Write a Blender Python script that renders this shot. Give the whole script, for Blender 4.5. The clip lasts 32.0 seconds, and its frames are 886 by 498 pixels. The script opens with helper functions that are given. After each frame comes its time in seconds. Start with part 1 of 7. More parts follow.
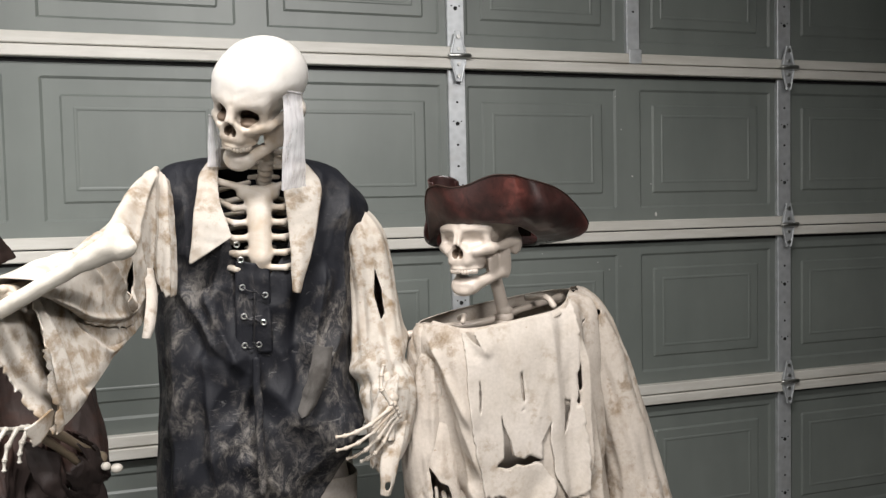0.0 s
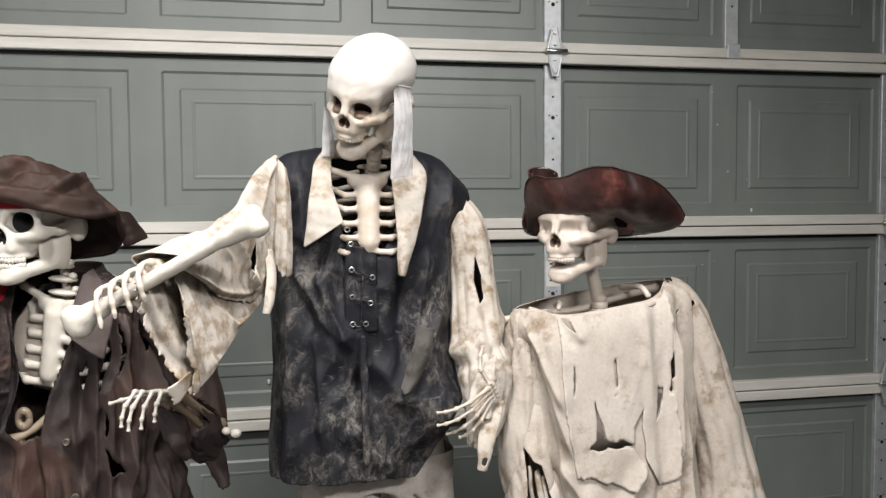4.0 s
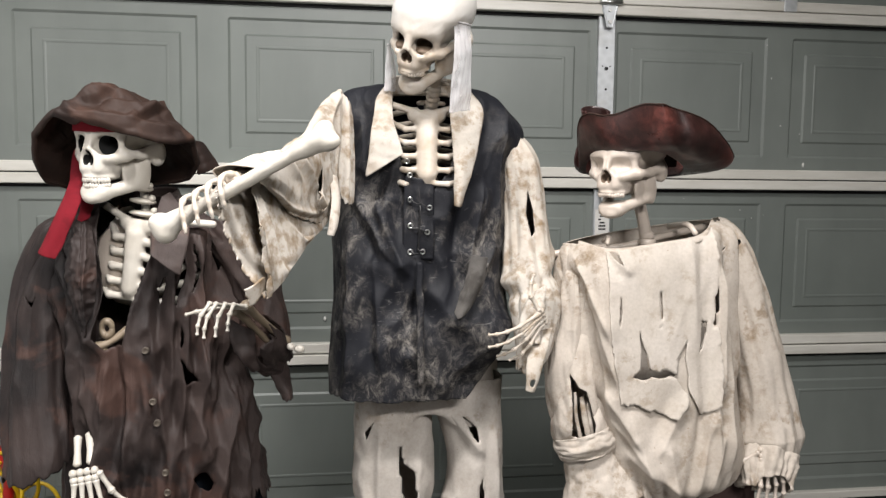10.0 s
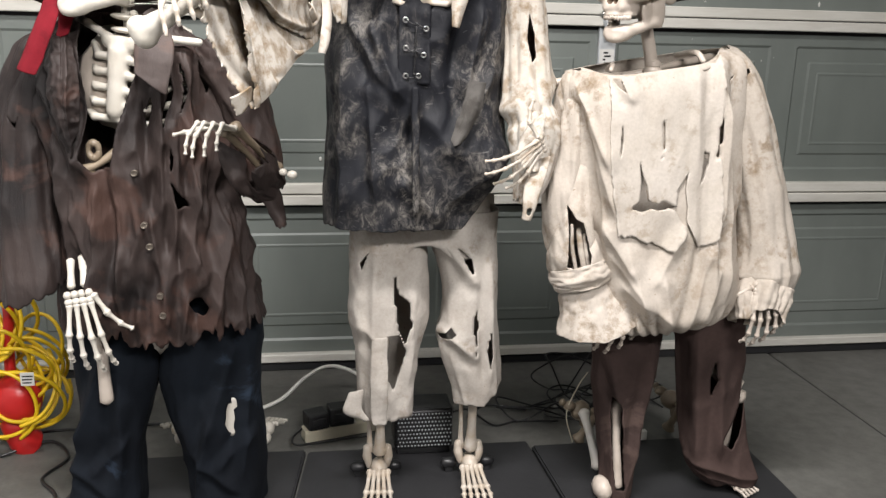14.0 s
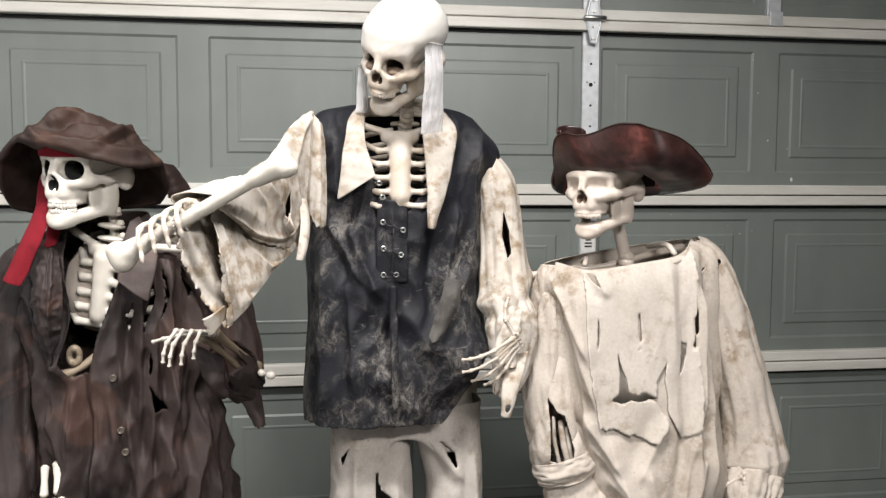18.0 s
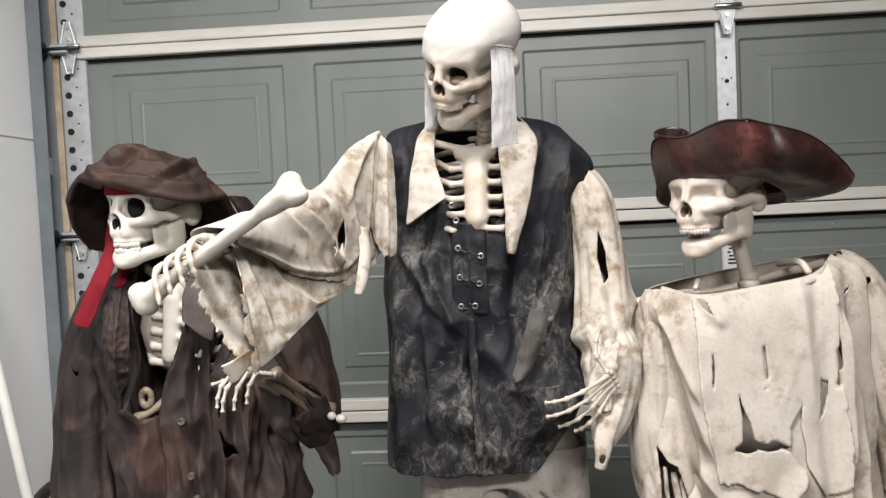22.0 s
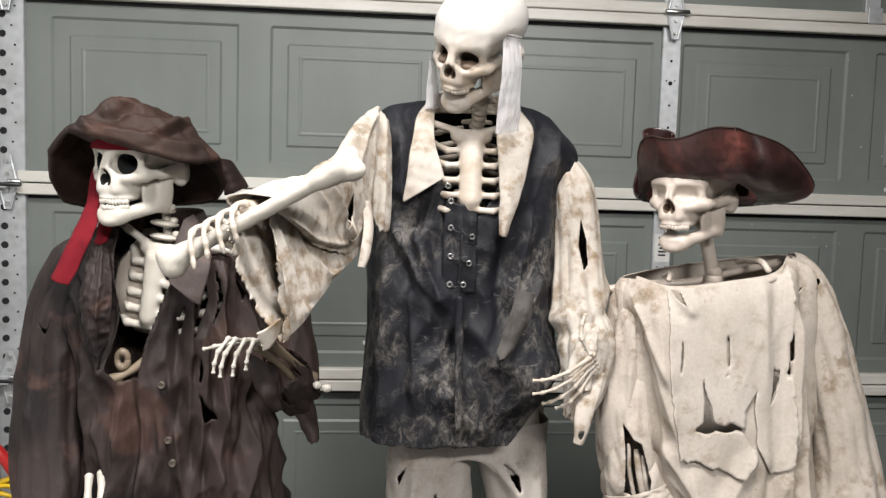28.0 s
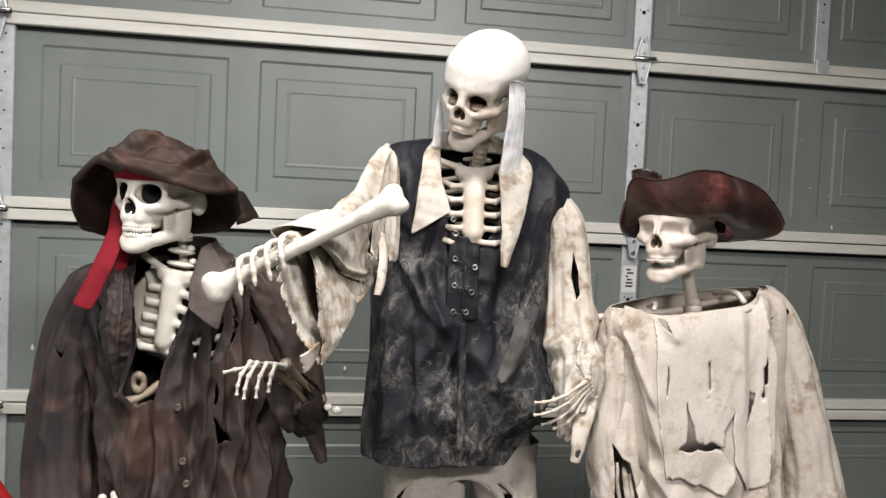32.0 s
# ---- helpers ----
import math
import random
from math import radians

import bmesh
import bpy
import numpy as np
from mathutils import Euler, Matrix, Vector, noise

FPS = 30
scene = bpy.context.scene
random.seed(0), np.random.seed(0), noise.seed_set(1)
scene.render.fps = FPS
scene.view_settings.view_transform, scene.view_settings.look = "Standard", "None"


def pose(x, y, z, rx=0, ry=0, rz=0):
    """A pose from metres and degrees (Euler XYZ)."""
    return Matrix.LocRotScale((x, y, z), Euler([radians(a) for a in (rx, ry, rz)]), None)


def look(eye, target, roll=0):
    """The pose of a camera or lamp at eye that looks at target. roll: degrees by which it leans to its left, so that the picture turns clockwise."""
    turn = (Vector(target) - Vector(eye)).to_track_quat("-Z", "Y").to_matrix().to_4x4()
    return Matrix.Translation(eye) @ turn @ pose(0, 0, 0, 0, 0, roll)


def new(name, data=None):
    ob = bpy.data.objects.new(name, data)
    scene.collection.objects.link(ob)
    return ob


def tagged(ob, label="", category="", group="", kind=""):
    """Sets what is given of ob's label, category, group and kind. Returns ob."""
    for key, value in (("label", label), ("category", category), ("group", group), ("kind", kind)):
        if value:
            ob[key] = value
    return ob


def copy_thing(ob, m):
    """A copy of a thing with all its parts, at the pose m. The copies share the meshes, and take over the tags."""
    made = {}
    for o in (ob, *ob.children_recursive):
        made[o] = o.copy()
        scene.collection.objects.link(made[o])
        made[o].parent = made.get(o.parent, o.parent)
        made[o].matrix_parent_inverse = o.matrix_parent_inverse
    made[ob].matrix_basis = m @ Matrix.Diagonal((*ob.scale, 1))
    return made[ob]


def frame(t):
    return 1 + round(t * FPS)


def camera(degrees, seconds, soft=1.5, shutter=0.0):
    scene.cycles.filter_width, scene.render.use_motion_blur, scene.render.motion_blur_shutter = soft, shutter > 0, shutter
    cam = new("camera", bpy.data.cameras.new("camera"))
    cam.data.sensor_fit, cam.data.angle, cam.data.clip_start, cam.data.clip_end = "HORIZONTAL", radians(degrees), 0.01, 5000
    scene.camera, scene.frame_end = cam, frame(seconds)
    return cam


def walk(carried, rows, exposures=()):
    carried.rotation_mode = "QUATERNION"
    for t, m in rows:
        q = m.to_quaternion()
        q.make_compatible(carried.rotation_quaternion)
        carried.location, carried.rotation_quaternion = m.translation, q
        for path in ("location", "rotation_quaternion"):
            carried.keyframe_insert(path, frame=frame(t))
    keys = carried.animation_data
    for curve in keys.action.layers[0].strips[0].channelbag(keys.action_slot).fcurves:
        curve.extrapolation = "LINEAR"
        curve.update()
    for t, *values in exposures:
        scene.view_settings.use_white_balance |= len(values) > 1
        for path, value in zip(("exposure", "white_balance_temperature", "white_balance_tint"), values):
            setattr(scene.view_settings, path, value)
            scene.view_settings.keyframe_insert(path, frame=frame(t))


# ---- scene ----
cam = camera(55.58, 32.0, soft=1.4)
PATH = [
    (0, pose(-0.796, -2.364, 1.168, 87.16, 1.26, -17.60)),
    (0.5, pose(-0.795, -2.368, 1.168, 87.14, 1.22, -17.59)),
    (1, pose(-0.800, -2.369, 1.167, 87.11, 1.24, -17.61)),
    (1.5, pose(-0.802, -2.372, 1.165, 87.02, 1.17, -17.52)),
    (2, pose(-0.815, -2.378, 1.165, 86.94, 1.12, -16.33)),
    (2.5, pose(-0.826, -2.384, 1.163, 86.95, 0.91, -14.19)),
    (3, pose(-0.827, -2.397, 1.158, 87.00, 0.88, -13.29)),
    (3.5, pose(-0.833, -2.411, 1.159, 86.93, 0.70, -12.47)),
    (5.5, pose(-0.880, -2.448, 1.144, 86.96, -0.66, -9.46)),
    (6, pose(-0.896, -2.453, 1.136, 86.92, -1.11, -8.02)),
    (6.5, pose(-0.908, -2.459, 1.132, 86.92, -1.79, -7.35)),
    (7, pose(-0.904, -2.469, 1.127, 87.00, -2.10, -7.43)),
    (7.5, pose(-0.903, -2.478, 1.119, 87.09, -2.25, -7.59)),
    (8, pose(-0.902, -2.492, 1.114, 87.06, -2.03, -7.88)),
    (8.5, pose(-0.892, -2.498, 1.111, 86.95, -1.38, -8.17)),
    (9, pose(-0.880, -2.502, 1.098, 85.53, -1.07, -8.25)),
    (9.5, pose(-0.877, -2.500, 1.091, 84.85, -0.82, -8.39)),
    (10, pose(-0.872, -2.499, 1.090, 84.86, -0.68, -8.59)),
    (10.5, pose(-0.860, -2.493, 1.076, 84.85, -0.52, -8.67)),
    (11, pose(-0.854, -2.485, 1.057, 84.16, -0.63, -8.70)),
    (11.5, pose(-0.862, -2.479, 1.037, 80.27, -1.29, -8.45)),
    (12, pose(-0.869, -2.479, 1.020, 79.24, -1.83, -8.26)),
    (12.5, pose(-0.864, -2.476, 1.009, 77.13, -1.78, -8.41)),
    (13, pose(-0.860, -2.475, 1.011, 75.53, -1.60, -8.33)),
    (13.5, pose(-0.859, -2.474, 1.008, 75.67, -1.41, -8.39)),
    (15.5, pose(-0.857, -2.496, 1.041, 77.03, -1.07, -8.47)),
    (16, pose(-0.859, -2.504, 1.052, 79.60, -1.09, -8.40)),
    (16.5, pose(-0.863, -2.508, 1.076, 82.11, -1.16, -8.43)),
    (17, pose(-0.862, -2.510, 1.085, 82.61, -1.05, -8.46)),
    (17.5, pose(-0.860, -2.504, 1.090, 84.58, -1.09, -8.54)),
    (18, pose(-0.814, -2.481, 1.109, 85.66, -0.23, -8.44)),
    (18.5, pose(-0.720, -2.423, 1.119, 86.44, 3.28, -7.14)),
    (19, pose(-0.658, -2.376, 1.108, 86.76, 4.09, 0.09)),
    (19.5, pose(-0.624, -2.342, 1.102, 86.53, 4.67, 1.70)),
    (20, pose(-0.611, -2.331, 1.101, 86.55, 4.58, 2.60)),
    (20.5, pose(-0.617, -2.329, 1.102, 86.52, 4.22, 2.91)),
    (21, pose(-0.622, -2.327, 1.103, 86.39, 4.01, 3.22)),
    (21.5, pose(-0.624, -2.325, 1.105, 86.52, 3.55, 3.59)),
    (22, pose(-0.620, -2.324, 1.108, 87.22, 2.63, 3.82)),
    (22.5, pose(-0.622, -2.324, 1.110, 88.07, 2.00, 2.98)),
    (23, pose(-0.624, -2.319, 1.108, 88.08, 1.82, 2.83)),
    (23.5, pose(-0.626, -2.316, 1.108, 87.99, 1.76, 3.02)),
    (24, pose(-0.630, -2.313, 1.107, 87.97, 1.71, 3.16)),
    (24.5, pose(-0.632, -2.308, 1.104, 87.87, 1.55, 3.38)),
    (25, pose(-0.647, -2.306, 1.106, 87.84, 1.21, 3.56)),
    (25.5, pose(-0.678, -2.306, 1.107, 87.72, 0.41, 3.20)),
    (27.5, pose(-0.792, -2.352, 1.123, 85.47, -1.13, -4.48)),
    (28, pose(-0.831, -2.360, 1.123, 85.26, -1.71, -4.75)),
    (28.5, pose(-0.848, -2.376, 1.122, 85.30, -1.93, -5.21)),
    (29, pose(-0.892, -2.403, 1.131, 85.38, -2.65, -5.93)),
    (29.5, pose(-0.953, -2.423, 1.134, 85.74, -3.98, -8.25)),
    (30, pose(-0.970, -2.442, 1.140, 87.72, -4.56, -10.11)),
    (30.5, pose(-0.961, -2.443, 1.135, 88.06, -3.84, -10.49)),
    (31, pose(-0.956, -2.436, 1.126, 87.85, -2.84, -10.62)),
    (31.5, pose(-0.962, -2.434, 1.124, 87.55, -2.67, -9.46)),
    (32, pose(-0.965, -2.437, 1.127, 87.39, -2.66, -9.02)),
]
EXPOSURES = ((0, 0.03), (3.5, 0.05), (6, 0.11), (10.5, 0.14), (11.5, 0.25), (13, 0.38), (15.5, 0.31), (16.5, 0.27), (17.2, 0.27), (18, 0.22), (19, 0.09), (23, 0.10), (28, 0.08), (32, 0.08))
walk(cam, PATH, EXPOSURES)

# ---- world and light: an indoor garage at night, under an inferred ceiling lamp and an added fill ----
world = bpy.data.worlds.new("world")
scene.world = world
world.use_nodes = True
world.node_tree.nodes["Background"].inputs[0].default_value = (0.02, 0.022, 0.025, 1)
world.node_tree.nodes["Background"].inputs[1].default_value = 0.3


def area_lamp(name, at, target, size_x, size_y, watts, color, spread=180):
    data = bpy.data.lights.new(name, "AREA")
    data.spread = radians(spread)
    data.shape, data.size, data.size_y, data.energy, data.color = "RECTANGLE", size_x, size_y, watts, color
    ob = new(name, data)
    ob.matrix_world = look(at, target)
    return ob


# inferred ceiling lamp; its narrowed spread keeps the door's right end dim
area_lamp("ceiling_tube_light", (-0.95, -1.95, 2.62), (-0.95, -1.45, 0), 1.2, 0.16, 52, (1.0, 0.965, 0.95), 138)
# unseen fill lamp, added behind the viewer and aimed left to brighten that side
area_lamp("ceiling_tube_light", (0.10, -4.2, 2.60), (-1.60, -0.60, 0.6), 1.2, 0.16, 31, (1.0, 0.965, 0.95), 100)


# ---- materials ----
def srgb(r, g, b):
    return tuple(((c / 255 + 0.055) / 1.055) ** 2.4 if c > 10 else c / 255 / 12.92 for c in (r, g, b)) + (1,)


class Nodes:
    """A small builder for node materials."""

    def __init__(self, name):
        self.mat = bpy.data.materials.new(name)
        self.mat.use_nodes = True
        self.tree = self.mat.node_tree
        self.bsdf = self.tree.nodes["Principled BSDF"]
        self.coord = self.tree.nodes.new("ShaderNodeTexCoord").outputs["Object"]

    def node(self, kind, **values):
        n = self.tree.nodes.new(kind)
        for key, value in values.items():
            n.inputs[key.replace("_", " ")].default_value = value
        return n

    def link(self, a, b):
        self.tree.links.new(a, b)

    def mapped(self, sx, sy, sz):
        n = self.node("ShaderNodeMapping")
        n.inputs["Scale"].default_value = (sx, sy, sz)
        self.link(self.coord, n.inputs["Vector"])
        return n.outputs[0]

    def noise(self, scale, detail=5.0, rough=0.6, stretch=(1, 1, 1), distort=0.0):
        n = self.node("ShaderNodeTexNoise", Scale=scale, Detail=detail, Roughness=rough, Distortion=distort)
        self.link(self.mapped(*stretch), n.inputs["Vector"])
        return n.outputs["Fac"]

    def ramp(self, fac, stops):
        n = self.node("ShaderNodeValToRGB")
        el = n.color_ramp.elements
        while len(el) < len(stops):
            el.new(0.5)
        for e, (at, c) in zip(el, stops):
            e.position = at
            e.color = c if len(c) == 4 else (*c, 1)
        self.link(fac, n.inputs["Fac"])
        return n.outputs["Color"]

    def mix(self, fac, a, b, blend="MIX"):
        n = self.node("ShaderNodeMix")
        n.data_type, n.blend_type = "RGBA", blend
        for index, v in ((0, fac), (6, a), (7, b)):
            if isinstance(v, (int, float)):
                n.inputs[index].default_value = v
            elif isinstance(v, tuple):
                n.inputs[index].default_value = v
            else:
                self.link(v, n.inputs[index])
        return n.outputs[2]

    def bump(self, height, strength, distance):
        n = self.node("ShaderNodeBump", Strength=strength, Distance=distance)
        self.link(height, n.inputs["Height"])
        if self.bsdf.inputs["Normal"].links:
            self.link(self.bsdf.inputs["Normal"].links[0].from_socket, n.inputs["Normal"])
        self.link(n.outputs[0], self.bsdf.inputs["Normal"])

    def color(self, c):
        if isinstance(c, tuple):
            self.bsdf.inputs["Base Color"].default_value = c
        else:
            self.link(c, self.bsdf.inputs["Base Color"])

    def set(self, **values):
        for key, value in values.items():
            self.bsdf.inputs[key.replace("_", " ")].default_value = value
        return self.mat


WHITE, BLACK = (1, 1, 1, 1), (0, 0, 0, 1)


def m_plain(name, c, rough=0.6, metal=0.0, vary=0.25, scale=30, bump=0.1):
    n = Nodes(name)
    dark = tuple(v * (1 - vary) for v in c[:3]) + (1,)
    n.color(n.ramp(n.noise(scale), [(0.3, dark), (0.7, c)]))
    if bump:
        n.bump(n.noise(scale * 6, 4), bump, 0.002)
    return n.set(Roughness=rough, Metallic=metal)


def m_door():
    n = Nodes("door_paint")
    base = n.ramp(n.noise(2.2, 4, 0.55), [(0.3, (0.142, 0.160, 0.147)), (0.72, (0.180, 0.198, 0.183))])
    streak = n.ramp(n.noise(5, 5, 0.6, (1, 1, 0.25)), [(0.35, (0.88, 0.88, 0.88)), (0.75, (1.06, 1.06, 1.05))])
    c = n.mix(1.0, base, streak, "MULTIPLY")
    scuff = n.ramp(n.noise(9, 8, 0.75, (0.6, 1, 1.5)), [(0.70, BLACK), (0.78, (0.35, 0.35, 0.35))])
    n.color(n.mix(scuff, c, (0.30, 0.31, 0.29, 1)))
    n.bump(n.noise(60, 4, 0.6, (0.15, 1, 1)), 0.12, 0.001)
    n.bump(n.noise(3, 2), 0.25, 0.004)
    return n.set(Roughness=0.42)


def m_rail():
    n = Nodes("rail_paint")
    c = n.ramp(n.noise(6, 6, 0.7, (0.4, 1, 3)), [(0.25, (0.44, 0.42, 0.37)), (0.6, (0.60, 0.585, 0.535)), (0.85, (0.66, 0.65, 0.60))])
    n.color(n.mix(n.ramp(n.noise(40, 6, 0.7, (0.1, 1, 1)), [(0.62, BLACK), (0.75, (0.4, 0.4, 0.4))]), c, (0.30, 0.27, 0.22, 1)))
    n.bump(n.noise(80, 3), 0.1, 0.001)
    return n.set(Roughness=0.45)


def m_zinc():
    n = Nodes("galvanised_steel")
    vor = n.node("ShaderNodeTexVoronoi", Scale=45.0)
    n.link(n.coord, vor.inputs["Vector"])
    c = n.ramp(vor.outputs["Distance"], [(0.0, (0.44, 0.46, 0.47)), (0.8, (0.55, 0.57, 0.58))])
    n.color(n.mix(n.ramp(n.noise(12, 6), [(0.55, BLACK), (0.75, (0.5, 0.5, 0.5))]), c, (0.34, 0.33, 0.31, 1)))
    n.bump(n.noise(50, 4), 0.08, 0.001)
    return n.set(Roughness=0.46, Metallic=0.55)


def m_concrete():
    n = Nodes("concrete")
    c = n.ramp(n.noise(1.6, 8, 0.65), [(0.25, (0.085, 0.083, 0.074)), (0.55, (0.125, 0.123, 0.112)), (0.8, (0.165, 0.163, 0.152))])
    spots = n.ramp(n.noise(26, 6, 0.7), [(0.3, (0.72, 0.72, 0.72)), (0.6, WHITE)])
    c = n.mix(1.0, c, spots, "MULTIPLY")
    n.color(n.mix(n.ramp(n.noise(4.5, 7, 0.7, distort=0.6), [(0.60, BLACK), (0.75, (0.55, 0.55, 0.55))]), c, (0.20, 0.20, 0.19, 1)))
    n.bump(n.noise(90, 6), 0.25, 0.002)
    n.bump(n.noise(5, 4), 0.2, 0.004)
    return n.set(Roughness=0.62)


def m_wall():
    n = Nodes("white_wall_paint")
    c = n.ramp(n.noise(1.7, 6, 0.6), [(0.3, (0.74, 0.75, 0.76)), (0.7, (0.80, 0.805, 0.81))])
    n.color(n.mix(n.ramp(n.noise(14, 8, 0.75, (1, 1, 0.3)), [(0.66, BLACK), (0.8, (0.35, 0.35, 0.35))]), c, (0.52, 0.51, 0.49, 1)))
    n.bump(n.noise(120, 5), 0.25, 0.0015)
    return n.set(Roughness=0.6)


def m_bone(name, pale, mid, grime, rough=0.42):
    n = Nodes(name)
    c = n.ramp(n.noise(14, 6, 0.6), [(0.3, mid), (0.62, pale)])
    c = n.mix(n.ramp(n.noise(38, 7, 0.7, distort=0.4), [(0.60, BLACK), (0.78, (0.75, 0.75, 0.75))]), c, grime)
    n.color(c)
    n.bump(n.noise(90, 6, 0.65), 0.35, 0.002)
    n.bump(n.noise(24, 5, 0.6), 0.35, 0.005)
    return n.set(Roughness=rough)


def m_washed_lit_bone():
    """White plastic, with a thin tan wash over the face and the chest; the height blend also paints in the brightly lit
    dome.
    """
    n = Nodes("washed_lit_bone_plastic")
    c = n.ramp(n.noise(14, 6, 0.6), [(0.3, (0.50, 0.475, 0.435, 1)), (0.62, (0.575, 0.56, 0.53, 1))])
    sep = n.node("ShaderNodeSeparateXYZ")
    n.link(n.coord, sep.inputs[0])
    # paler above the brow: the strong light on the dome is put into the colour
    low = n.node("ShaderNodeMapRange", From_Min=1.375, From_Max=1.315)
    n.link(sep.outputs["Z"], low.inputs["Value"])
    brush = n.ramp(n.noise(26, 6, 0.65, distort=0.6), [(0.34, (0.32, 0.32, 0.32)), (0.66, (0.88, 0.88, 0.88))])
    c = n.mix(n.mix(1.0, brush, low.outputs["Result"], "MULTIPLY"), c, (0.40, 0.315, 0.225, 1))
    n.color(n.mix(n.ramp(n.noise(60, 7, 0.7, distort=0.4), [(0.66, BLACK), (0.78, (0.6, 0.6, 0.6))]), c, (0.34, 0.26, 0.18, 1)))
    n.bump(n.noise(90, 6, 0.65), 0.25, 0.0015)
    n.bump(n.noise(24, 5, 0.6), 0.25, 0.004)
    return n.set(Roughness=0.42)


def m_cloth(name, pale, mid, stain, amount=0.50, blotch=12, grain=1.0, rough=0.9, sharp=0.05, dusty=0.0, wrinkle=0.4, crepe=0.0, shine=0.18):
    """A worn woven cloth: a soft tone, blotched stains and a fine weave."""
    n = Nodes(name)
    c = n.ramp(n.noise(4.0, 5, 0.6), [(0.3, mid), (0.65, pale)])
    mask = n.ramp(n.noise(blotch, 6, 0.62, distort=0.5), [(amount, BLACK), (amount + sharp, (0.6, 0.6, 0.6)), (amount + 3 * sharp, (0.9, 0.9, 0.9))])
    if dusty:
        speck = n.ramp(n.noise(blotch * 5, 7, 0.75, (1, 1, 0.5)), [(0.46, BLACK), (0.66, WHITE)])
        mask = n.mix(dusty, mask, n.mix(1.0, mask, speck, "MULTIPLY"))
    c = n.mix(mask, c, stain)
    fine = n.ramp(n.noise(110, 4, 0.7), [(0.25, (0.80, 0.80, 0.80)), (0.65, (1.04, 1.04, 1.04))])
    n.color(n.mix(0.8 * grain, c, n.mix(1.0, c, fine, "MULTIPLY")))
    n.bump(n.noise(420, 2), 0.25 * grain, 0.0008)
    n.bump(n.noise(30, 6, 0.62, (1, 1, 0.40), 0.9), wrinkle, 0.004)
    if crepe:
        n.bump(n.noise(130, 5, 0.6, (1, 1, 0.10), 0.5), crepe, 0.003)
    n.bsdf.inputs["Specular IOR Level"].default_value = shine
    return n.set(Roughness=rough)


def m_stained(name, pale, mid, stain, spots=0.56, size=30, patch=0.50, rough=0.9):
    """Pale cloth with clusters of small brown spots, soft grime and a fine weave."""
    n = Nodes(name)
    c = n.ramp(n.noise(5.0, 5, 0.6), [(0.32, mid), (0.62, pale)])
    grime = n.ramp(n.noise(11, 6, 0.65, distort=0.4), [(0.50, BLACK), (0.74, (0.55, 0.55, 0.55))])
    c = n.mix(grime, c, tuple(0.62 * a + 0.38 * b for a, b in zip(mid[:3], stain[:3])) + (1,))
    area = n.ramp(n.noise(7.5, 3, 0.5, distort=0.2), [(patch - 0.04, BLACK), (patch + 0.12, WHITE)])
    spot = n.ramp(n.noise(size, 8, 0.68), [(spots - 0.06, BLACK), (spots + 0.05, (0.62, 0.62, 0.62)), (spots + 0.16, WHITE)])
    c = n.mix(n.mix(1.0, area, spot, "MULTIPLY"), c, stain)
    speck = n.ramp(n.noise(95, 4, 0.6), [(0.69, BLACK), (0.74, (0.7, 0.7, 0.7))])
    c = n.mix(speck, c, stain)
    fine = n.ramp(n.noise(160, 3, 0.7), [(0.25, (0.86, 0.86, 0.86)), (0.65, (1.03, 1.03, 1.03))])
    n.color(n.mix(0.8, c, n.mix(1.0, c, fine, "MULTIPLY")))
    n.bump(n.noise(420, 2), 0.22, 0.0008)
    n.bump(n.noise(14, 5, 0.5, (1, 1, 0.7), 0.5), 0.22, 0.006)
    n.bump(n.noise(60, 4, 0.6, distort=0.7), 0.22, 0.002)
    n.bsdf.inputs["Specular IOR Level"].default_value = 0.15
    return n.set(Roughness=rough)


def m_gauze():
    """Thin white gauze, denser along its threads."""
    n = Nodes("white_gauze")
    n.color(n.ramp(n.noise(60, 4, 0.6, (1, 1, 0.1)), [(0.3, (0.62, 0.61, 0.62)), (0.7, (0.72, 0.71, 0.715))]))
    n.link(n.ramp(n.noise(110, 4, 0.6, (1, 1, 0.03)), [(0.32, (0.26, 0.26, 0.26)), (0.68, (0.66, 0.66, 0.66))]), n.bsdf.inputs["Alpha"])
    n.bump(n.noise(300, 2), 0.2, 0.0006)
    return n.set(Roughness=0.9)


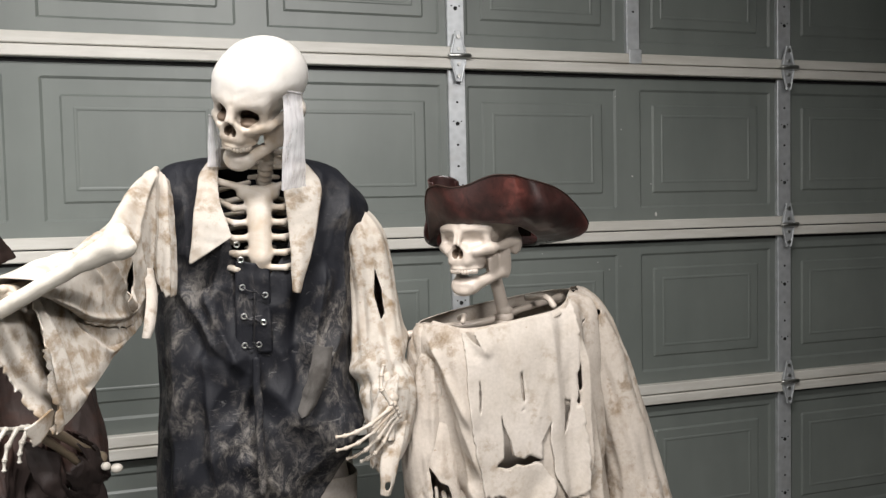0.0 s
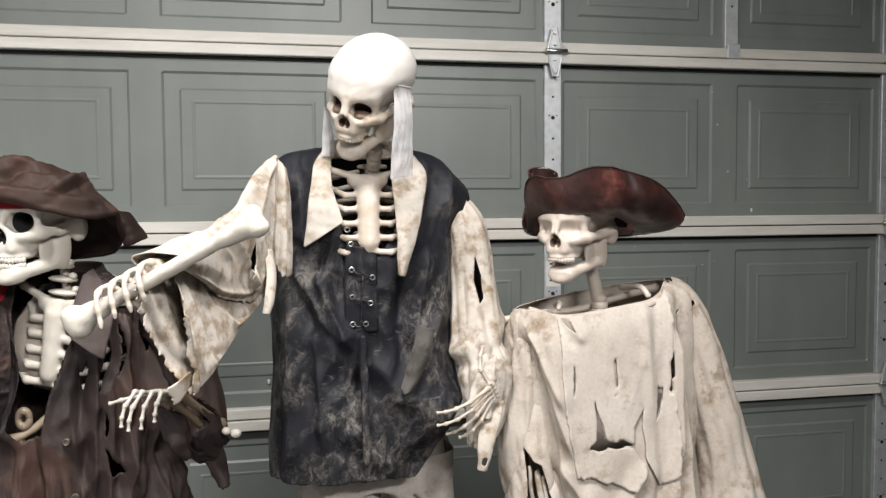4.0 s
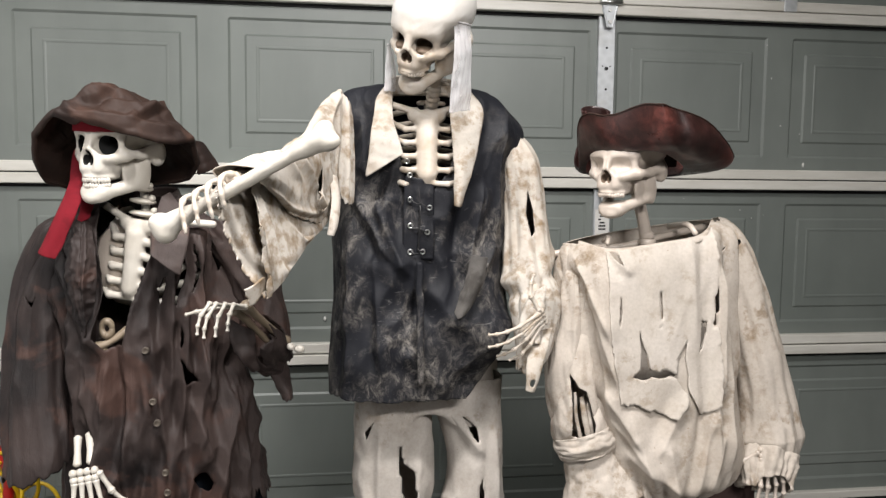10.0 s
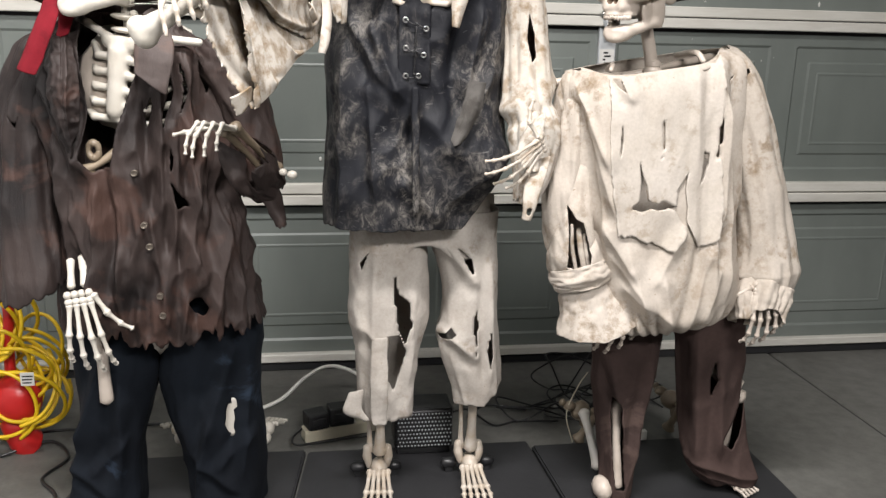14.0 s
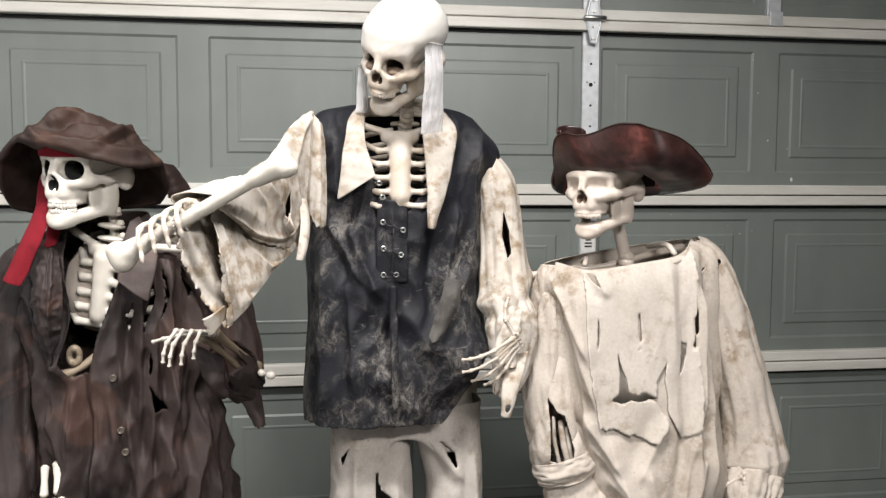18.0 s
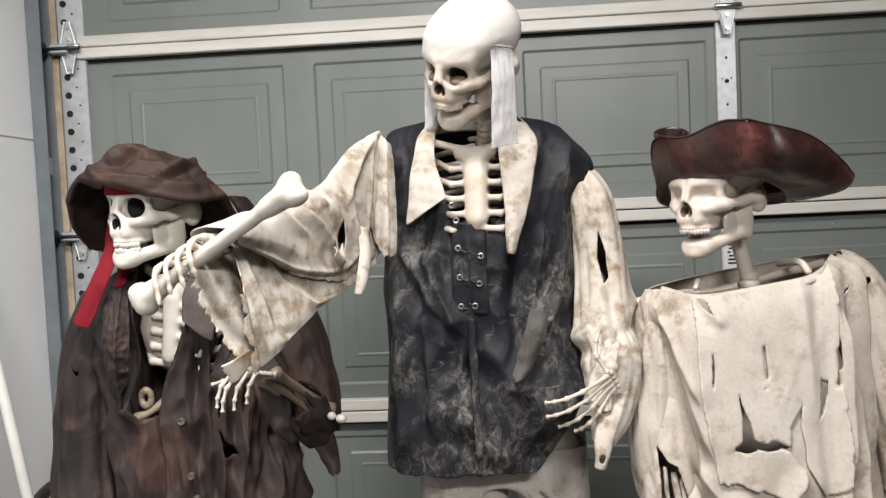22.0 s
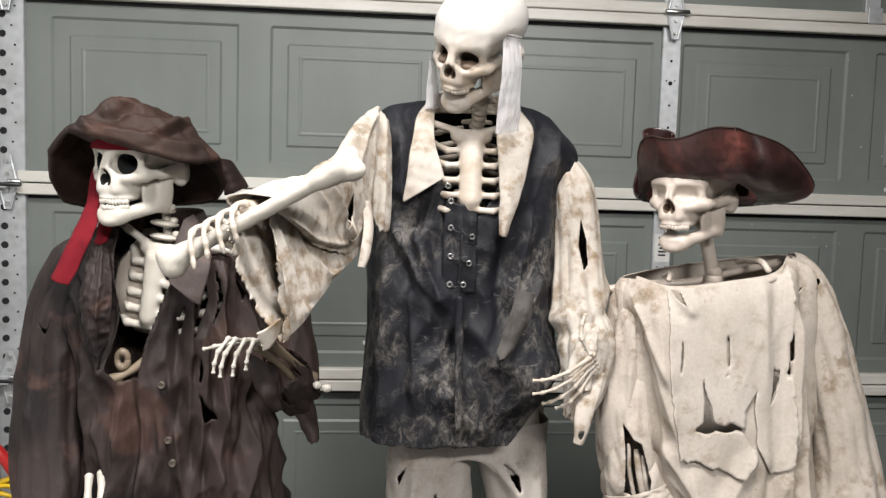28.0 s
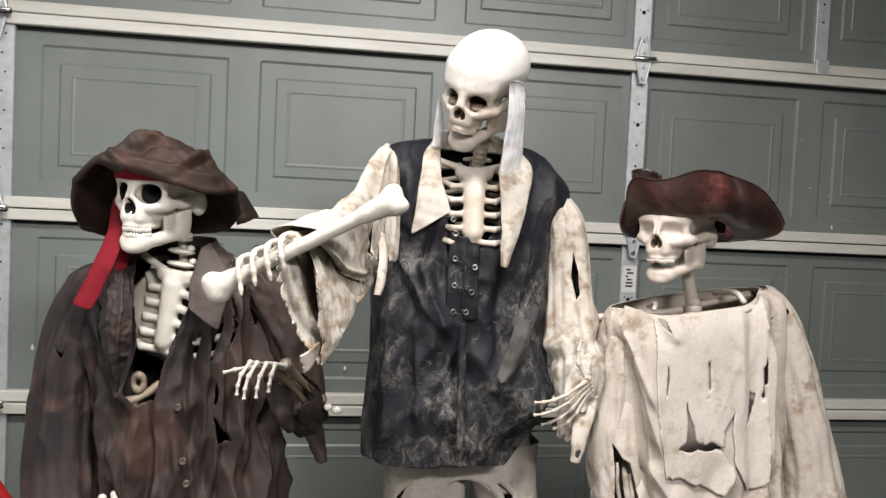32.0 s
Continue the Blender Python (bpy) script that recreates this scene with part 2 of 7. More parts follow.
def m_vest():
    """Black cotton rubbed with pale dust, most of it low on the front."""
    n = Nodes("dusty_black_cotton")
    base = n.ramp(n.noise(5, 5, 0.6), [(0.3, (0.0055, 0.0060, 0.0085)), (0.7, (0.0110, 0.0120, 0.0160))])
    sep = n.node("ShaderNodeSeparateXYZ")
    n.link(n.coord, sep.inputs[0])
    low = n.node("ShaderNodeMapRange", From_Min=1.24, From_Max=1.02)
    n.link(sep.outputs["Z"], low.inputs["Value"])
    field = n.ramp(n.noise(7, 5, 0.65, distort=0.6), [(0.44, BLACK), (0.60, WHITE)])
    field = n.mix(1.0, field, low.outputs["Result"], "MULTIPLY")
    rub = n.ramp(n.noise(42, 9, 0.80, (1, 1, 0.7), 0.8), [(0.47, BLACK), (0.62, WHITE)])
    veil = n.ramp(n.noise(15, 6, 0.7), [(0.38, BLACK), (0.75, (0.45, 0.45, 0.45))])
    rub = n.mix(0.30, rub, veil)
    mask = n.mix(1.0, field, rub, "MULTIPLY")
    c = n.mix(mask, base, (0.21, 0.192, 0.170, 1))
    scratch = n.ramp(n.noise(60, 6, 0.7, (0.25, 1, 1.2), 1.5), [(0.62, BLACK), (0.70, (0.6, 0.6, 0.6))])
    c = n.mix(n.mix(1.0, scratch, low.outputs["Result"], "MULTIPLY"), c, (0.16, 0.155, 0.15, 1))
    n.color(c)
    n.bump(n.noise(420, 2), 0.25, 0.0008)
    n.bump(n.noise(34, 6, 0.65, (1, 1, 0.5), 0.8), 0.45, 0.004)
    n.bsdf.inputs["Specular IOR Level"].default_value = 0.24
    return n.set(Roughness=0.60)


def m_leather():
    n = Nodes("oxblood_leather")
    c = n.ramp(n.noise(7.5, 6, 0.62, distort=0.5), [(0.34, (0.020, 0.0105, 0.0095)), (0.52, (0.046, 0.0175, 0.015)), (0.72, (0.125, 0.038, 0.030))])
    wear = n.ramp(n.noise(38, 8, 0.75, distort=1.2), [(0.42, (0.45, 0.45, 0.45)), (0.58, WHITE), (0.75, (1.35, 1.25, 1.2))])
    c = n.mix(0.9, c, n.mix(1.0, c, wear, "MULTIPLY"))
    crack = n.ramp(n.noise(120, 6, 0.8, (1, 1, 0.6), 1.5), [(0.62, BLACK), (0.70, (0.55, 0.55, 0.55))])
    n.color(n.mix(crack, c, (0.17, 0.065, 0.048, 1)))
    gloss = n.ramp(n.noise(14, 5, 0.6), [(0.3, (0.24, 0.24, 0.24)), (0.7, (0.40, 0.40, 0.40))])
    n.link(gloss, n.bsdf.inputs["Roughness"])
    n.set(Coat_Weight=0.35, Coat_Roughness=0.28)
    n.bump(n.noise(85, 6, 0.65), 0.30, 0.002)
    n.bump(n.noise(260, 3, 0.6), 0.15, 0.0008)
    return n.mat


M = {
    "door": m_door(), "rail": m_rail(), "zinc": m_zinc(), "concrete": m_concrete(), "wall": m_wall(),
    "ceiling": m_plain("ceiling_paint", (0.55, 0.55, 0.53, 1), 0.8, vary=0.1, scale=3),
    # for unseen walls: kept dark so little light bounces onto the door
    "back": m_plain("low_bounce_wall_paint", (0.22, 0.215, 0.205, 1), 0.8, vary=0.2, scale=1.2),
    "wood": m_plain("raw_timber", (0.52, 0.42, 0.30, 1), 0.75, vary=0.45, scale=18, bump=0.3),
    "track_steel": m_plain("dull_track_steel", (0.20, 0.225, 0.24, 1), 0.5, 0.4, vary=0.3, scale=9),
    "hole": m_plain("dark_void", (0.012, 0.012, 0.012, 1), 0.9, vary=0.2),
    "rubber": m_plain("black_rubber", (0.020, 0.020, 0.022, 1), 0.55, vary=0.35, scale=8, bump=0.25),
    "black": m_plain("black_plastic", (0.014, 0.014, 0.015, 1), 0.38, vary=0.3, scale=40),
    "steel": m_plain("bright_steel", (0.62, 0.62, 0.60, 1), 0.28, 1.0, vary=0.25, scale=60),
    "brass": m_plain("dull_button", (0.20, 0.17, 0.14, 1), 0.35, 0.6, vary=0.4, scale=200),
    "white_plastic": m_plain("white_plastic", (0.72, 0.71, 0.66, 1), 0.4, vary=0.15, scale=12),
    "cream_plastic": m_plain("cream_plastic", (0.62, 0.57, 0.44, 1), 0.4, vary=0.2, scale=12),
    "yellow": m_plain("yellow_cable", (0.78, 0.52, 0.012, 1), 0.4, vary=0.25, scale=25),
    "red_plastic": m_plain("red_plastic", (0.52, 0.015, 0.015, 1), 0.35, vary=0.3, scale=12),
    "paper": m_plain("paper_label", (0.62, 0.61, 0.58, 1), 0.8, vary=0.1, scale=50),
    "bone": m_bone("aged_bone_plastic", (0.535, 0.515, 0.48), (0.465, 0.435, 0.39), (0.50, 0.43, 0.32, 1)),
    "bone_washed_lit": m_washed_lit_bone(),
    "bone_clean": m_bone("ivory_bone_plastic", (0.53, 0.50, 0.445), (0.455, 0.42, 0.36), (0.56, 0.49, 0.38, 1), 0.36),
    "bone_tan": m_bone("tan_bone_plastic", (0.52, 0.455, 0.395), (0.43, 0.37, 0.31), (0.42, 0.34, 0.25, 1), 0.32),
    # wash of the eye sockets, and painted shade for the other skull recesses
    "socket": m_plain("dark_brown_wash_and_shade", (0.17, 0.118, 0.08, 1), 0.7, vary=0.5, scale=60),
    "socket_black": m_plain("black_wash_and_shade", (0.006, 0.006, 0.006, 1), 0.8, vary=0.3, scale=60),
    "bone_brown": m_bone("brown_bone_plastic", (0.24, 0.19, 0.135), (0.16, 0.125, 0.085), (0.16, 0.11, 0.07, 1)),
    "linen": m_stained("stained_cream_linen", (0.50, 0.465, 0.415, 1), (0.42, 0.375, 0.32, 1), (0.200, 0.142, 0.085, 1), 0.515, 40, 0.39),
    "canvas": m_stained("cream_canvas", (0.49, 0.44, 0.385, 1), (0.415, 0.365, 0.31, 1), (0.215, 0.16, 0.105, 1), 0.535, 34, 0.46),
    "khaki": m_stained("grubby_beige_cotton", (0.45, 0.415, 0.375, 1), (0.355, 0.322, 0.285, 1), (0.22, 0.175, 0.13, 1), 0.57, 26, 0.50),
    "vest": m_vest(),
    "canvas_pale": m_stained("bleached_canvas", (0.52, 0.475, 0.425, 1), (0.455, 0.41, 0.355, 1), (0.235, 0.18, 0.12, 1), 0.555, 36, 0.48),
    "lining": m_cloth("grey_lining", (0.105, 0.098, 0.090, 1), (0.065, 0.061, 0.057, 1), (0.05, 0.045, 0.04, 1), 0.52, 12),
    "umber": m_cloth("faded_dark_brown_cotton", (0.048, 0.033, 0.029, 1), (0.0068, 0.0047, 0.0046, 1), (0.062, 0.032, 0.024, 1), 0.55, 7, sharp=0.07, rough=0.62, wrinkle=0.7, crepe=0.35, shine=0.30),
    "umber_pale": m_cloth("faded_grey_brown_cotton", (0.080, 0.063, 0.058, 1), (0.036, 0.028, 0.026, 1), (0.11, 0.07, 0.056, 1), 0.55, 7, sharp=0.08, rough=0.62, crepe=0.3, shine=0.22),
    "hat": m_cloth("dark_brown_suede", (0.038, 0.0205, 0.0145, 1), (0.009, 0.0056, 0.005, 1), (0.060, 0.032, 0.023, 1), 0.54, 9, sharp=0.07, rough=0.65, shine=0.22),
    "denim": m_cloth("dark_denim", (0.0072, 0.0105, 0.016, 1), (0.0034, 0.0045, 0.007, 1), (0.030, 0.046, 0.072, 1), 0.57, 5, sharp=0.06),
    "cocoa": m_cloth("cocoa_brown_cotton", (0.066, 0.043, 0.038, 1), (0.028, 0.0185, 0.0165, 1), (0.10, 0.068, 0.058, 1), 0.55, 6, sharp=0.06),
    "red": m_cloth("crimson_cotton", (0.185, 0.0095, 0.017, 1), (0.130, 0.006, 0.0115, 1), (0.085, 0.005, 0.009, 1), 0.56, 9),
    "gauze": m_gauze(),
    "leather": m_leather(),
}




# ---- geometry tools ----
def part(name, data, material, parent=None, label=""):
    """One mesh object, under a thing or a part. data: a bmesh, a mesh, or (vertices, faces)."""
    if isinstance(data, bmesh.types.BMesh):
        me = bpy.data.meshes.new(name)
        data.to_mesh(me)
        data.free()
    elif isinstance(data, bpy.types.Mesh):
        me = data
    else:
        me = bpy.data.meshes.new(name)
        me.from_pydata([tuple(v) for v in data[0]], [], [tuple(f) for f in data[1]])
    if not me.materials:
        for m in material if isinstance(material, (list, tuple)) else [material]:
            me.materials.append(m)
    ob = new(name, me)
    if parent is not None:
        ob.parent = parent
    if label:
        ob["label"] = label
    return ob


def smooth(ob, on=True):
    ob.data.polygons.foreach_set("use_smooth", [on] * len(ob.data.polygons))
    return ob


def thing(name, label, category, group="", kind=""):
    ob = new(name)
    ob.empty_display_size = 0.02
    return tagged(ob, label, category, group, kind)


def box(x0, x1, y0, y1, z0, z1, bevel=0.0, seg=1):
    bm = bmesh.new()
    bmesh.ops.create_cube(bm, size=1)
    for v in bm.verts:
        v.co = ((x0 + x1) / 2 + v.co.x * (x1 - x0), (y0 + y1) / 2 + v.co.y * (y1 - y0), (z0 + z1) / 2 + v.co.z * (z1 - z0))
    if bevel:
        bmesh.ops.bevel(bm, geom=bm.edges[:], offset=bevel, segments=seg, affect="EDGES", profile=0.6)
    return bm


def spline(points, n):
    """A smooth curve through the points, as n rows."""
    p = np.array(points, float)
    if len(p) < 3:
        t = np.linspace(0, 1, n)[:, None]
        return p[0] * (1 - t) + p[-1] * t
    q = np.vstack([2 * p[0] - p[1], p, 2 * p[-1] - p[-2]])
    t = np.linspace(0, len(p) - 1 - 1e-9, n)
    i = t.astype(int)
    u = (t - i)[:, None]
    a, b, c, d = q[i], q[i + 1], q[i + 2], q[i + 3]
    return 0.5 * (2 * b + (c - a) * u + (2 * a - 5 * b + 4 * c - d) * u**2 + (3 * b - a - 3 * c + d) * u**3)


def frames_along(path):
    """Right and up vectors that turn as little as possible along a path."""
    d = np.gradient(path, axis=0)
    d /= np.linalg.norm(d, axis=1, keepdims=True) + 1e-12
    up = np.array([0, 0, 1.0]) if abs(d[0, 2]) < 0.9 else np.array([0, -1.0, 0])
    rights, ups = [], []
    for k in range(len(path)):
        r = np.cross(d[k], up)
        r /= np.linalg.norm(r) + 1e-12
        up = np.cross(r, d[k])
        rights.append(r)
        ups.append(up)
    return np.array(rights), np.array(ups), d


def grid_faces(nv, nu, closed):
    i, j = np.meshgrid(np.arange(nv - 1), np.arange(nu if closed else nu - 1), indexing="ij")
    k = (j + 1) % nu
    return np.stack([i * nu + j, i * nu + k, (i + 1) * nu + k, (i + 1) * nu + j], -1).reshape(-1, 4)


class Solid:
    """Collects pieces into one mesh."""

    def __init__(self):
        self.v, self.f, self.m, self.n = [], [], [], 0

    def add(self, v, f, slot=0):
        f = [tuple(int(i) + self.n for i in q) for q in f]
        self.v.append(np.asarray(v, float))
        self.f += f
        self.m += [slot] * len(f)
        self.n += len(v)
        return self

    def tube(self, points, radii, seg=10, n=None, flat=1.0, slot=0, curved=True):
        n = n or max(2, 4 * (len(points) - 1) + 1)
        path = spline(points, n) if curved else np.array(points, float)
        n = len(path)
        r = np.interp(np.linspace(0, 1, n), np.linspace(0, 1, len(radii)), radii)
        # rounded ends
        right, up, d = frames_along(path)
        path = np.vstack([path[0] - d[0] * r[0] * 0.55, path, path[-1] + d[-1] * r[-1] * 0.55])
        r = np.r_[r[0] * 0.45, r, r[-1] * 0.45]
        right, up = np.vstack([right[0], right, right[-1]]), np.vstack([up[0], up, up[-1]])
        a = np.linspace(0, 2 * np.pi, seg, endpoint=False)
        v = path[:, None] + r[:, None, None] * (np.cos(a)[None, :, None] * right[:, None] + flat * np.sin(a)[None, :, None] * up[:, None])
        f = [tuple(q) for q in grid_faces(n + 2, seg, True)]
        last = (n + 1) * seg
        f += [tuple(range(seg))[::-1], tuple(last + k for k in range(seg))]
        return self.add(v.reshape(-1, 3), f, slot)

    def ball(self, at, radii, turn=None, seg=12, slot=0):
        a, b = np.meshgrid(np.linspace(0, np.pi, seg // 2 + 1), np.linspace(0, 2 * np.pi, seg, endpoint=False), indexing="ij")
        v = np.stack([np.sin(a) * np.cos(b), np.sin(a) * np.sin(b), np.cos(a)], -1).reshape(-1, 3) * np.array(radii)
        if turn is not None:
            v = v @ np.array(turn.to_3x3()).T
        return self.add(v + np.array(at), grid_faces(seg // 2 + 1, seg, True), slot)

    def mesh(self, name, materials):
        me = bpy.data.meshes.new(name)
        me.from_pydata([tuple(p) for p in np.vstack(self.v)], [], self.f)
        for m in materials if isinstance(materials, (list, tuple)) else [materials]:
            me.materials.append(m)
        me.polygons.foreach_set("material_index", self.m)
        me.polygons.foreach_set("use_smooth", [True] * len(self.f))
        me.validate()
        return me


def waves(x, y, z, size, seed, octaves=3):
    """Smooth noise of about that size, between -1 and 1, for arrays."""
    rng = np.random.RandomState(seed)
    total, weight = 0.0, 0.0
    for o in range(octaves):
        for _ in range(4):
            k = rng.normal(size=3)
            k *= 2 * np.pi / (size * 1.4 * 0.5**o) / np.linalg.norm(k) * rng.uniform(0.6, 1.3)
            total = total + 0.55**o * np.sin(k[0] * x + k[1] * y + k[2] * z + rng.uniform(0, 6.28))
        weight += 2.2 * 0.55**o
    return total / weight


def jag(s, step, seed):
    """A torn edge: an uneven saw of about that step, between 0 and 1."""
    rng = np.random.RandomState(seed)
    out = 0.0
    for o, w in ((1.0, 0.45), (0.43, 0.33), (0.19, 0.22)):
        p = s / (step * o) + rng.uniform(0, 9) + 0.35 * np.sin(s / (step * o) * 0.7 + rng.uniform(0, 6))
        saw = np.abs(2 * (p - np.floor(p + 0.5)))
        out = out + w * saw * (0.55 + 0.45 * np.sin(p * 1.7 + rng.uniform(0, 6)))
    return out


def inside(x, z, polygon):
    """Whether points lie in a polygon."""
    p = np.array(polygon, float)
    hit = np.zeros(x.shape, bool)
    for (x0, z0), (x1, z1) in zip(p, np.roll(p, -1, 0)):
        if z0 != z1:
            hit ^= ((z0 > z) != (z1 > z)) & (x < (x1 - x0) * (z - z0) / (z1 - z0) + x0)
    return hit


def crease(x, z, lines, sharp=False):
    """Height of folds along lines (x0, z0, x1, z1, width, height): a ridge with a trough beside it."""
    out = np.zeros(x.shape)
    for x0, z0, x1, z1, w, h in lines:
        dx, dz = x1 - x0, z1 - z0
        length = math.hypot(dx, dz)
        t = ((x - x0) * dx + (z - z0) * dz) / length**2
        s = ((x - x0) * dz - (z - z0) * dx) / length
        fade = np.clip(np.minimum(t + 0.15, 1.15 - t) / 0.3, 0, 1)
        fade = fade * fade * (3 - 2 * fade)
        ridge = np.exp(-np.abs(s) / w) if sharp else np.exp(-((s / w) ** 2))
        out += h * fade * (ridge - 0.55 * np.exp(-(((s - 1.7 * w) / w) ** 2)))
    return out


def cloth_mesh(name, v, nv, nu, closed, material, keep, thick=0.0018):
    """A cloth sheet from a grid of points; keep says which of its faces stay."""
    f = grid_faces(nv, nu, closed)[keep.ravel()]
    used, back = np.unique(f, return_inverse=True)
    p, f = v.reshape(-1, 3)[used].copy(), back.reshape(-1, 4)
    # even out the stepped outline of tears
    e = np.sort(np.stack([f, np.roll(f, -1, 1)], -1).reshape(-1, 2), axis=1)
    e, count = np.unique(e, axis=0, return_counts=True)
    rim = e[count == 1]
    near = np.bincount(rim.ravel(), minlength=len(p)).astype(float)
    live = near > 0
    for _ in range(2):
        total = np.stack([np.bincount(rim[:, 0], p[rim[:, 1], i], len(p)) + np.bincount(rim[:, 1], p[rim[:, 0], i], len(p)) for i in range(3)], -1)
        p[live] = 0.45 * p[live] + 0.55 * total[live] / near[live][:, None]
    me = bpy.data.meshes.new(name)
    me.from_pydata(p.tolist(), [], f.tolist())
    for m in material if isinstance(material, (list, tuple)) else [material]:
        me.materials.append(m)
    me.polygons.foreach_set("use_smooth", [True] * len(me.polygons))
    return me


def thicken(ob, thick=0.0018):
    mod = ob.modifiers.new("cloth_thickness", "SOLIDIFY")
    mod.thickness, mod.offset = thick, -1
    return ob


def centres(g, closed):
    """Middle points of the faces of a grid."""
    if closed:
        g = np.concatenate([g, g[:, :1]], 1)
    return (g[:-1, :-1] + g[1:, :-1] + g[:-1, 1:] + g[1:, 1:]) / 4


def shell(rings, nu=200, nv=150, fold=None, cut=None, tilt=0.0):
    """A garment round the body from rings (z, x, y, half width, depth to the front, to the back, squareness).
    fold(x, z, turn, down) pushes it outwards; cut(x, y, z, turn, down) tells which faces are torn away."""
    r = spline(rings, nv)
    a = np.linspace(0, 2 * np.pi, nu, endpoint=False)
    c, s = np.cos(a)[None], np.sin(a)[None]
    p = 2 / r[:, 6:7]
    cx, sx = np.sign(c) * np.abs(c) ** p, np.sign(s) * np.abs(s) ** p
    x = r[:, 1:2] + r[:, 3:4] * cx
    y = r[:, 2:3] - np.where(s > 0, r[:, 4:5], r[:, 5:6]) * sx
    z = r[:, 0:1] + 0 * x + tilt * (x - r[:, 1:2])
    down = np.linspace(0, 1, nv)[:, None] + 0 * x
    turn = a[None] + 0 * x
    if fold is not None:
        d = fold(x, z, turn, down)
        x, y = x + d * c, y - d * s
    g = np.stack([x, y, z], -1)
    m = centres(g, True)
    t = (turn[:-1] + np.pi / nu)
    dn = (down[:-1] + 0.5 / nv)
    keep = np.ones(m.shape[:2], bool)
    if cut is not None:
        keep &= ~cut(m[..., 0], m[..., 1], m[..., 2], t, dn)
    return g, nv, nu, True, keep


def sleeve(points, radii, nu=90, nv=120, fold=None, cut=None, flat=1.0, lead=None):
    """A cloth tube along a path. fold(s, turn, down) pushes it outwards; cut(x, y, z, turn, down) tears."""
    path = spline(points, nv)
    r = np.interp(np.linspace(0, 1, nv), np.linspace(0, 1, len(radii)), radii)
    right, up, d = frames_along(path)
    if lead is not None:
        right = np.cross(d, np.array(lead, float)[None])
        right /= np.linalg.norm(right, axis=1, keepdims=True)
        up = np.cross(right, d)
    a = np.linspace(0, 2 * np.pi, nu, endpoint=False)
    turn = a[None] + np.zeros((nv, 1))
    down = np.linspace(0, 1, nv)[:, None] + 0 * turn
    rr = r[:, None] + (fold(turn, down) if fold is not None else 0)
    g = path[:, None] + rr[..., None] * (np.cos(turn)[..., None] * right[:, None] + flat * np.sin(turn)[..., None] * up[:, None])
    m = centres(g, True)
    keep = np.ones(m.shape[:2], bool)
    if cut is not None:
        keep &= ~cut(m[..., 0], m[..., 1], m[..., 2], turn[:-1] + np.pi / nu, down[:-1] + 0.5 / nv)
    return g, nv, nu, True, keep


def sheet(left, right, nu=24, nv=60, bulge=0.0, rough=0.0, seed=1, cut=None):
    """A strip of cloth between two edges; bulge pushes its middle towards the viewer's side (-y)."""
    a, b = spline(left, nv)[:, None], spline(right, nv)[:, None]
    t = np.linspace(0, 1, nu)[None, :, None]
    g = a * (1 - t) + b * t
    g[..., 1] -= bulge * np.sin(np.pi * t[..., 0])
    if rough:
        g[..., 1] += rough * waves(g[..., 0], 0 * g[..., 0], g[..., 2], 0.06, seed)
        g[..., 0] += 0.4 * rough * waves(g[..., 0], g[..., 1], g[..., 2], 0.05, seed + 1)
    m = centres(g, False)
    keep = np.ones(m.shape[:2], bool)
    if cut is not None:
        u = (np.arange(nu - 1) + 0.5)[None] / (nu - 1) + 0 * m[..., 0]
        v = (np.arange(nv - 1) + 0.5)[:, None] / (nv - 1) + 0 * m[..., 0]
        keep &= ~cut(u, v)
    return g, nv, nu, False, keep


def loft(lines, nu=60, nv=100, relief=None, cut=None):
    """A cloth surface through several lines; relief(u, v, points) lifts it along its normal, towards the front."""
    rows = np.stack([spline(line, nv) for line in lines])
    g = spline(rows.reshape(len(lines), -1), nu).reshape(nu, nv, 3).transpose(1, 0, 2).copy()
    u, v = np.linspace(0, 1, nu)[None] + np.zeros((nv, 1)), np.linspace(0, 1, nv)[:, None] + np.zeros((1, nu))
    if relief is not None:
        n = np.cross(np.gradient(g, axis=0), np.gradient(g, axis=1))
        n /= np.linalg.norm(n, axis=-1, keepdims=True) + 1e-12
        n *= -1.0 if n[..., 1].mean() > 0 else 1.0
        g = g + relief(u, v, g)[..., None] * n
    keep = np.ones((nv - 1, nu - 1), bool)
    if cut is not None:
        keep &= ~cut(centres(u[..., None], False)[..., 0], centres(v[..., None], False)[..., 0], centres(g, False))
    return g, nv, nu, False, keep


def garment(name, made, material, parent, label="", thick=0.0018):
    g, nv, nu, closed, keep = made
    return thicken(part(name, cloth_mesh(name, g, nv, nu, closed, material, keep), material, parent, label), thick)


# distance fields, for bones
def capsule(p, a, b, ra, rb=None):
    a, b = np.array(a, float), np.array(b, float)
    rb = ra if rb is None else rb
    ab = b - a
    t = np.clip(((p - a) @ ab) / (ab @ ab), 0, 1)
    return np.linalg.norm(p - a - t[..., None] * ab, axis=-1) - (ra + (rb - ra) * t)


def blob(p, at, radii):
    q = (p - np.array(at)) / np.array(radii)
    k0 = np.linalg.norm(q, axis=-1)
    k1 = np.linalg.norm(q / np.array(radii), axis=-1) + 1e-9
    return k0 * (k0 - 1) / k1


def join(a, b, k):
    h = np.clip(0.5 + 0.5 * (b - a) / k, 0, 1)
    return b * (1 - h) + a * h - k * h * (1 - h)


def carve(a, b, k):
    return -join(-a, b, k)


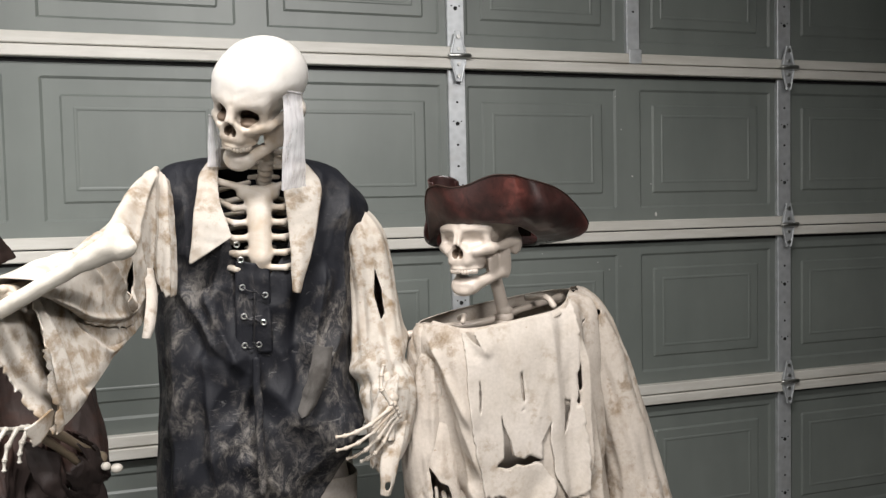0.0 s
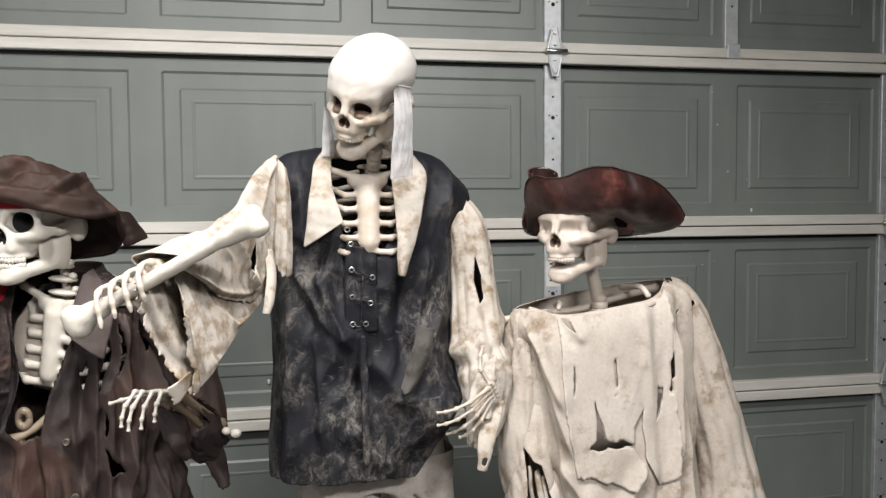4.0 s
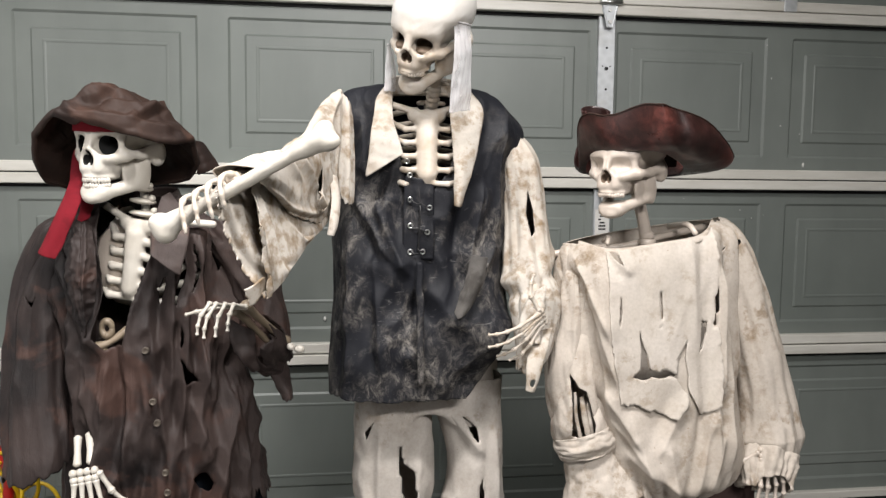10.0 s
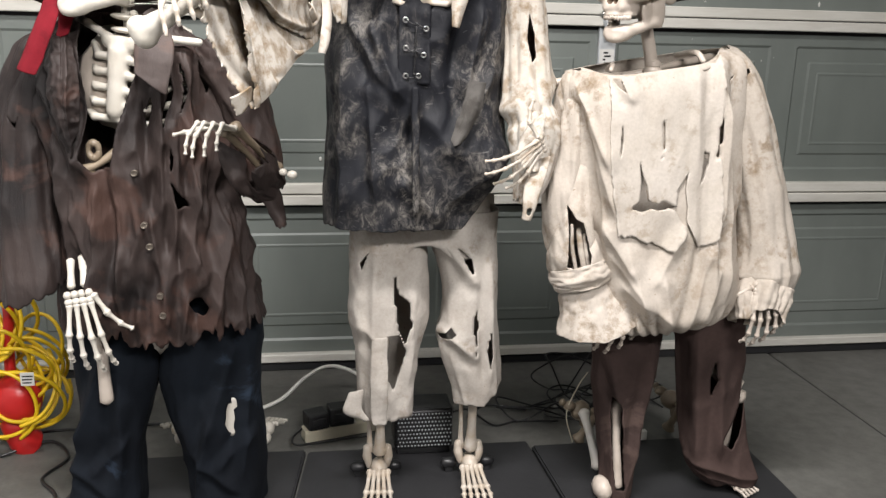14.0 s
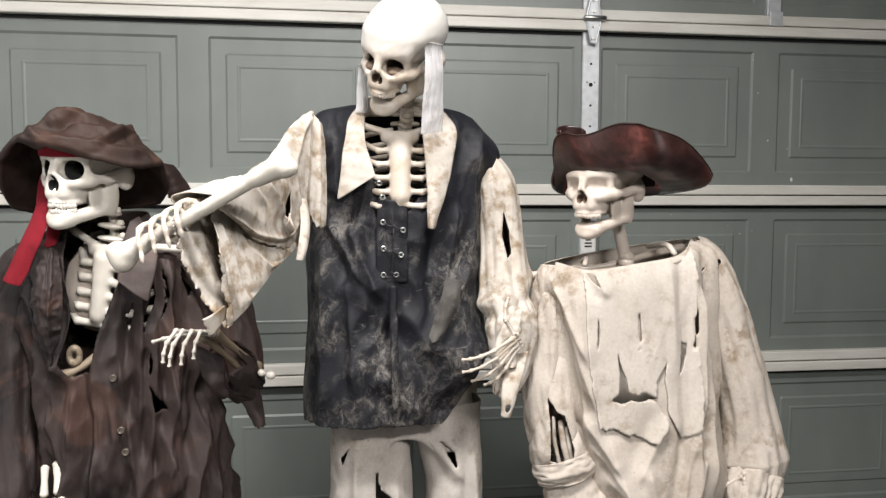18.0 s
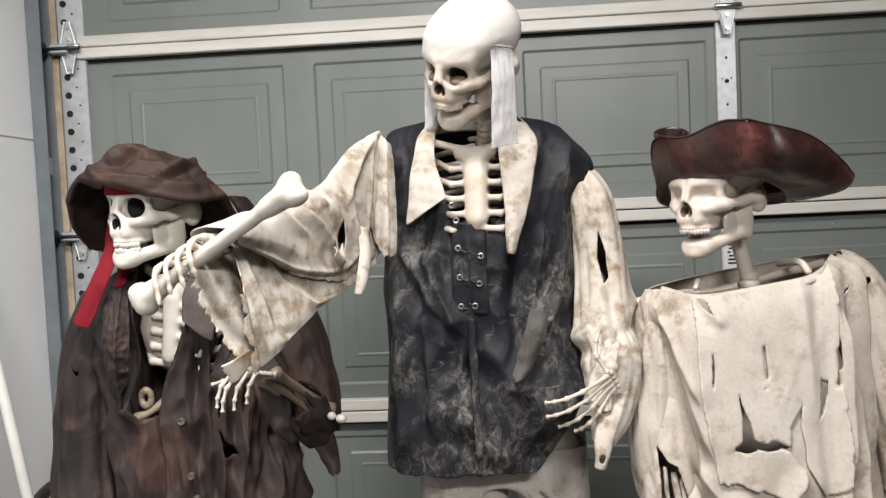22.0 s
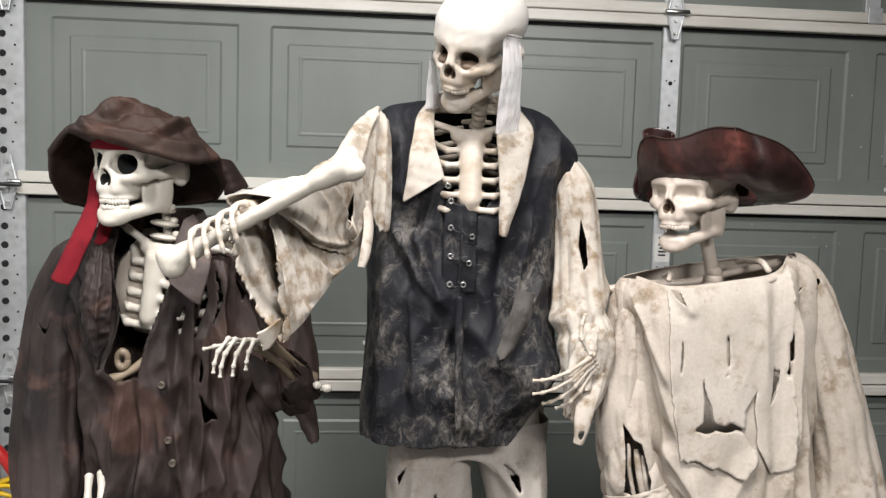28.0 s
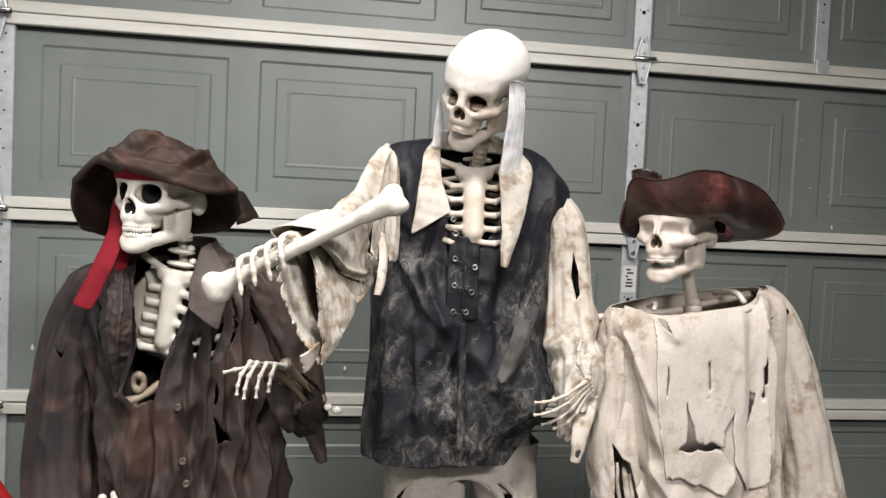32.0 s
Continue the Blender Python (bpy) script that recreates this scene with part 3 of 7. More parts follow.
def net(field, low, high, step):
    """The surface where a distance field is zero, as points and quads."""
    axes = [np.arange(lo, hi + step, step) for lo, hi in zip(low, high)]
    p = np.stack(np.meshgrid(*axes, indexing="ij"), -1)
    s = field(p)
    n = np.array(s.shape) - 1
    total, count = np.zeros((*n, 3)), np.zeros(n)
    base = np.stack(np.meshgrid(*[np.arange(k) for k in n], indexing="ij"), -1).astype(float)
    for axis in range(3):
        for o in ((0, 0), (0, 1), (1, 0), (1, 1)):
            off = np.insert(np.array(o), axis, 0)
            end = off.copy()
            end[axis] = 1
            s0 = s[tuple(slice(off[i], off[i] + n[i]) for i in range(3))]
            s1 = s[tuple(slice(end[i], end[i] + n[i]) for i in range(3))]
            cross = (s0 < 0) != (s1 < 0)
            t = np.where(cross, s0 / np.where(cross, s0 - s1, 1), 0)
            at = base + off
            at[..., axis] += t
            total += np.where(cross[..., None], at, 0)
            count += cross
    live = count > 0
    index = -np.ones(n, int)
    index[live] = np.arange(live.sum())
    v = total[live] / count[live][:, None] * step + np.array([a[0] for a in axes])
    faces = []
    for axis in range(3):
        b, c = [i for i in range(3) if i != axis]
        lo = [slice(1, n[i]) for i in range(3)]
        lo[axis] = slice(0, n[axis])
        hi = list(lo)
        hi[axis] = slice(1, n[axis] + 1)
        s0, s1 = s[tuple(lo)], s[tuple(hi)]
        where = np.argwhere((s0 < 0) != (s1 < 0))
        flip = (s0 < 0)[tuple(where.T)]
        where = where + np.array([0 if i == axis else 1 for i in range(3)])
        quad = []
        for db, dc in ((0, 0), (1, 0), (1, 1), (0, 1)):
            q = where.copy()
            q[:, b] -= db
            q[:, c] -= dc
            quad.append(index[tuple(q.T)])
        quad = np.stack(quad, -1)
        if axis == 1:
            flip = ~flip
        quad[~flip] = quad[~flip][:, ::-1]
        faces.append(quad)
    return v, np.vstack(faces)


# ---- the garage: floor, walls, ceiling ----
LEFT, RIGHT, BACK, TOP = -1.885, 3.15, -6.2, 2.75
JOINTS = (0.552, 1.080, 1.600, 2.120)

floor = tagged(thing("floor", "grey concrete garage floor with a saw-cut joint", "floor", kind="structure"), kind="structure")
part("slab", box(LEFT - 0.1, 0.640, BACK, 0.3, -0.12, 0.0, 0.004), M["concrete"], floor)
part("slab", box(0.648, RIGHT + 0.1, BACK, 0.3, -0.12, 0.0, 0.004), M["concrete"], floor)
part("joint_filler", box(0.636, 0.652, BACK, 0.3, -0.10, -0.006), M["hole"], floor, "dark saw-cut joint")

wall = part("wall_west", box(LEFT - 0.12, LEFT, BACK, 0.3, 0, TOP), M["wall"])
tagged(wall, "scuffed white painted garage side wall", "wall", kind="structure")
# unseen closing walls, darkened to hold back bounce light
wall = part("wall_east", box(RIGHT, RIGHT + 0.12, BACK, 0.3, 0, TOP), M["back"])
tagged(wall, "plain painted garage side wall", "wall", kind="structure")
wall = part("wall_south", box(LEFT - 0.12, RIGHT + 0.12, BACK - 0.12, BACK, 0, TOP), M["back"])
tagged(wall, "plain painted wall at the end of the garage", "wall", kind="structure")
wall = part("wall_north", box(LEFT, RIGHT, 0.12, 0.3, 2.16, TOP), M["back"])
tagged(wall, "painted wall over the garage door", "wall", kind="structure")
ceil = part("ceiling", box(LEFT - 0.12, RIGHT + 0.12, BACK - 0.12, 0.3, TOP, TOP + 0.1), M["ceiling"])
tagged(ceil, "off-white painted garage ceiling", "ceiling", kind="structure")
seam = part("wall_seam", box(LEFT - 0.001, LEFT + 0.0025, -1.6, 0.02, 1.346, 1.349), M["paper"])
tagged(seam, "faint horizontal seam in the white wall board", "trim", kind="structure")
for end, x0, x1 in (("frame", LEFT, -1.839), ("frame", 3.06, RIGHT)):
    jamb = part("door_jamb", box(x0, x1, -0.014, 0.12, 0, 2.3, 0.003), M["wood"])
    tagged(jamb, "raw timber jamb beside the garage door", "door frame", kind="structure")


# ---- the sectional door ----
def profile(d):
    """Depth of the pressed panels by the distance from their edge."""
    return np.interp(d, [-1, 0, 0.007, 0.046, 0.052, 0.078, 0.0815, 0.085, 0.0885, 1], [0, 0, 0.0055, 0.0055, 0.0010, 0.0010, -0.0004, -0.0004, 0.0010, 0.0010])


PANEL_X = [-1.448 + 0.577 * k for k in range(8)]
STEPS = (-0.004, 0, 0.007, 0.046, 0.052, 0.078, 0.0815, 0.085, 0.0885)


def door_section(z0, z1):
    """A pressed steel section with eight nested rectangles."""
    half, low, high = 0.247, z0 + 0.072, z1 - 0.074
    xs = {-1.838, 3.055}
    for c in PANEL_X:
        xs |= {round(c - half + s, 4) for s in STEPS} | {round(c + half - s, 4) for s in STEPS}
    zs = {z0 + 0.004, z1 - 0.004} | {round(low + s, 4) for s in STEPS} | {round(high - s, 4) for s in STEPS}
    xs, zs = np.array(sorted(xs)), np.array(sorted(zs))
    x, z = np.meshgrid(xs, zs)
    d = np.full(x.shape, -1.0)
    for c in PANEL_X:
        d = np.maximum(d, np.minimum(np.minimum(x - c + half, c + half - x), np.minimum(z - low, high - z)))
    v = np.stack([x, profile(d), z], -1).reshape(-1, 3)
    f = grid_faces(len(zs), len(xs), False).tolist()
    n = len(xs)
    # the back and the edges
    k = len(v)
    back = [(xs[0], 0.045, zs[0]), (xs[-1], 0.045, zs[0]), (xs[-1], 0.045, zs[-1]), (xs[0], 0.045, zs[-1])]
    v = np.vstack([v, back])
    last = n * (len(zs) - 1)
    f += [[k + 1, k, k + 3, k + 2], [k, k + 1] + list(range(n))[::-1], [k + 2, k + 3] + list(range(last, last + n)),
          [k + 3, k] + [n * i for i in range(len(zs))], [k + 1, k + 2] + [n * i + n - 1 for i in range(len(zs))][::-1]]
    return v, f


door = thing("door_1", "closed grey-green steel sectional garage door with pressed panels", "garage door", kind="structure")
edges = (0.022, *JOINTS)
for z0, z1 in zip(edges, edges[1:]):
    part("section", door_section(z0, z1), M["door"], door)
for z in JOINTS:
    part("upper_rail", box(-1.776, 3.055, -0.026, 0.004, z + 0.003, z + 0.033, 0.0025), M["rail"], door, "cream painted steel rail along a joint")
    part("lower_rail", box(-1.776, 3.055, -0.030, 0.004, z - 0.030, z - 0.0005, 0.0025), M["rail"], door, "cream painted steel rail along a joint")
    # dark strip on the section face, for the joint recess and the rail's shade
    part("gap", box(-1.755, 3.05, -0.004, 0.002, z - 0.040, z - 0.030), M["hole"], door)
part("bottom_rail", box(-1.776, 3.055, -0.022, 0.004, 0.030, 0.056, 0.003), M["rail"], door, "cream painted rail along the foot of the door")
part("bottom_seal", box(-1.836, 3.055, -0.012, 0.045, 0.0, 0.026, 0.004), M["rubber"], door, "black rubber weather seal")


def disc(at, r, axis="y", depth=0.002, seg=10):
    bm = bmesh.new()
    turn = Matrix.Rotation(radians(90), 4, "X") if axis == "y" else (Matrix.Rotation(radians(90), 4, "Y") if axis == "x" else Matrix())
    bmesh.ops.create_cone(bm, cap_ends=True, segments=seg, radius1=r, radius2=r, depth=depth, matrix=Matrix.Translation(at) @ turn)
    return bm


def stile(x, z0, z1, half, hole_step):
    s = part("stile", box(x - half, x + half, -0.0145, 0.004, z0, z1, 0.002), M["zinc"], door, "galvanised steel stile with punched holes")
    k, z = 0, z0 + 0.05
    while z < z1 - 0.02:
        r = (0.0035, 0.006, 0.0035)[k % 3]
        if abs(min((abs(z - j) for j in JOINTS))) > 0.12:
            part("hole", disc((x, -0.0148, z), r), M["hole"], s)
            if k % 3 == 1:
                part("hole", disc((x - 0.012, -0.0148, z + 0.007), 0.0022), M["hole"], s)
                part("hole", disc((x + 0.012, -0.0148, z + 0.007), 0.0022), M["hole"], s)
        z += hole_step
        k += 1


for z0, z1 in zip(edges, edges[1:]):
    for x in (0.0, 1.153, 2.306):
        stile(x, z0 + 0.034, z1 - 0.031, 0.0265, 0.062)
stile(0.585, JOINTS[2] + 0.004, JOINTS[3] - 0.031, 0.0225, 0.055)
part("stile_foot", box(0.5635, 0.6065, -0.0295, -0.0245, JOINTS[2] + 0.001, JOINTS[2] + 0.046, 0.002), M["zinc"], door, "rounded foot of a stile lapped over the rail")

# hinges
def leaf(sign):
    bm = bmesh.new()
    pts = [(-0.024, 0.004), (0.024, 0.004), (0.024, 0.020), (0.009, 0.062), (0.009, 0.072), (-0.009, 0.072), (-0.009, 0.062), (-0.024, 0.020)]
    vs = [bm.verts.new((x, -0.030, z * sign)) for x, z in pts]
    f = bm.faces.new(vs if sign > 0 else vs[::-1])
    ext = bmesh.ops.extrude_face_region(bm, geom=[f])
    for e in ext["geom"]:
        if isinstance(e, bmesh.types.BMVert):
            e.co.y -= 0.004
    for sx in (-1, 1):
        bmesh.ops.create_cone(bm, cap_ends=True, segments=8, radius1=0.0035, radius2=0.002, depth=0.066,
                              matrix=Matrix.Translation((sx * 0.0145, -0.0355, sign * 0.040)) @ Matrix.Rotation(radians(-sign * sx * 13), 4, "Y"))
    bmesh.ops.recalc_face_normals(bm, faces=bm.faces[:])
    return bm


def hinge(x, z):
    h = thing("door_hinge", "galvanised steel hinge bolted across a door joint", "hinge", "door hinges")
    h.location = (x, 0, z)
    up = part("leaf", leaf(1), M["zinc"], h)
    down = part("leaf", leaf(-1), M["zinc"], h)
    pin = Solid().tube([(-0.030, -0.040, 0.001), (0.034, -0.040, 0.001)], [0.0075, 0.0075], 12, curved=False)
    smooth(part("pin", pin.mesh("pin", M["steel"]), M["steel"], h, "bright round hinge pin"))
    for s, p in ((1, up), (-1, down)):
        part("bolt", disc((0, -0.0365, s * 0.056), 0.0065, depth=0.006, seg=6), M["steel"], p)
        part("bolt", disc((0, -0.0365, s * 0.022), 0.0055, depth=0.006, seg=6), M["steel"], p)
    return h


first_hinge = hinge(0.0, JOINTS[2] + 0.004)
for x in (0.0, 1.153, 2.306):
    for z in JOINTS[:3]:
        if (x, z) != (0.0, JOINTS[2]):
            copy_thing(first_hinge, pose(x, 0, z + 0.004))

# the left track: punched angle, roller hinges and the rounded rail
angle = thing("door_end_stile", "punched galvanised steel end stile of the garage door", "door stile", kind="structure")
part("flange", box(-1.833, -1.757, -0.018, 0.004, 0.03, 2.11, 0.002), M["zinc"], angle)
for k in range(40):
    z = 0.10 + 0.0508 * k
    if min(abs(z - j) for j in JOINTS) > 0.05:
        part("hole", disc((-1.812, -0.0185, z), 0.0095, seg=12), M["hole"], angle)
        part("hole", disc((-1.780 - 0.008 * (k % 2), -0.0185, z + 0.022), 0.0028), M["hole"], angle)
for z in JOINTS[:3]:
    copy_thing(first_hinge, pose(-1.798, 0.004, z + 0.002))
    r = thing("track_roller", "black roller on a steel shaft in the door track", "roller", "track rollers")
    r.location = (-1.842, -0.052, z - 0.004)
    smooth(part("shaft", Solid().tube([(-0.03, 0, 0), (0.085, 0, 0)], [0.0055, 0.0055], 10, curved=False).mesh("shaft", M["black"]), M["black"], r))
    part("wheel", disc((-0.022, 0, 0), 0.021, "x", 0.012, 16), M["black"], r)
    part("bracket", box(0.0, 0.05, -0.002, 0.030, -0.012, 0.014, 0.003), M["zinc"], r)
track = thing("door_track", "vertical galvanised steel roller track beside the door", "door track", kind="structure")
part("web", box(-1.8845, -1.8795, -0.085, -0.014, 0.02, 2.5, 0.001), M["track_steel"], track)
part("lip", box(-1.8845, -1.845, -0.089, -0.084, 0.02, 2.5, 0.002), M["track_steel"], track)
part("lip", box(-1.8845, -1.852, -0.0265, -0.0215, 0.02, 2.5, 0.002), M["track_steel"], track)
for z in (0.45, 1.25, 1.95):
    part("bracket", box(-1.8795, -1.870, -0.08, -0.022, z, z + 0.05, 0.002), M["zinc"], track)

# white paint flecks on the door, and the stickers on a stile
flecks = ((0.669, 1.131, 6), (0.585, 1.253, 4), (0.547, 1.400, 3), (0.652, 1.228, 3), (0.528, 1.502, 2), (0.50, 0.96, 3), (0.46, 0.985, 2), (0.54, 0.97, 2), (-0.845, 0.655, 6), (0.27, 1.02, 2), (-1.70, 0.70, 7), (0.30, 1.13, 3))
for x, z, r in flecks:
    s = Solid().ball((x, -0.0005, z), (r * 0.0007, 0.0015, r * (0.0007 if r < 6 else 0.0012)), seg=8)
    tagged(part("paint_fleck", s.mesh("paint_fleck", M["paper"]), M["paper"]), "small fleck of white paint on the door", "paint fleck", "paint flecks")
tag = thing("stile_sticker", "small white printed sticker on the door stile", "sticker")
part("paper", box(-0.022, 0.022, -0.0162, -0.0146, 0.905, 0.985), M["paper"], tag)
for k, (w, x) in enumerate(((0.014, -0.004), (0.020, 0.002), (0.008, -0.008), (0.016, 0.0), (0.022, 0.0), (0.022, 0.0))):
    z = 0.975 - 0.010 * k
    part("print_bar", box(x - w / 2, x + w / 2, -0.0168, -0.0160, z - 0.0028, z + 0.0022), M["hole"], tag)

# assumed housings, added above the two unseen lamps
for x, y in ((-0.95, -1.95), (0.10, -4.2)):
    fit = thing("tube_light_housing", "long white ceiling light housing", "ceiling light", "ceiling lights")
    part("housing", box(x - 0.66, x + 0.66, y - 0.11, y + 0.11, 2.68, TOP, 0.01), M["white_plastic"], fit)
    for s in (-1, 1):
        part("end_cap", box(x + s * 0.64 - 0.02, x + s * 0.64 + 0.02, y - 0.10, y + 0.10, 2.63, 2.69, 0.006), M["white_plastic"], fit)


# ---- skeletons: each one mesh ----
def skull_field(gape, deep=True, apart=0.0315, orbit=None, lid=False):
    """A skull facing -y, about 22 cm high, with a jaw dropped by gape degrees."""
    turn = np.array(Matrix.Rotation(radians(gape), 3, "X"))
    pivot = np.array((0, 0.004, -0.034))

    def field(p):
        q = p.copy()
        q[..., 0] = np.abs(q[..., 0])
        d = blob(q, (0, 0.012, 0.034), (0.074, 0.092, 0.073))
        d = join(d, blob(q, (0, -0.035, 0.022), (0.064, 0.052, 0.060)), 0.02)
        d = join(d, blob(q, (0, -0.046, -0.036), (0.045, 0.040, 0.046)), 0.018)
        d = join(d, blob(q, (0, -0.010, -0.046), (0.043, 0.046, 0.040)), 0.010)
        d = join(d, capsule(q, (0.010, -0.081, 0.009), (0.048, -0.065, 0.009), 0.0090), 0.022)
        d = join(d, capsule(q, (0.055, -0.062, 0.002), (0.055, -0.062, -0.030), 0.0078), 0.009)
        d = join(d, capsule(q, (0.032, -0.079, -0.040), (0.060, -0.054, -0.036), 0.0115), 0.012)
        d = join(d, blob(q, (0.066, -0.030, -0.033), (0.0075, 0.030, 0.0105)), 0.010)
        d = join(d, capsule(q, (0.066, -0.014, -0.030), (0.068, 0.018, -0.022), 0.0085, 0.011), 0.010)
        d = join(d, blob(q, (0.060, 0.030, -0.030), (0.014, 0.020, 0.026)), 0.014)
        # the upper jaw stands forward to the teeth
        d = join(d, blob(q, (0, -0.066, -0.060), (0.036, 0.031, 0.026)), 0.012)
        d = join(d, blob(q, (0, -0.062, -0.076), (0.0365, 0.036, 0.0085)), 0.006)
        d = join(d, capsule(q, (0.003, -0.089, 0.000), (0.005, -0.097, -0.022), 0.0062, 0.0055), 0.008)
        d = join(d, capsule(q, (0.014, -0.090, -0.030), (0.020, -0.088, -0.060), 0.0075), 0.010)
        # hollows
        d = carve(d, blob(q, (0.080, -0.034, 0.000), (0.013, 0.026, 0.026)), 0.012)
        d = carve(d, blob(q, (0.066, -0.034, -0.062), (0.014, 0.018, 0.020)), 0.008)
        if deep:
            d = carve(d, blob(q, (0, 0.012, 0.034), (0.066, 0.082, 0.064)), 0.003)
            d = carve(d, blob(q, (apart, *ORBIT[1:]), orbit or ORBIT_SIZE), 0.005)
            if lid:
                d = join(d, blob(q, (apart + 0.001, -0.071, -0.027), (0.017, 0.016, 0.0085)), 0.005)
        else:
            d = carve(d, blob(q, (0.0330, -0.096, -0.016), (0.0225, 0.022, 0.0190)), 0.007)
        d = carve(d, blob(q, (0.0070, -0.100, -0.044), (0.0072, 0.022, 0.0100)), 0.003)
        d = carve(d, blob(q, (0.0015, -0.102, -0.034), (0.0048, 0.020, 0.0090)), 0.003)
        d = carve(d, capsule(q, (0.062, -0.066, -0.020), (0.040, -0.094, -0.046), 0.0012), 0.002)
        # the jaw: a deep body and broad upright plates
        j = (q - pivot) @ turn + pivot
        m = capsule(j, (0.0, -0.080, -0.107), (0.018, -0.077, -0.107), 0.0150)
        m = join(m, capsule(j, (0.018, -0.076, -0.106), (0.047, -0.016, -0.092), 0.0145, 0.0125), 0.010)
        m = join(m, blob(j, (0.0545, -0.000, -0.064), (0.0085, 0.0160, 0.042)), 0.010)
        m = join(m, blob(j, (0.0445, -0.026, -0.066), (0.0080, 0.022, 0.030)), 0.008)
        m = join(m, blob(j, (0, -0.087, -0.117), (0.021, 0.011, 0.010)), 0.010)
        m = join(m, blob(j, (0, -0.060, -0.0990), (0.0355, 0.0345, 0.0085)), 0.006)
        return join(d, m, 0.003)

    return field, turn, pivot


ORBIT, ORBIT_SIZE = (0.0315, -0.074, -0.015), (0.0222, 0.036, 0.0192)


def skull(solid, place, gape, slot=0, size=1.0, dome=1.0, face=1.0, deep=True, lower_teeth=True, narrow=1.0, apart=0.0315, orbit=None, lid=False):
    """Adds a skull with two rows of teeth."""
    field, turn, pivot = skull_field(gape, deep, apart, orbit, lid)
    orbit = orbit or ORBIT_SIZE
    v, f = net(field, (-0.09, -0.125, -0.165), (0.09, 0.115, 0.118), 0.0024)
    # uneven cast surface
    v = v + 0.0005 * waves(v[:, 0], v[:, 1], v[:, 2], 0.03, 17)[:, None] * np.array((0.4, -0.8, 0.3))
    m = np.array(place @ Matrix.Scale(size, 4))
    def move(q):
        q = np.array(q)
        low = np.clip((0.045 - q[..., 2]) / 0.055, 0, 1) * np.clip((0.030 - q[..., 1]) / 0.05, 0, 1)
        q[..., 0] *= 1 + (narrow - 1) * low * low * (3 - 2 * low)
        q[..., 2] *= np.where(q[..., 2] > 0, dome, face)
        return q @ m[:3, :3].T + m[:3, 3]

    # sockets carry wash; nose, mouth and hollow cranium are coloured dark for shade
    c = v[np.asarray(f)].mean(1)
    c[:, 0] = np.abs(c[:, 0])
    dark = (blob(c, (0, 0.012, 0.034), (0.068, 0.084, 0.066)) < 0) | (blob(c, (0.0070, -0.096, -0.044), (0.0074, 0.022, 0.0102)) < 0) | (blob(c, (0.0015, -0.098, -0.034), (0.0050, 0.020, 0.0092)) < 0)
    dark |= (blob(c, (0, -0.050, -0.0875), (0.034, 0.040, 0.0085)) < 0)
    if deep:
        dark |= blob(c, (apart, ORBIT[1] + 0.007, ORBIT[2]), (orbit[0] * 1.02, orbit[1], orbit[2] * 1.02)) < 0
    start = len(solid.m)
    solid.add(move(v), f, slot)
    for k in np.nonzero(dark)[0]:
        solid.m[start + k] = 1
    rng = np.random.RandomState(3)
    for row in (0, 1) if lower_teeth else (0,):
        for k in range(14):
            a = radians(-68 + 136 * k / 13)
            x, y = 0.0345 * math.sin(a), -0.061 - 0.0338 * math.cos(a)
            wide = 0.0040 if abs(k - 6.5) < 4 else 0.0050
            z = (-0.0815 if row == 0 else -0.0925) + 0.0008 * rng.randn()
            q = np.array((x, y + (0.0015 if row else 0), z))
            s = Solid().ball((0, 0, 0), (wide, 0.0034, 0.0058 + 0.0008 * rng.rand()), seg=8)
            t = np.vstack(s.v) @ np.array(Matrix.Rotation(a, 3, "Z")).T + q
            if row:
                t = (t - pivot) @ turn.T + pivot
            solid.add(move(t), s.f, slot)
    return move


def bone_rod(solid, a, b, r, ends=1.7, slot=0, seg=9):
    a, b = np.array(a, float), np.array(b, float)
    solid.tube([a, a * 0.85 + b * 0.15, (a + b) / 2, a * 0.15 + b * 0.85, b], [r * ends, r * 1.05, r * 0.88, r * 1.05, r * ends], seg, 11, slot=slot)


def finger(solid, base, direction, normal, lengths, curls, r, slot=0):
    """Small bones end to end, bending away from the back of the hand."""
    p, d, n = np.array(base, float), np.array(direction, float), np.array(normal, float)
    d /= np.linalg.norm(d)
    n = n - d * (n @ d)
    n /= np.linalg.norm(n)
    for length, curl in zip(lengths, curls):
        c, s = math.cos(radians(curl)), math.sin(radians(curl))
        d, n = c * d - s * n, c * n + s * d
        q = p + d * length
        bone_rod(solid, p, q - d * r * 0.6, r, 1.55, slot, 8)
        p, r = q, r * 0.86
    return p


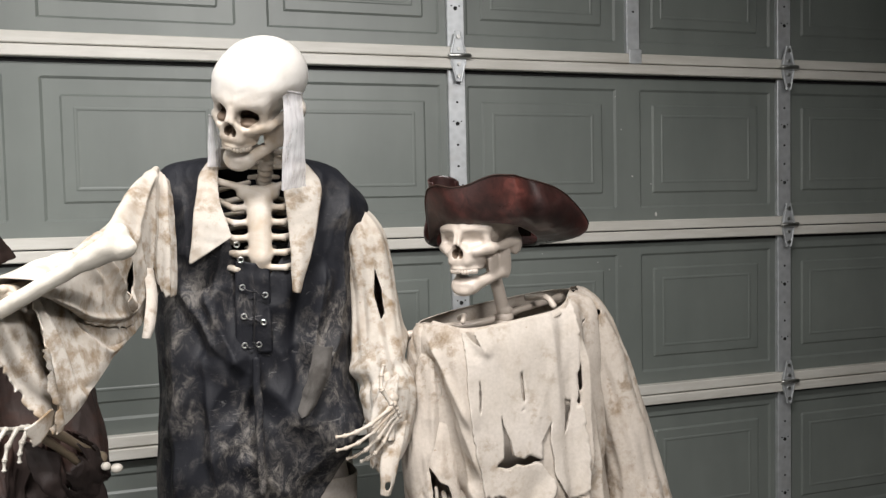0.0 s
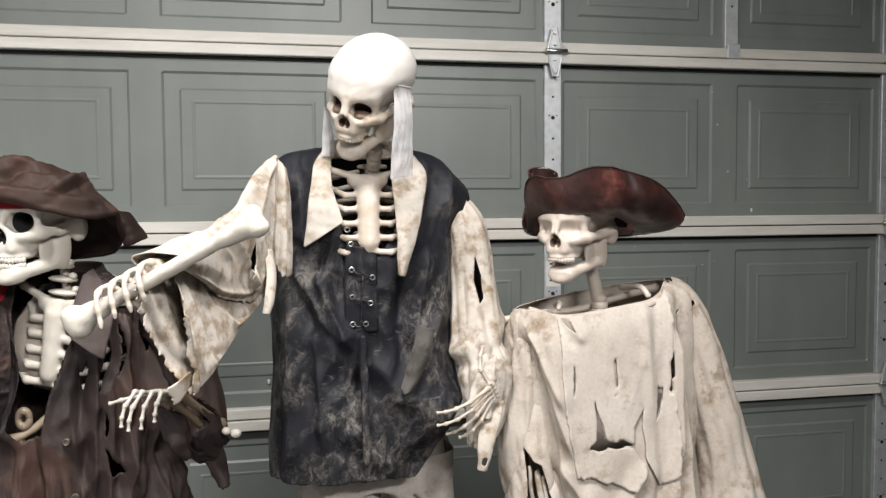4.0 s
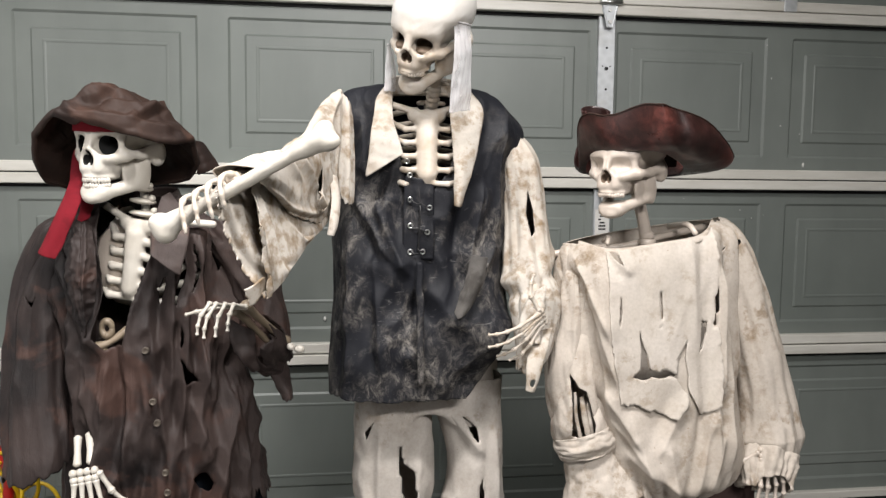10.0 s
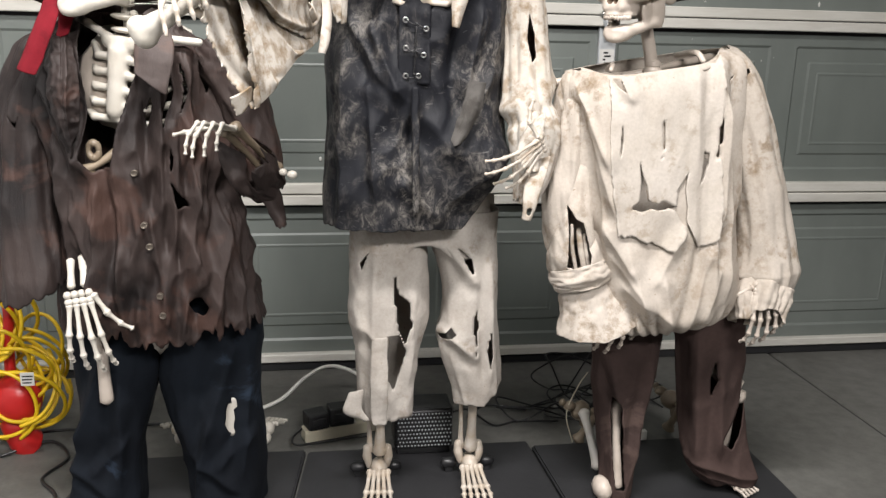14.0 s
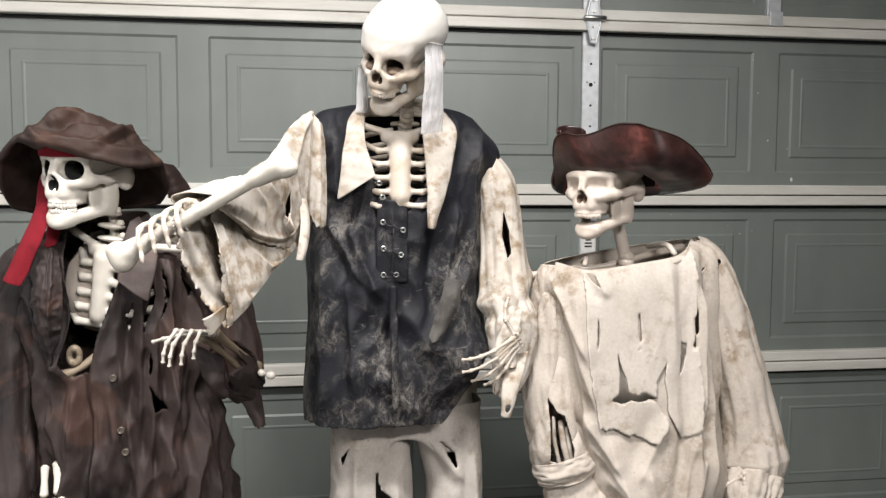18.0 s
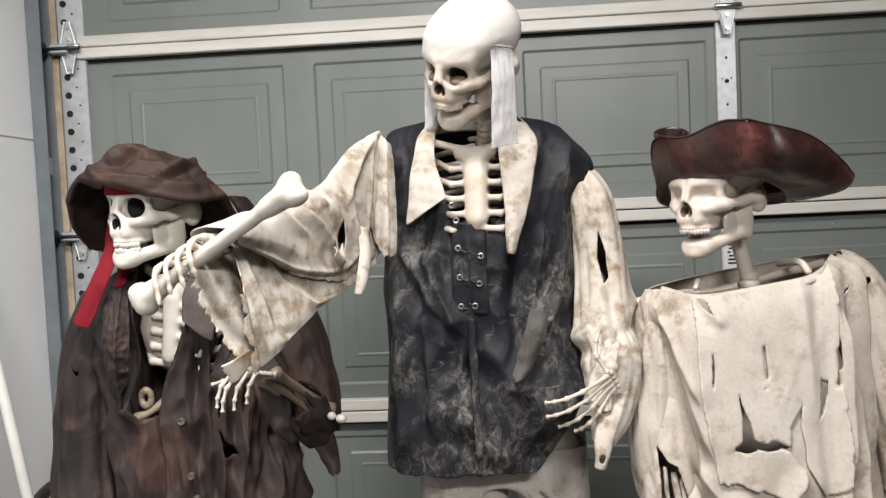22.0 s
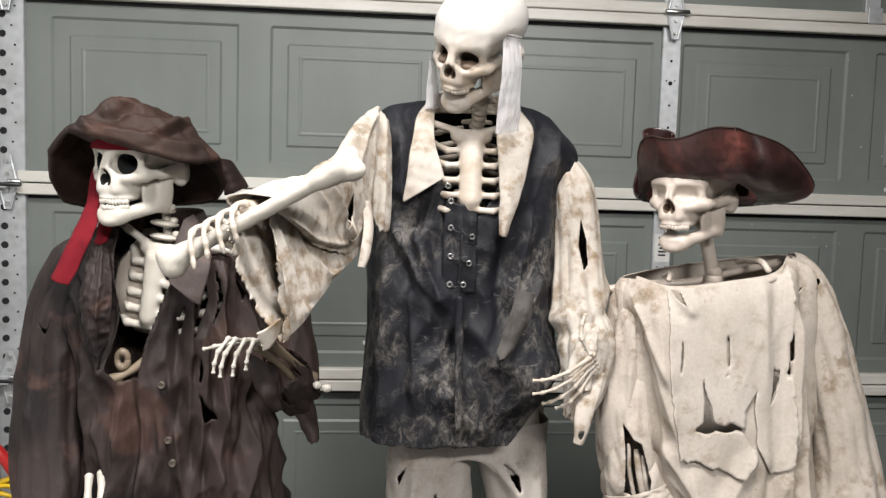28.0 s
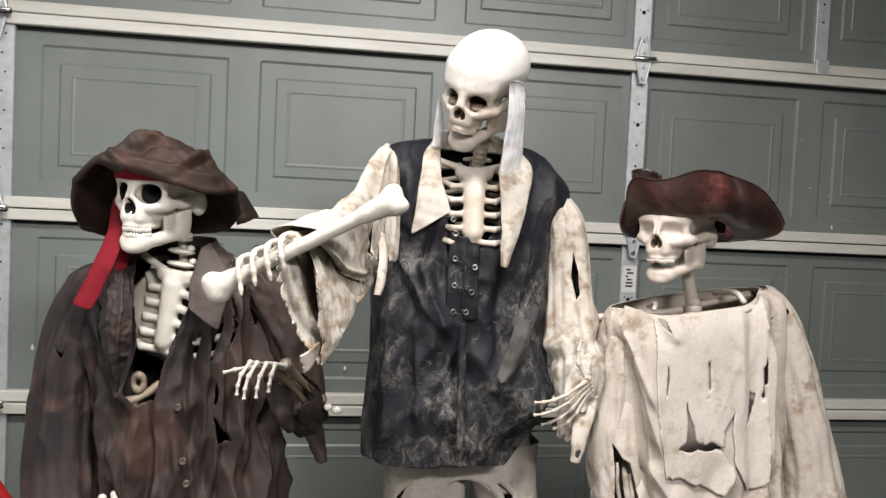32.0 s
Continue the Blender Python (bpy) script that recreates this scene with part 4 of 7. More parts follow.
def hand(solid, wrist, forward, thumb, curls, size=1.0, spread=1.0, slot=0, thumb_curl=(25, 20, 10), fans=(6, 2, -3, -8), out=0.52):
    """A bony hand from a wrist; thumb points to the thumb's side, and the back faces forward x thumb."""
    f, s = np.array(forward, float), np.array(thumb, float)
    f /= np.linalg.norm(f)
    s = s - f * (s @ f)
    s /= np.linalg.norm(s)
    n = hand_normal(f, s)
    w = np.array(wrist, float)
    for k in range(4):
        for row in range(2):
            solid.ball(w + size * (f * (0.006 + 0.012 * row) + s * (0.017 - 0.0115 * k)), (0.0075 * size,) * 3, seg=8, slot=slot)
    for k in range(4):
        a = radians(fans[k] * spread)
        d = f * math.cos(a) + s * math.sin(a)
        base = w + size * (f * 0.024 + s * (0.017 - 0.0115 * k))
        reach = (0.058, 0.060, 0.055, 0.050)[k] * size
        knuckle = base + d * reach + n * 0.004 * size
        bone_rod(solid, base, knuckle, 0.0042 * size, 1.6, slot, 8)
        long = (0.92, 1.0, 0.94, 0.76)[k] * size
        finger(solid, knuckle, d, n, (0.040 * long, 0.026 * long, 0.019 * long), curls, 0.0042 * size, slot)
    d = f * 0.84 + s * out - n * 0.15
    base = w + size * (f * 0.012 + s * 0.024)
    finger(solid, base, d, n * 0.4 - s, (0.040 * size, 0.030 * size, 0.022 * size), thumb_curl, 0.0048 * size, slot)
    return w


def hand_normal(f, s):
    n = np.cross(f, s)
    return n / np.linalg.norm(n) * HAND_SIDE[0]


HAND_SIDE = [1.0]


def chest(solid, top, size=1.0, lean=(0, 0), turn=0.0, slot=0, plate=1.0, stout=1.0):
    """Breastbone, ribs, collar bones and spine, facing -y; top is the notch between the collar bones."""
    def field(p):
        q = p.copy()
        q[..., 0] = np.abs(q[..., 0])
        d = capsule(q, (0.0, 0, -0.004), (0.026, 0.002, -0.006), 0.0115)
        d = join(d, capsule(q, (0.010, 0, -0.020), (0.006, -0.004, -0.050), 0.0095), 0.012)
        d = join(d, capsule(q, (0.0, -0.005, -0.020), (0.0, -0.012, -0.120), 0.012), 0.010)
        d = join(d, capsule(q, (0.014 * plate, -0.004, -0.020), (0.016 * plate, -0.009, -0.118), 0.0100), 0.012)
        d = join(d, capsule(q, (0.0, -0.011, -0.118), (0.0, -0.009, -0.134), 0.0090, 0.008), 0.010)
        for k in range(5):
            z = -0.030 - 0.0265 * k
            w = 0.066 + 0.006 * k
            d = join(d, capsule(q, (0.010, -0.002 - 0.0018 * k, z), (0.042, -0.004 - 0.002 * k, z - 0.002), 0.0052 * stout), 0.006)
            d = join(d, capsule(q, (0.042, -0.004 - 0.002 * k, z - 0.002), (w, 0.018, z + 0.012), 0.0052 * stout), 0.004)
            d = join(d, capsule(q, (w, 0.018, z + 0.012), (w + 0.018, 0.065, z + 0.030), 0.0055), 0.004)
            d = join(d, capsule(q, (w + 0.018, 0.065, z + 0.030), (w - 0.012, 0.115, z + 0.045), 0.0055), 0.004)
            d = join(d, capsule(q, (w - 0.012, 0.115, z + 0.045), (0.012, 0.125, z + 0.055), 0.0055), 0.004)
        d = join(d, capsule(q, (0.022, -0.002, 0.002), (0.070, 0.004, 0.016), 0.0068), 0.006)
        d = join(d, capsule(q, (0.070, 0.004, 0.016), (0.124, 0.040, 0.016), 0.0068), 0.004)
        return d

    v, f = net(field, (-0.17, -0.035, -0.175), (0.17, 0.145, 0.05), 0.003)
    m = np.array(pose(*top, lean[0], lean[1], turn))
    solid.add((v * size) @ m[:3, :3].T + m[:3, 3], f, slot)


def spine(solid, points, r=0.014, step=0.021, slot=0):
    """A column of vertebrae with side wings."""
    path = spline(points, 80)
    length = np.r_[0, np.cumsum(np.linalg.norm(np.diff(path, axis=0), axis=1))]
    for s in np.arange(0, length[-1], step):
        p = np.array([np.interp(s, length, path[:, i]) for i in range(3)])
        q = np.array([np.interp(s + step * 0.62, length, path[:, i]) for i in range(3)])
        solid.tube([p, (p + q) / 2, q], [r * 1.08, r * 0.86, r * 1.08], 12, 5, slot=slot)
        for k in (-1, 1):
            solid.tube([p + (0, 0.006, 0.003), p + (k * r * 2.0, 0.010, 0.001)], [r * 0.42, r * 0.30], 8, 4, slot=slot)
        solid.tube([p, p + (0, r * 2.2, -0.006)], [r * 0.4, r * 0.3], 8, 4, slot=slot)


def foot(solid, ankle, toe, size=1.0, slot=0):
    a, t = np.array(ankle, float), np.array(toe, float)
    d = t - a
    d[2] = 0
    length = np.linalg.norm(d)
    d /= length
    s = np.cross(d, (0, 0, 1))
    z0 = t[2]
    solid.ball(a + (0, 0, -0.012), (0.020 * size, 0.026 * size, 0.022 * size), slot=slot)
    solid.ball(a - d * 0.030 + (0, 0, -0.022), (0.019 * size, 0.028 * size, 0.020 * size), slot=slot)
    for k in range(5):
        o = (k - 2) * 0.0125 * size
        p0 = a + d * 0.022 + s * o * 0.8 + (0, 0, -0.010)
        p1 = a + d * length * 0.62 + s * o * 1.05
        p1[2] = z0 + 0.014
        p2 = a + d * length * (0.82 - 0.012 * abs(k - 1)) + s * o * 1.15
        p2[2] = z0 + 0.012
        p3 = a + d * length * (1.0 - 0.02 * k) + s * o * 1.2
        p3[2] = z0 + 0.005
        solid.ball(p0, (0.009 * size,) * 3, seg=8, slot=slot)
        bone_rod(solid, p0, p1, 0.0050 * size, 1.6, slot, 8)
        bone_rod(solid, p1, p2, 0.0046 * size, 1.5, slot, 8)
        bone_rod(solid, p2, p3, 0.0040 * size, 1.4, slot, 8)


# the tall skeleton in the middle: looks down and aside, one arm out with a bone in its fist
def tall_skeleton():
    s = Solid()
    skull(s, Matrix.Translation((-0.655, -0.905, 1.366)) @ Matrix.Rotation(radians(29), 4, "X") @ Matrix.Rotation(radians(-35), 4, "Z"), 8, size=0.97, dome=0.90, face=0.84, narrow=0.80, lower_teeth=False, apart=0.0280, orbit=(0.0180, 0.036, 0.0200), lid=True)
    spine(s, [(-0.650, -0.80, 1.10), (-0.645, -0.80, 1.20), (-0.640, -0.825, 1.245), (-0.640, -0.845, 1.280)], 0.0135, 0.022)
    spine(s, [(-0.655, -0.74, 0.66), (-0.655, -0.73, 0.90), (-0.655, -0.76, 1.10)], 0.017, 0.03)
    chest(s, (-0.658, -0.862, 1.206), 1.0, (-4, 0), -3, plate=0.62, stout=1.1)
    s.ball((-0.65, -0.75, 0.64), (0.12, 0.06, 0.05))
    # arm that reaches out
    bone_rod(s, (-0.83, -0.80, 1.205), (-0.915, -1.02, 1.10), 0.011)
    bone_rod(s, (-0.915, -1.02, 1.105), (-0.985, -1.290, 1.078), 0.0075)
    bone_rod(s, (-0.925, -1.02, 1.085), (-0.990, -1.280, 1.065), 0.0065)
    axis = np.array((0.244, -0.104, 0.143))
    axis /= np.linalg.norm(axis)
    side = np.cross(axis, (0, 0, 1.0))
    side /= np.linalg.norm(side)
    if side[1] > 0:
        side = -side
    over = np.cross(side, axis)
    over *= np.sign(over[2])
    mid = np.array((-1.002, -1.300, 1.057))
    for k in range(4):
        c = mid + axis * (0.030 - 0.0225 * k)
        turn = [(-0.020, 0.006), (-0.011, 0.018), (0.005, 0.0205), (0.0185, 0.008), (0.0195, -0.010), (0.015 + 0.002 * k, -0.024 - 0.003 * (k % 2))]
        pts = [c + side * a + over * b - axis * 0.005 * i for i, (a, b) in enumerate(turn)]
        s.tube(pts, [0.0058, 0.0040, 0.0038, 0.0056, 0.0035, 0.0034, 0.0052, 0.0032, 0.0034, 0.0046, 0.0028, 0.0036, 0.0020], 9, 49)
    s.tube([mid - side * 0.022 + over * 0.010, mid - side * 0.020 - axis * 0.03, mid - side * 0.006 - over * 0.022 - axis * 0.014], [0.011, 0.010, 0.006], 8)
    for k in range(4):
        s.ball(mid - side * 0.024 + axis * (0.022 - 0.016 * k) + over * 0.004, (0.010, 0.010, 0.012), seg=8)
    # arm that hangs
    bone_rod(s, (-0.487, -0.78, 1.160), (-0.448, -0.80, 0.96), 0.010)
    bone_rod(s, (-0.445, -0.83, 0.95), (-0.450, -0.955, 0.835), 0.008)
    HAND_SIDE[0] = -1.0
    hand(s, (-0.446, -0.985, 0.828), (-0.76, -0.36, -0.54), (-0.25, -0.30, 0.92), (12, 20, 16), 0.80, 2.2, thumb_curl=(60, 40, 20))
    HAND_SIDE[0] = 1.0
    # legs and feet
    for x, tx in ((-0.726, -0.740), (-0.515, -0.520)):
        bone_rod(s, (x, -0.72, 0.62), (x, -0.745, 0.36), 0.013)
        bone_rod(s, (x + 0.004, -0.742, 0.36), (x + 0.003, -0.722, 0.085), 0.0105)
        bone_rod(s, (x - 0.024, -0.728, 0.34), (x - 0.020, -0.716, 0.085), 0.0052)
        s.tube([(x - 0.027, -0.722, 0.10), (x - 0.026, -0.722, 0.075), (x - 0.020, -0.724, 0.050)], [0.008, 0.011, 0.007], 9)
        s.tube([(x + 0.021, -0.724, 0.10), (x + 0.022, -0.724, 0.075), (x + 0.018, -0.724, 0.050)], [0.008, 0.011, 0.007], 9)
        foot(s, (x, -0.735, 0.062), (tx, -0.885, 0.028), 1.0)
    return tagged(part("skeleton", s.mesh("skeleton", [M["bone_washed_lit"], M["socket"]]), M["bone_washed_lit"]), "tall aged plastic skeleton with a bowed bald skull and bare feet", "skeleton", "costumed skeletons")


def coat_skeleton():
    s = Solid()
    skull(s, pose(-1.224, -0.868, 1.150, 2, 2, -27), 0, size=0.93, dome=0.72, narrow=0.86)
    for k in range(5):
        x, z, r = -1.186 - 0.002 * k, 0.985 + 0.0235 * k, 0.027 - 0.0028 * k
        s.ball((x, -0.864, z), (1.15 * r, r, 0.0062), Matrix.Rotation(radians(7), 4, 'Y'), 18)
        s.tube([(x, -0.85, z), (x, -0.85, z + 0.024)], [0.008, 0.008], 12, 3)
        s.ball((x + 0.8 * r, -0.872, z + 0.005), (0.008, 0.008, 0.007), seg=8)
    spine(s, [(-1.20, -0.76, 0.40), (-1.20, -0.76, 0.70), (-1.20, -0.80, 0.92)], 0.017, 0.03)
    chest(s, (-1.196, -0.878, 0.992), 1.05, (4, 9), -26, plate=0.35, stout=1.35)
    s.ball((-1.213, -0.825, 0.915), (0.078, 0.034, 0.090), slot=3)
    s.ball((-1.19, -0.77, 0.42), (0.11, 0.06, 0.06))
    # a loose spine bone in the open coat
    s.tube([(-1.250 + 0.009 * math.cos(t), -0.905, 0.800 + 0.013 * math.sin(t)) for t in np.linspace(0, 6.28, 13)], [0.0052, 0.0075, 0.005, 0.0080, 0.0052], 8, 40, slot=2)
    s.tube([(-1.270, -0.905, 0.765), (-1.245, -0.905, 0.775), (-1.215, -0.895, 0.795)], [0.010, 0.006, 0.009], 8, slot=2)
    s.tube([(-1.262, -0.905, 0.770), (-1.252, -0.900, 0.752)], [0.009, 0.006], 8, slot=2)
    for x, x1 in ((-1.30, -1.30), (-1.05, -1.055)):
        bone_rod(s, (x, -0.75, 0.40), (x1, -0.76, 0.05), 0.013)
    # the hanging hand
    bone_rod(s, (-1.355, -0.80, 0.90), (-1.31, -0.84, 0.68), 0.010)
    bone_rod(s, (-1.303, -0.915, 0.600), (-1.300, -0.935, 0.556), 0.0068, 1.15)
    bone_rod(s, (-1.282, -0.915, 0.606), (-1.276, -0.935, 0.560), 0.0075, 1.15)
    HAND_SIDE[0] = 1.0
    hand(s, (-1.287, -0.945, 0.552), (0.14, -0.12, -1.0), (1.0, 0.1, 0.1), (14, 24, 20), 1.06, 1.25, thumb_curl=(-2, 14, 14), out=0.40)
    bone_rod(s, (-1.275, -0.87, 0.46), (-1.273, -0.862, 0.30), 0.0125, 1.1, slot=3)
    # the hand held forward
    bone_rod(s, (-1.03, -0.80, 0.93), (-0.945, -0.84, 0.76), 0.010)
    bone_rod(s, (-0.930, -0.88, 0.765), (-0.996, -0.985, 0.852), 0.0075, slot=2)
    bone_rod(s, (-0.945, -0.89, 0.750), (-1.012, -0.985, 0.845), 0.007, slot=2)
    s.ball((-0.918, -0.93, 0.765), (0.008, 0.008, 0.007), seg=10)
    s.ball((-0.902, -0.93, 0.760), (0.010, 0.008, 0.008), seg=10)
    HAND_SIDE[0] = -1.0
    hand(s, (-1.006, -0.985, 0.850), (-0.42, -0.90, 0.16), (-0.9, 0.42, 0.0), (46, 28, 18), 0.80, 1.4, thumb_curl=(10, 15, 10))
    foot(s, (-1.205, -0.50, 0.07), (-1.235, -0.42, 0.03), 0.8)
    foot(s, (-0.985, -0.52, 0.07), (-0.965, -0.42, 0.03), 0.8)
    return tagged(part("skeleton", s.mesh("skeleton", [M["bone_clean"], M["socket_black"], M["bone_brown"], M["bone_tan"]]), M["bone_clean"]), "ivory plastic skeleton with a toothy grin and open sockets", "skeleton", "costumed skeletons")


def shirt_skeleton():
    s = Solid()
    skull(s, pose(-0.253, -0.885, 1.124, 2, 0, -50), 6, size=0.92, dome=0.70, face=0.92, narrow=0.88, deep=False, lower_teeth=False)
    s.tube([(-0.200, -0.862, 0.93), (-0.205, -0.861, 0.98), (-0.228, -0.860, 1.07)], [0.0125, 0.0125, 0.0125], 14)
    for k in range(4):
        s.tube([(-0.200, -0.862, 0.925 + 0.013 * k), (-0.200, -0.862, 0.932 + 0.013 * k)], [0.022 - 0.0022 * k] * 2, 14)
    s.tube([(-0.395, -0.83, 0.925), (-0.32, -0.845, 0.940), (-0.245, -0.850, 0.945), (-0.16, -0.845, 0.965), (-0.05, -0.82, 0.985)], [0.009, 0.007, 0.008, 0.007, 0.009], 9)
    s.tube([(-0.300, -0.905, 0.955), (-0.292, -0.89, 0.966), (-0.285, -0.84, 0.955)], [0.005] * 3, 8)
    s.tube([(-0.118, -0.912, 0.975), (-0.126, -0.89, 0.992), (-0.140, -0.83, 0.985)], [0.006] * 3, 8)
    spine(s, [(-0.22, -0.76, 0.40), (-0.225, -0.77, 0.70), (-0.203, -0.86, 0.93)], 0.016, 0.03)
    s.ball((-0.16, -0.78, 0.42), (0.11, 0.06, 0.06))
    # hands out of the cuffs
    bone_rod(s, (-0.36, -0.84, 0.92), (-0.33, -0.86, 0.62), 0.010)
    bone_rod(s, (-0.325, -0.87, 0.62), (-0.268, -0.905, 0.530), 0.007)
    bone_rod(s, (-0.310, -0.88, 0.62), (-0.250, -0.905, 0.530), 0.007)
    HAND_SIDE[0] = -1.0
    hand(s, (-0.258, -0.912, 0.532), (0.02, -0.16, -1.0), (-1.0, 0.0, 0.0), (16, 26, 18), 0.98, 1.7, thumb_curl=(40, 30, 20))
    bone_rod(s, (-0.02, -0.84, 0.95), (0.045, -0.85, 0.66), 0.010)
    bone_rod(s, (0.048, -0.87, 0.66), (0.046, -0.925, 0.505), 0.007)
    HAND_SIDE[0] = -1.0
    hand(s, (0.046, -0.935, 0.538), (0.0, -0.24, -1.0), (-1.0, 0.05, 0.0), (22, 28, 22), 0.94, 1.3, thumb_curl=(30, 30, 20))
    # shins seen through torn cloth
    bone_rod(s, (-0.214, -0.845, 0.24), (-0.206, -0.868, 0.05), 0.011, 1.2)
    s.ball((-0.235, -0.855, 0.040), (0.022, 0.036, 0.026))
    bone_rod(s, (-0.05, -0.80, 0.36), (0.075, -0.845, 0.24), 0.012)
    bone_rod(s, (0.062, -0.845, 0.28), (0.060, -0.825, 0.05), 0.011)
    foot(s, (0.055, -0.835, 0.055), (0.105, -0.90, 0.022), 0.8)
    return tagged(part("skeleton", s.mesh("skeleton", [M["bone_tan"], M["socket"]]), M["bone_tan"]), "tan plastic skeleton with a dropped jaw and post neck", "skeleton", "costumed skeletons")


tall_skeleton()
coat_skeleton()
shirt_skeleton()


# ---- clothes ----
def drape(seed, count, low, high, top=0.3):
    """Hanging folds round a garment, deeper towards the hem."""
    rng = np.random.RandomState(seed)
    rows = [(rng.randint(max(3, count // 2), count * 2), rng.uniform(0, 6.28), rng.uniform(-1.2, 1.2), rng.uniform(0.4, 1)) for _ in range(6)]

    def height(turn, down):
        total = 0.0
        for k, phase, lean, w in rows:
            a = np.abs(np.sin(0.5 * (k * turn + phase + lean * 2.5 * down + 0.5 * np.sin(5 * down + phase))))
            total = total + w * (0.62 - a)
        return total / 2.6 * (low + (high - low) * np.clip((down - top) / (1 - top), 0, 1))

    return height


def crumple(x, y, z, size, depth, seed):
    """Sharp random wrinkles."""
    n = waves(x, y, z, size, seed, 3)
    m = waves(x, y, z, size * 0.55, seed + 5, 2)
    return depth * (0.5 - 1.6 * np.abs(n)) + 0.4 * depth * (0.4 - 1.5 * np.abs(m))


# the tall skeleton's black vest
def vest_fold():
    hang = drape(11, 9, 0.002, 0.010)

    def fold(x, z, turn, down):
        d = hang(turn, down) + crumple(x, np.sin(turn) * 0.12, z * 0.6, 0.15, 0.011, 21) * (0.35 + 0.65 * np.clip(np.sin(turn), 0, 1))
        lines = [(-0.79, 1.04, -0.735, 0.93, 0.014, 0.020), (-0.735, 0.93, -0.60, 0.82, 0.030, 0.010), (-0.755, 1.03, -0.70, 0.90, 0.012, 0.014), (-0.55, 1.06, -0.58, 0.90, 0.016, 0.020),
                 (-0.53, 0.95, -0.60, 0.80, 0.018, 0.016), (-0.655, 0.86, -0.56, 0.75, 0.022, 0.010), (-0.60, 0.70, -0.50, 0.80, 0.024, 0.012), (-0.80, 1.00, -0.81, 0.70, 0.014, 0.014),
                 (-0.76, 0.92, -0.745, 0.70, 0.012, 0.012), (-0.675, 0.93, -0.668, 0.66, 0.0055, 0.007), (-0.50, 1.18, -0.52, 0.98, 0.018, 0.014), (-0.70, 0.74, -0.62, 0.66, 0.018, 0.010), (-0.79, 1.20, -0.77, 1.08, 0.016, 0.008)]
        front = np.sin(turn) > 0
        d += np.where(front, crease(x, z, lines, True), 0)
        d += np.where(front, 0.030 * np.exp(-(((x + 0.545) / 0.06) ** 2) - ((z - 0.775) / 0.07) ** 2), 0)
        return d

    return fold


NECK_V = [(-0.735, 1.30), (-0.735, 1.20), (-0.712, 1.12), (-0.700, 1.085), (-0.668, 1.052), (-0.645, 1.058), (-0.612, 1.10), (-0.595, 1.18), (-0.575, 1.30)]


def vest_cut(x, y, z, turn, down):
    hem = 0.642 + 1.25 * np.clip(x + 0.575, 0, 1) + 0.010 * jag(x, 0.05, 5) - 0.004 - 0.02 * np.clip(-0.80 - x, 0, 1)
    gone = z < hem
    gone |= (y < -0.78) & inside(x, z, NECK_V)
    return gone


VEST = [(1.266, -0.662, -0.79, 0.090, 0.035, 0.045, 2), (1.252, -0.668, -0.785, 0.148, 0.060, 0.065, 2.2), (1.218, -0.656, -0.785, 0.180, 0.080, 0.090, 2.4), (1.160, -0.642, -0.785, 0.198, 0.092, 0.105, 2.6),
        (1.06, -0.655, -0.785, 0.174, 0.098, 0.125, 2.6), (0.95, -0.664, -0.785, 0.176, 0.098, 0.135, 2.6), (0.86, -0.658, -0.785, 0.176, 0.104, 0.14, 2.6), (0.75, -0.668, -0.785, 0.174, 0.110, 0.14, 2.6), (0.66, -0.684, -0.785, 0.164, 0.104, 0.13, 2.6), (0.60, -0.690, -0.785, 0.155, 0.10, 0.12, 2.6)]
vest = thing("vest", "dusty black cotton vest laced over a bony chest", "vest")
garment("body", shell(VEST, 360, 260, vest_fold(), vest_cut), M["vest"], vest)
for x, z in ((-0.694, 1.086), (-0.693, 1.039), (-0.655, 1.024), (-0.692, 0.989), (-0.659, 0.977), (-0.692, 0.939), (-0.668, 0.939), (-0.700, 1.112)):
    a = np.linspace(0, 2 * np.pi, 14, endpoint=False)
    ring = Solid().tube([(x + 0.0042 * math.cos(t), -0.8965, z + 0.0042 * math.sin(t)) for t in np.linspace(0, 2 * np.pi, 13)], [0.0014] * 3, 6, 25)
    smooth(part("eyelet", ring.mesh("eyelet", M["steel"]), M["steel"], vest, "small bright metal eyelet"))
lace = Solid()
for (x0, z0), (x1, z1) in (((-0.693, 1.039), (-0.672, 1.030)), ((-0.655, 1.024), (-0.674, 1.034)), ((-0.692, 0.989), (-0.673, 0.982)), ((-0.659, 0.977), (-0.675, 0.986)), ((-0.692, 0.939), (-0.676, 0.935)), ((-0.668, 0.939), (-0.678, 0.945)), ((-0.673, 1.03), (-0.677, 0.94))):
    lace.tube([(x0, -0.8980, z0), ((x0 + x1) / 2, -0.9010, (z0 + z1) / 2 - 0.002), (x1, -0.8990, z1)], [0.0013] * 3, 6, 7)
part("lace", lace.mesh("lace", M["black"]), M["black"], vest, "thin black lace")
garment("pocket_lining", sheet([(-0.572, -0.918, 0.935), (-0.590, -0.926, 0.88), (-0.612, -0.930, 0.81)], [(-0.545, -0.922, 0.930), (-0.556, -0.930, 0.88), (-0.598, -0.932, 0.80)], 30, 70, 0.010, 0.007, 23, lambda u, v: v > 0.95 - 0.12 * np.abs(u - 0.4)), M["lining"], vest, "grey lining showing through a torn pocket")
garment("placket", sheet([(-0.681, -0.906, 0.92), (-0.679, -0.912, 0.80), (-0.676, -0.908, 0.68)], [(-0.669, -0.908, 0.92), (-0.667, -0.914, 0.80), (-0.665, -0.910, 0.68)], 5, 50, 0.002, 0.004, 3), M["vest"], vest, "stitched front seam", 0.003)
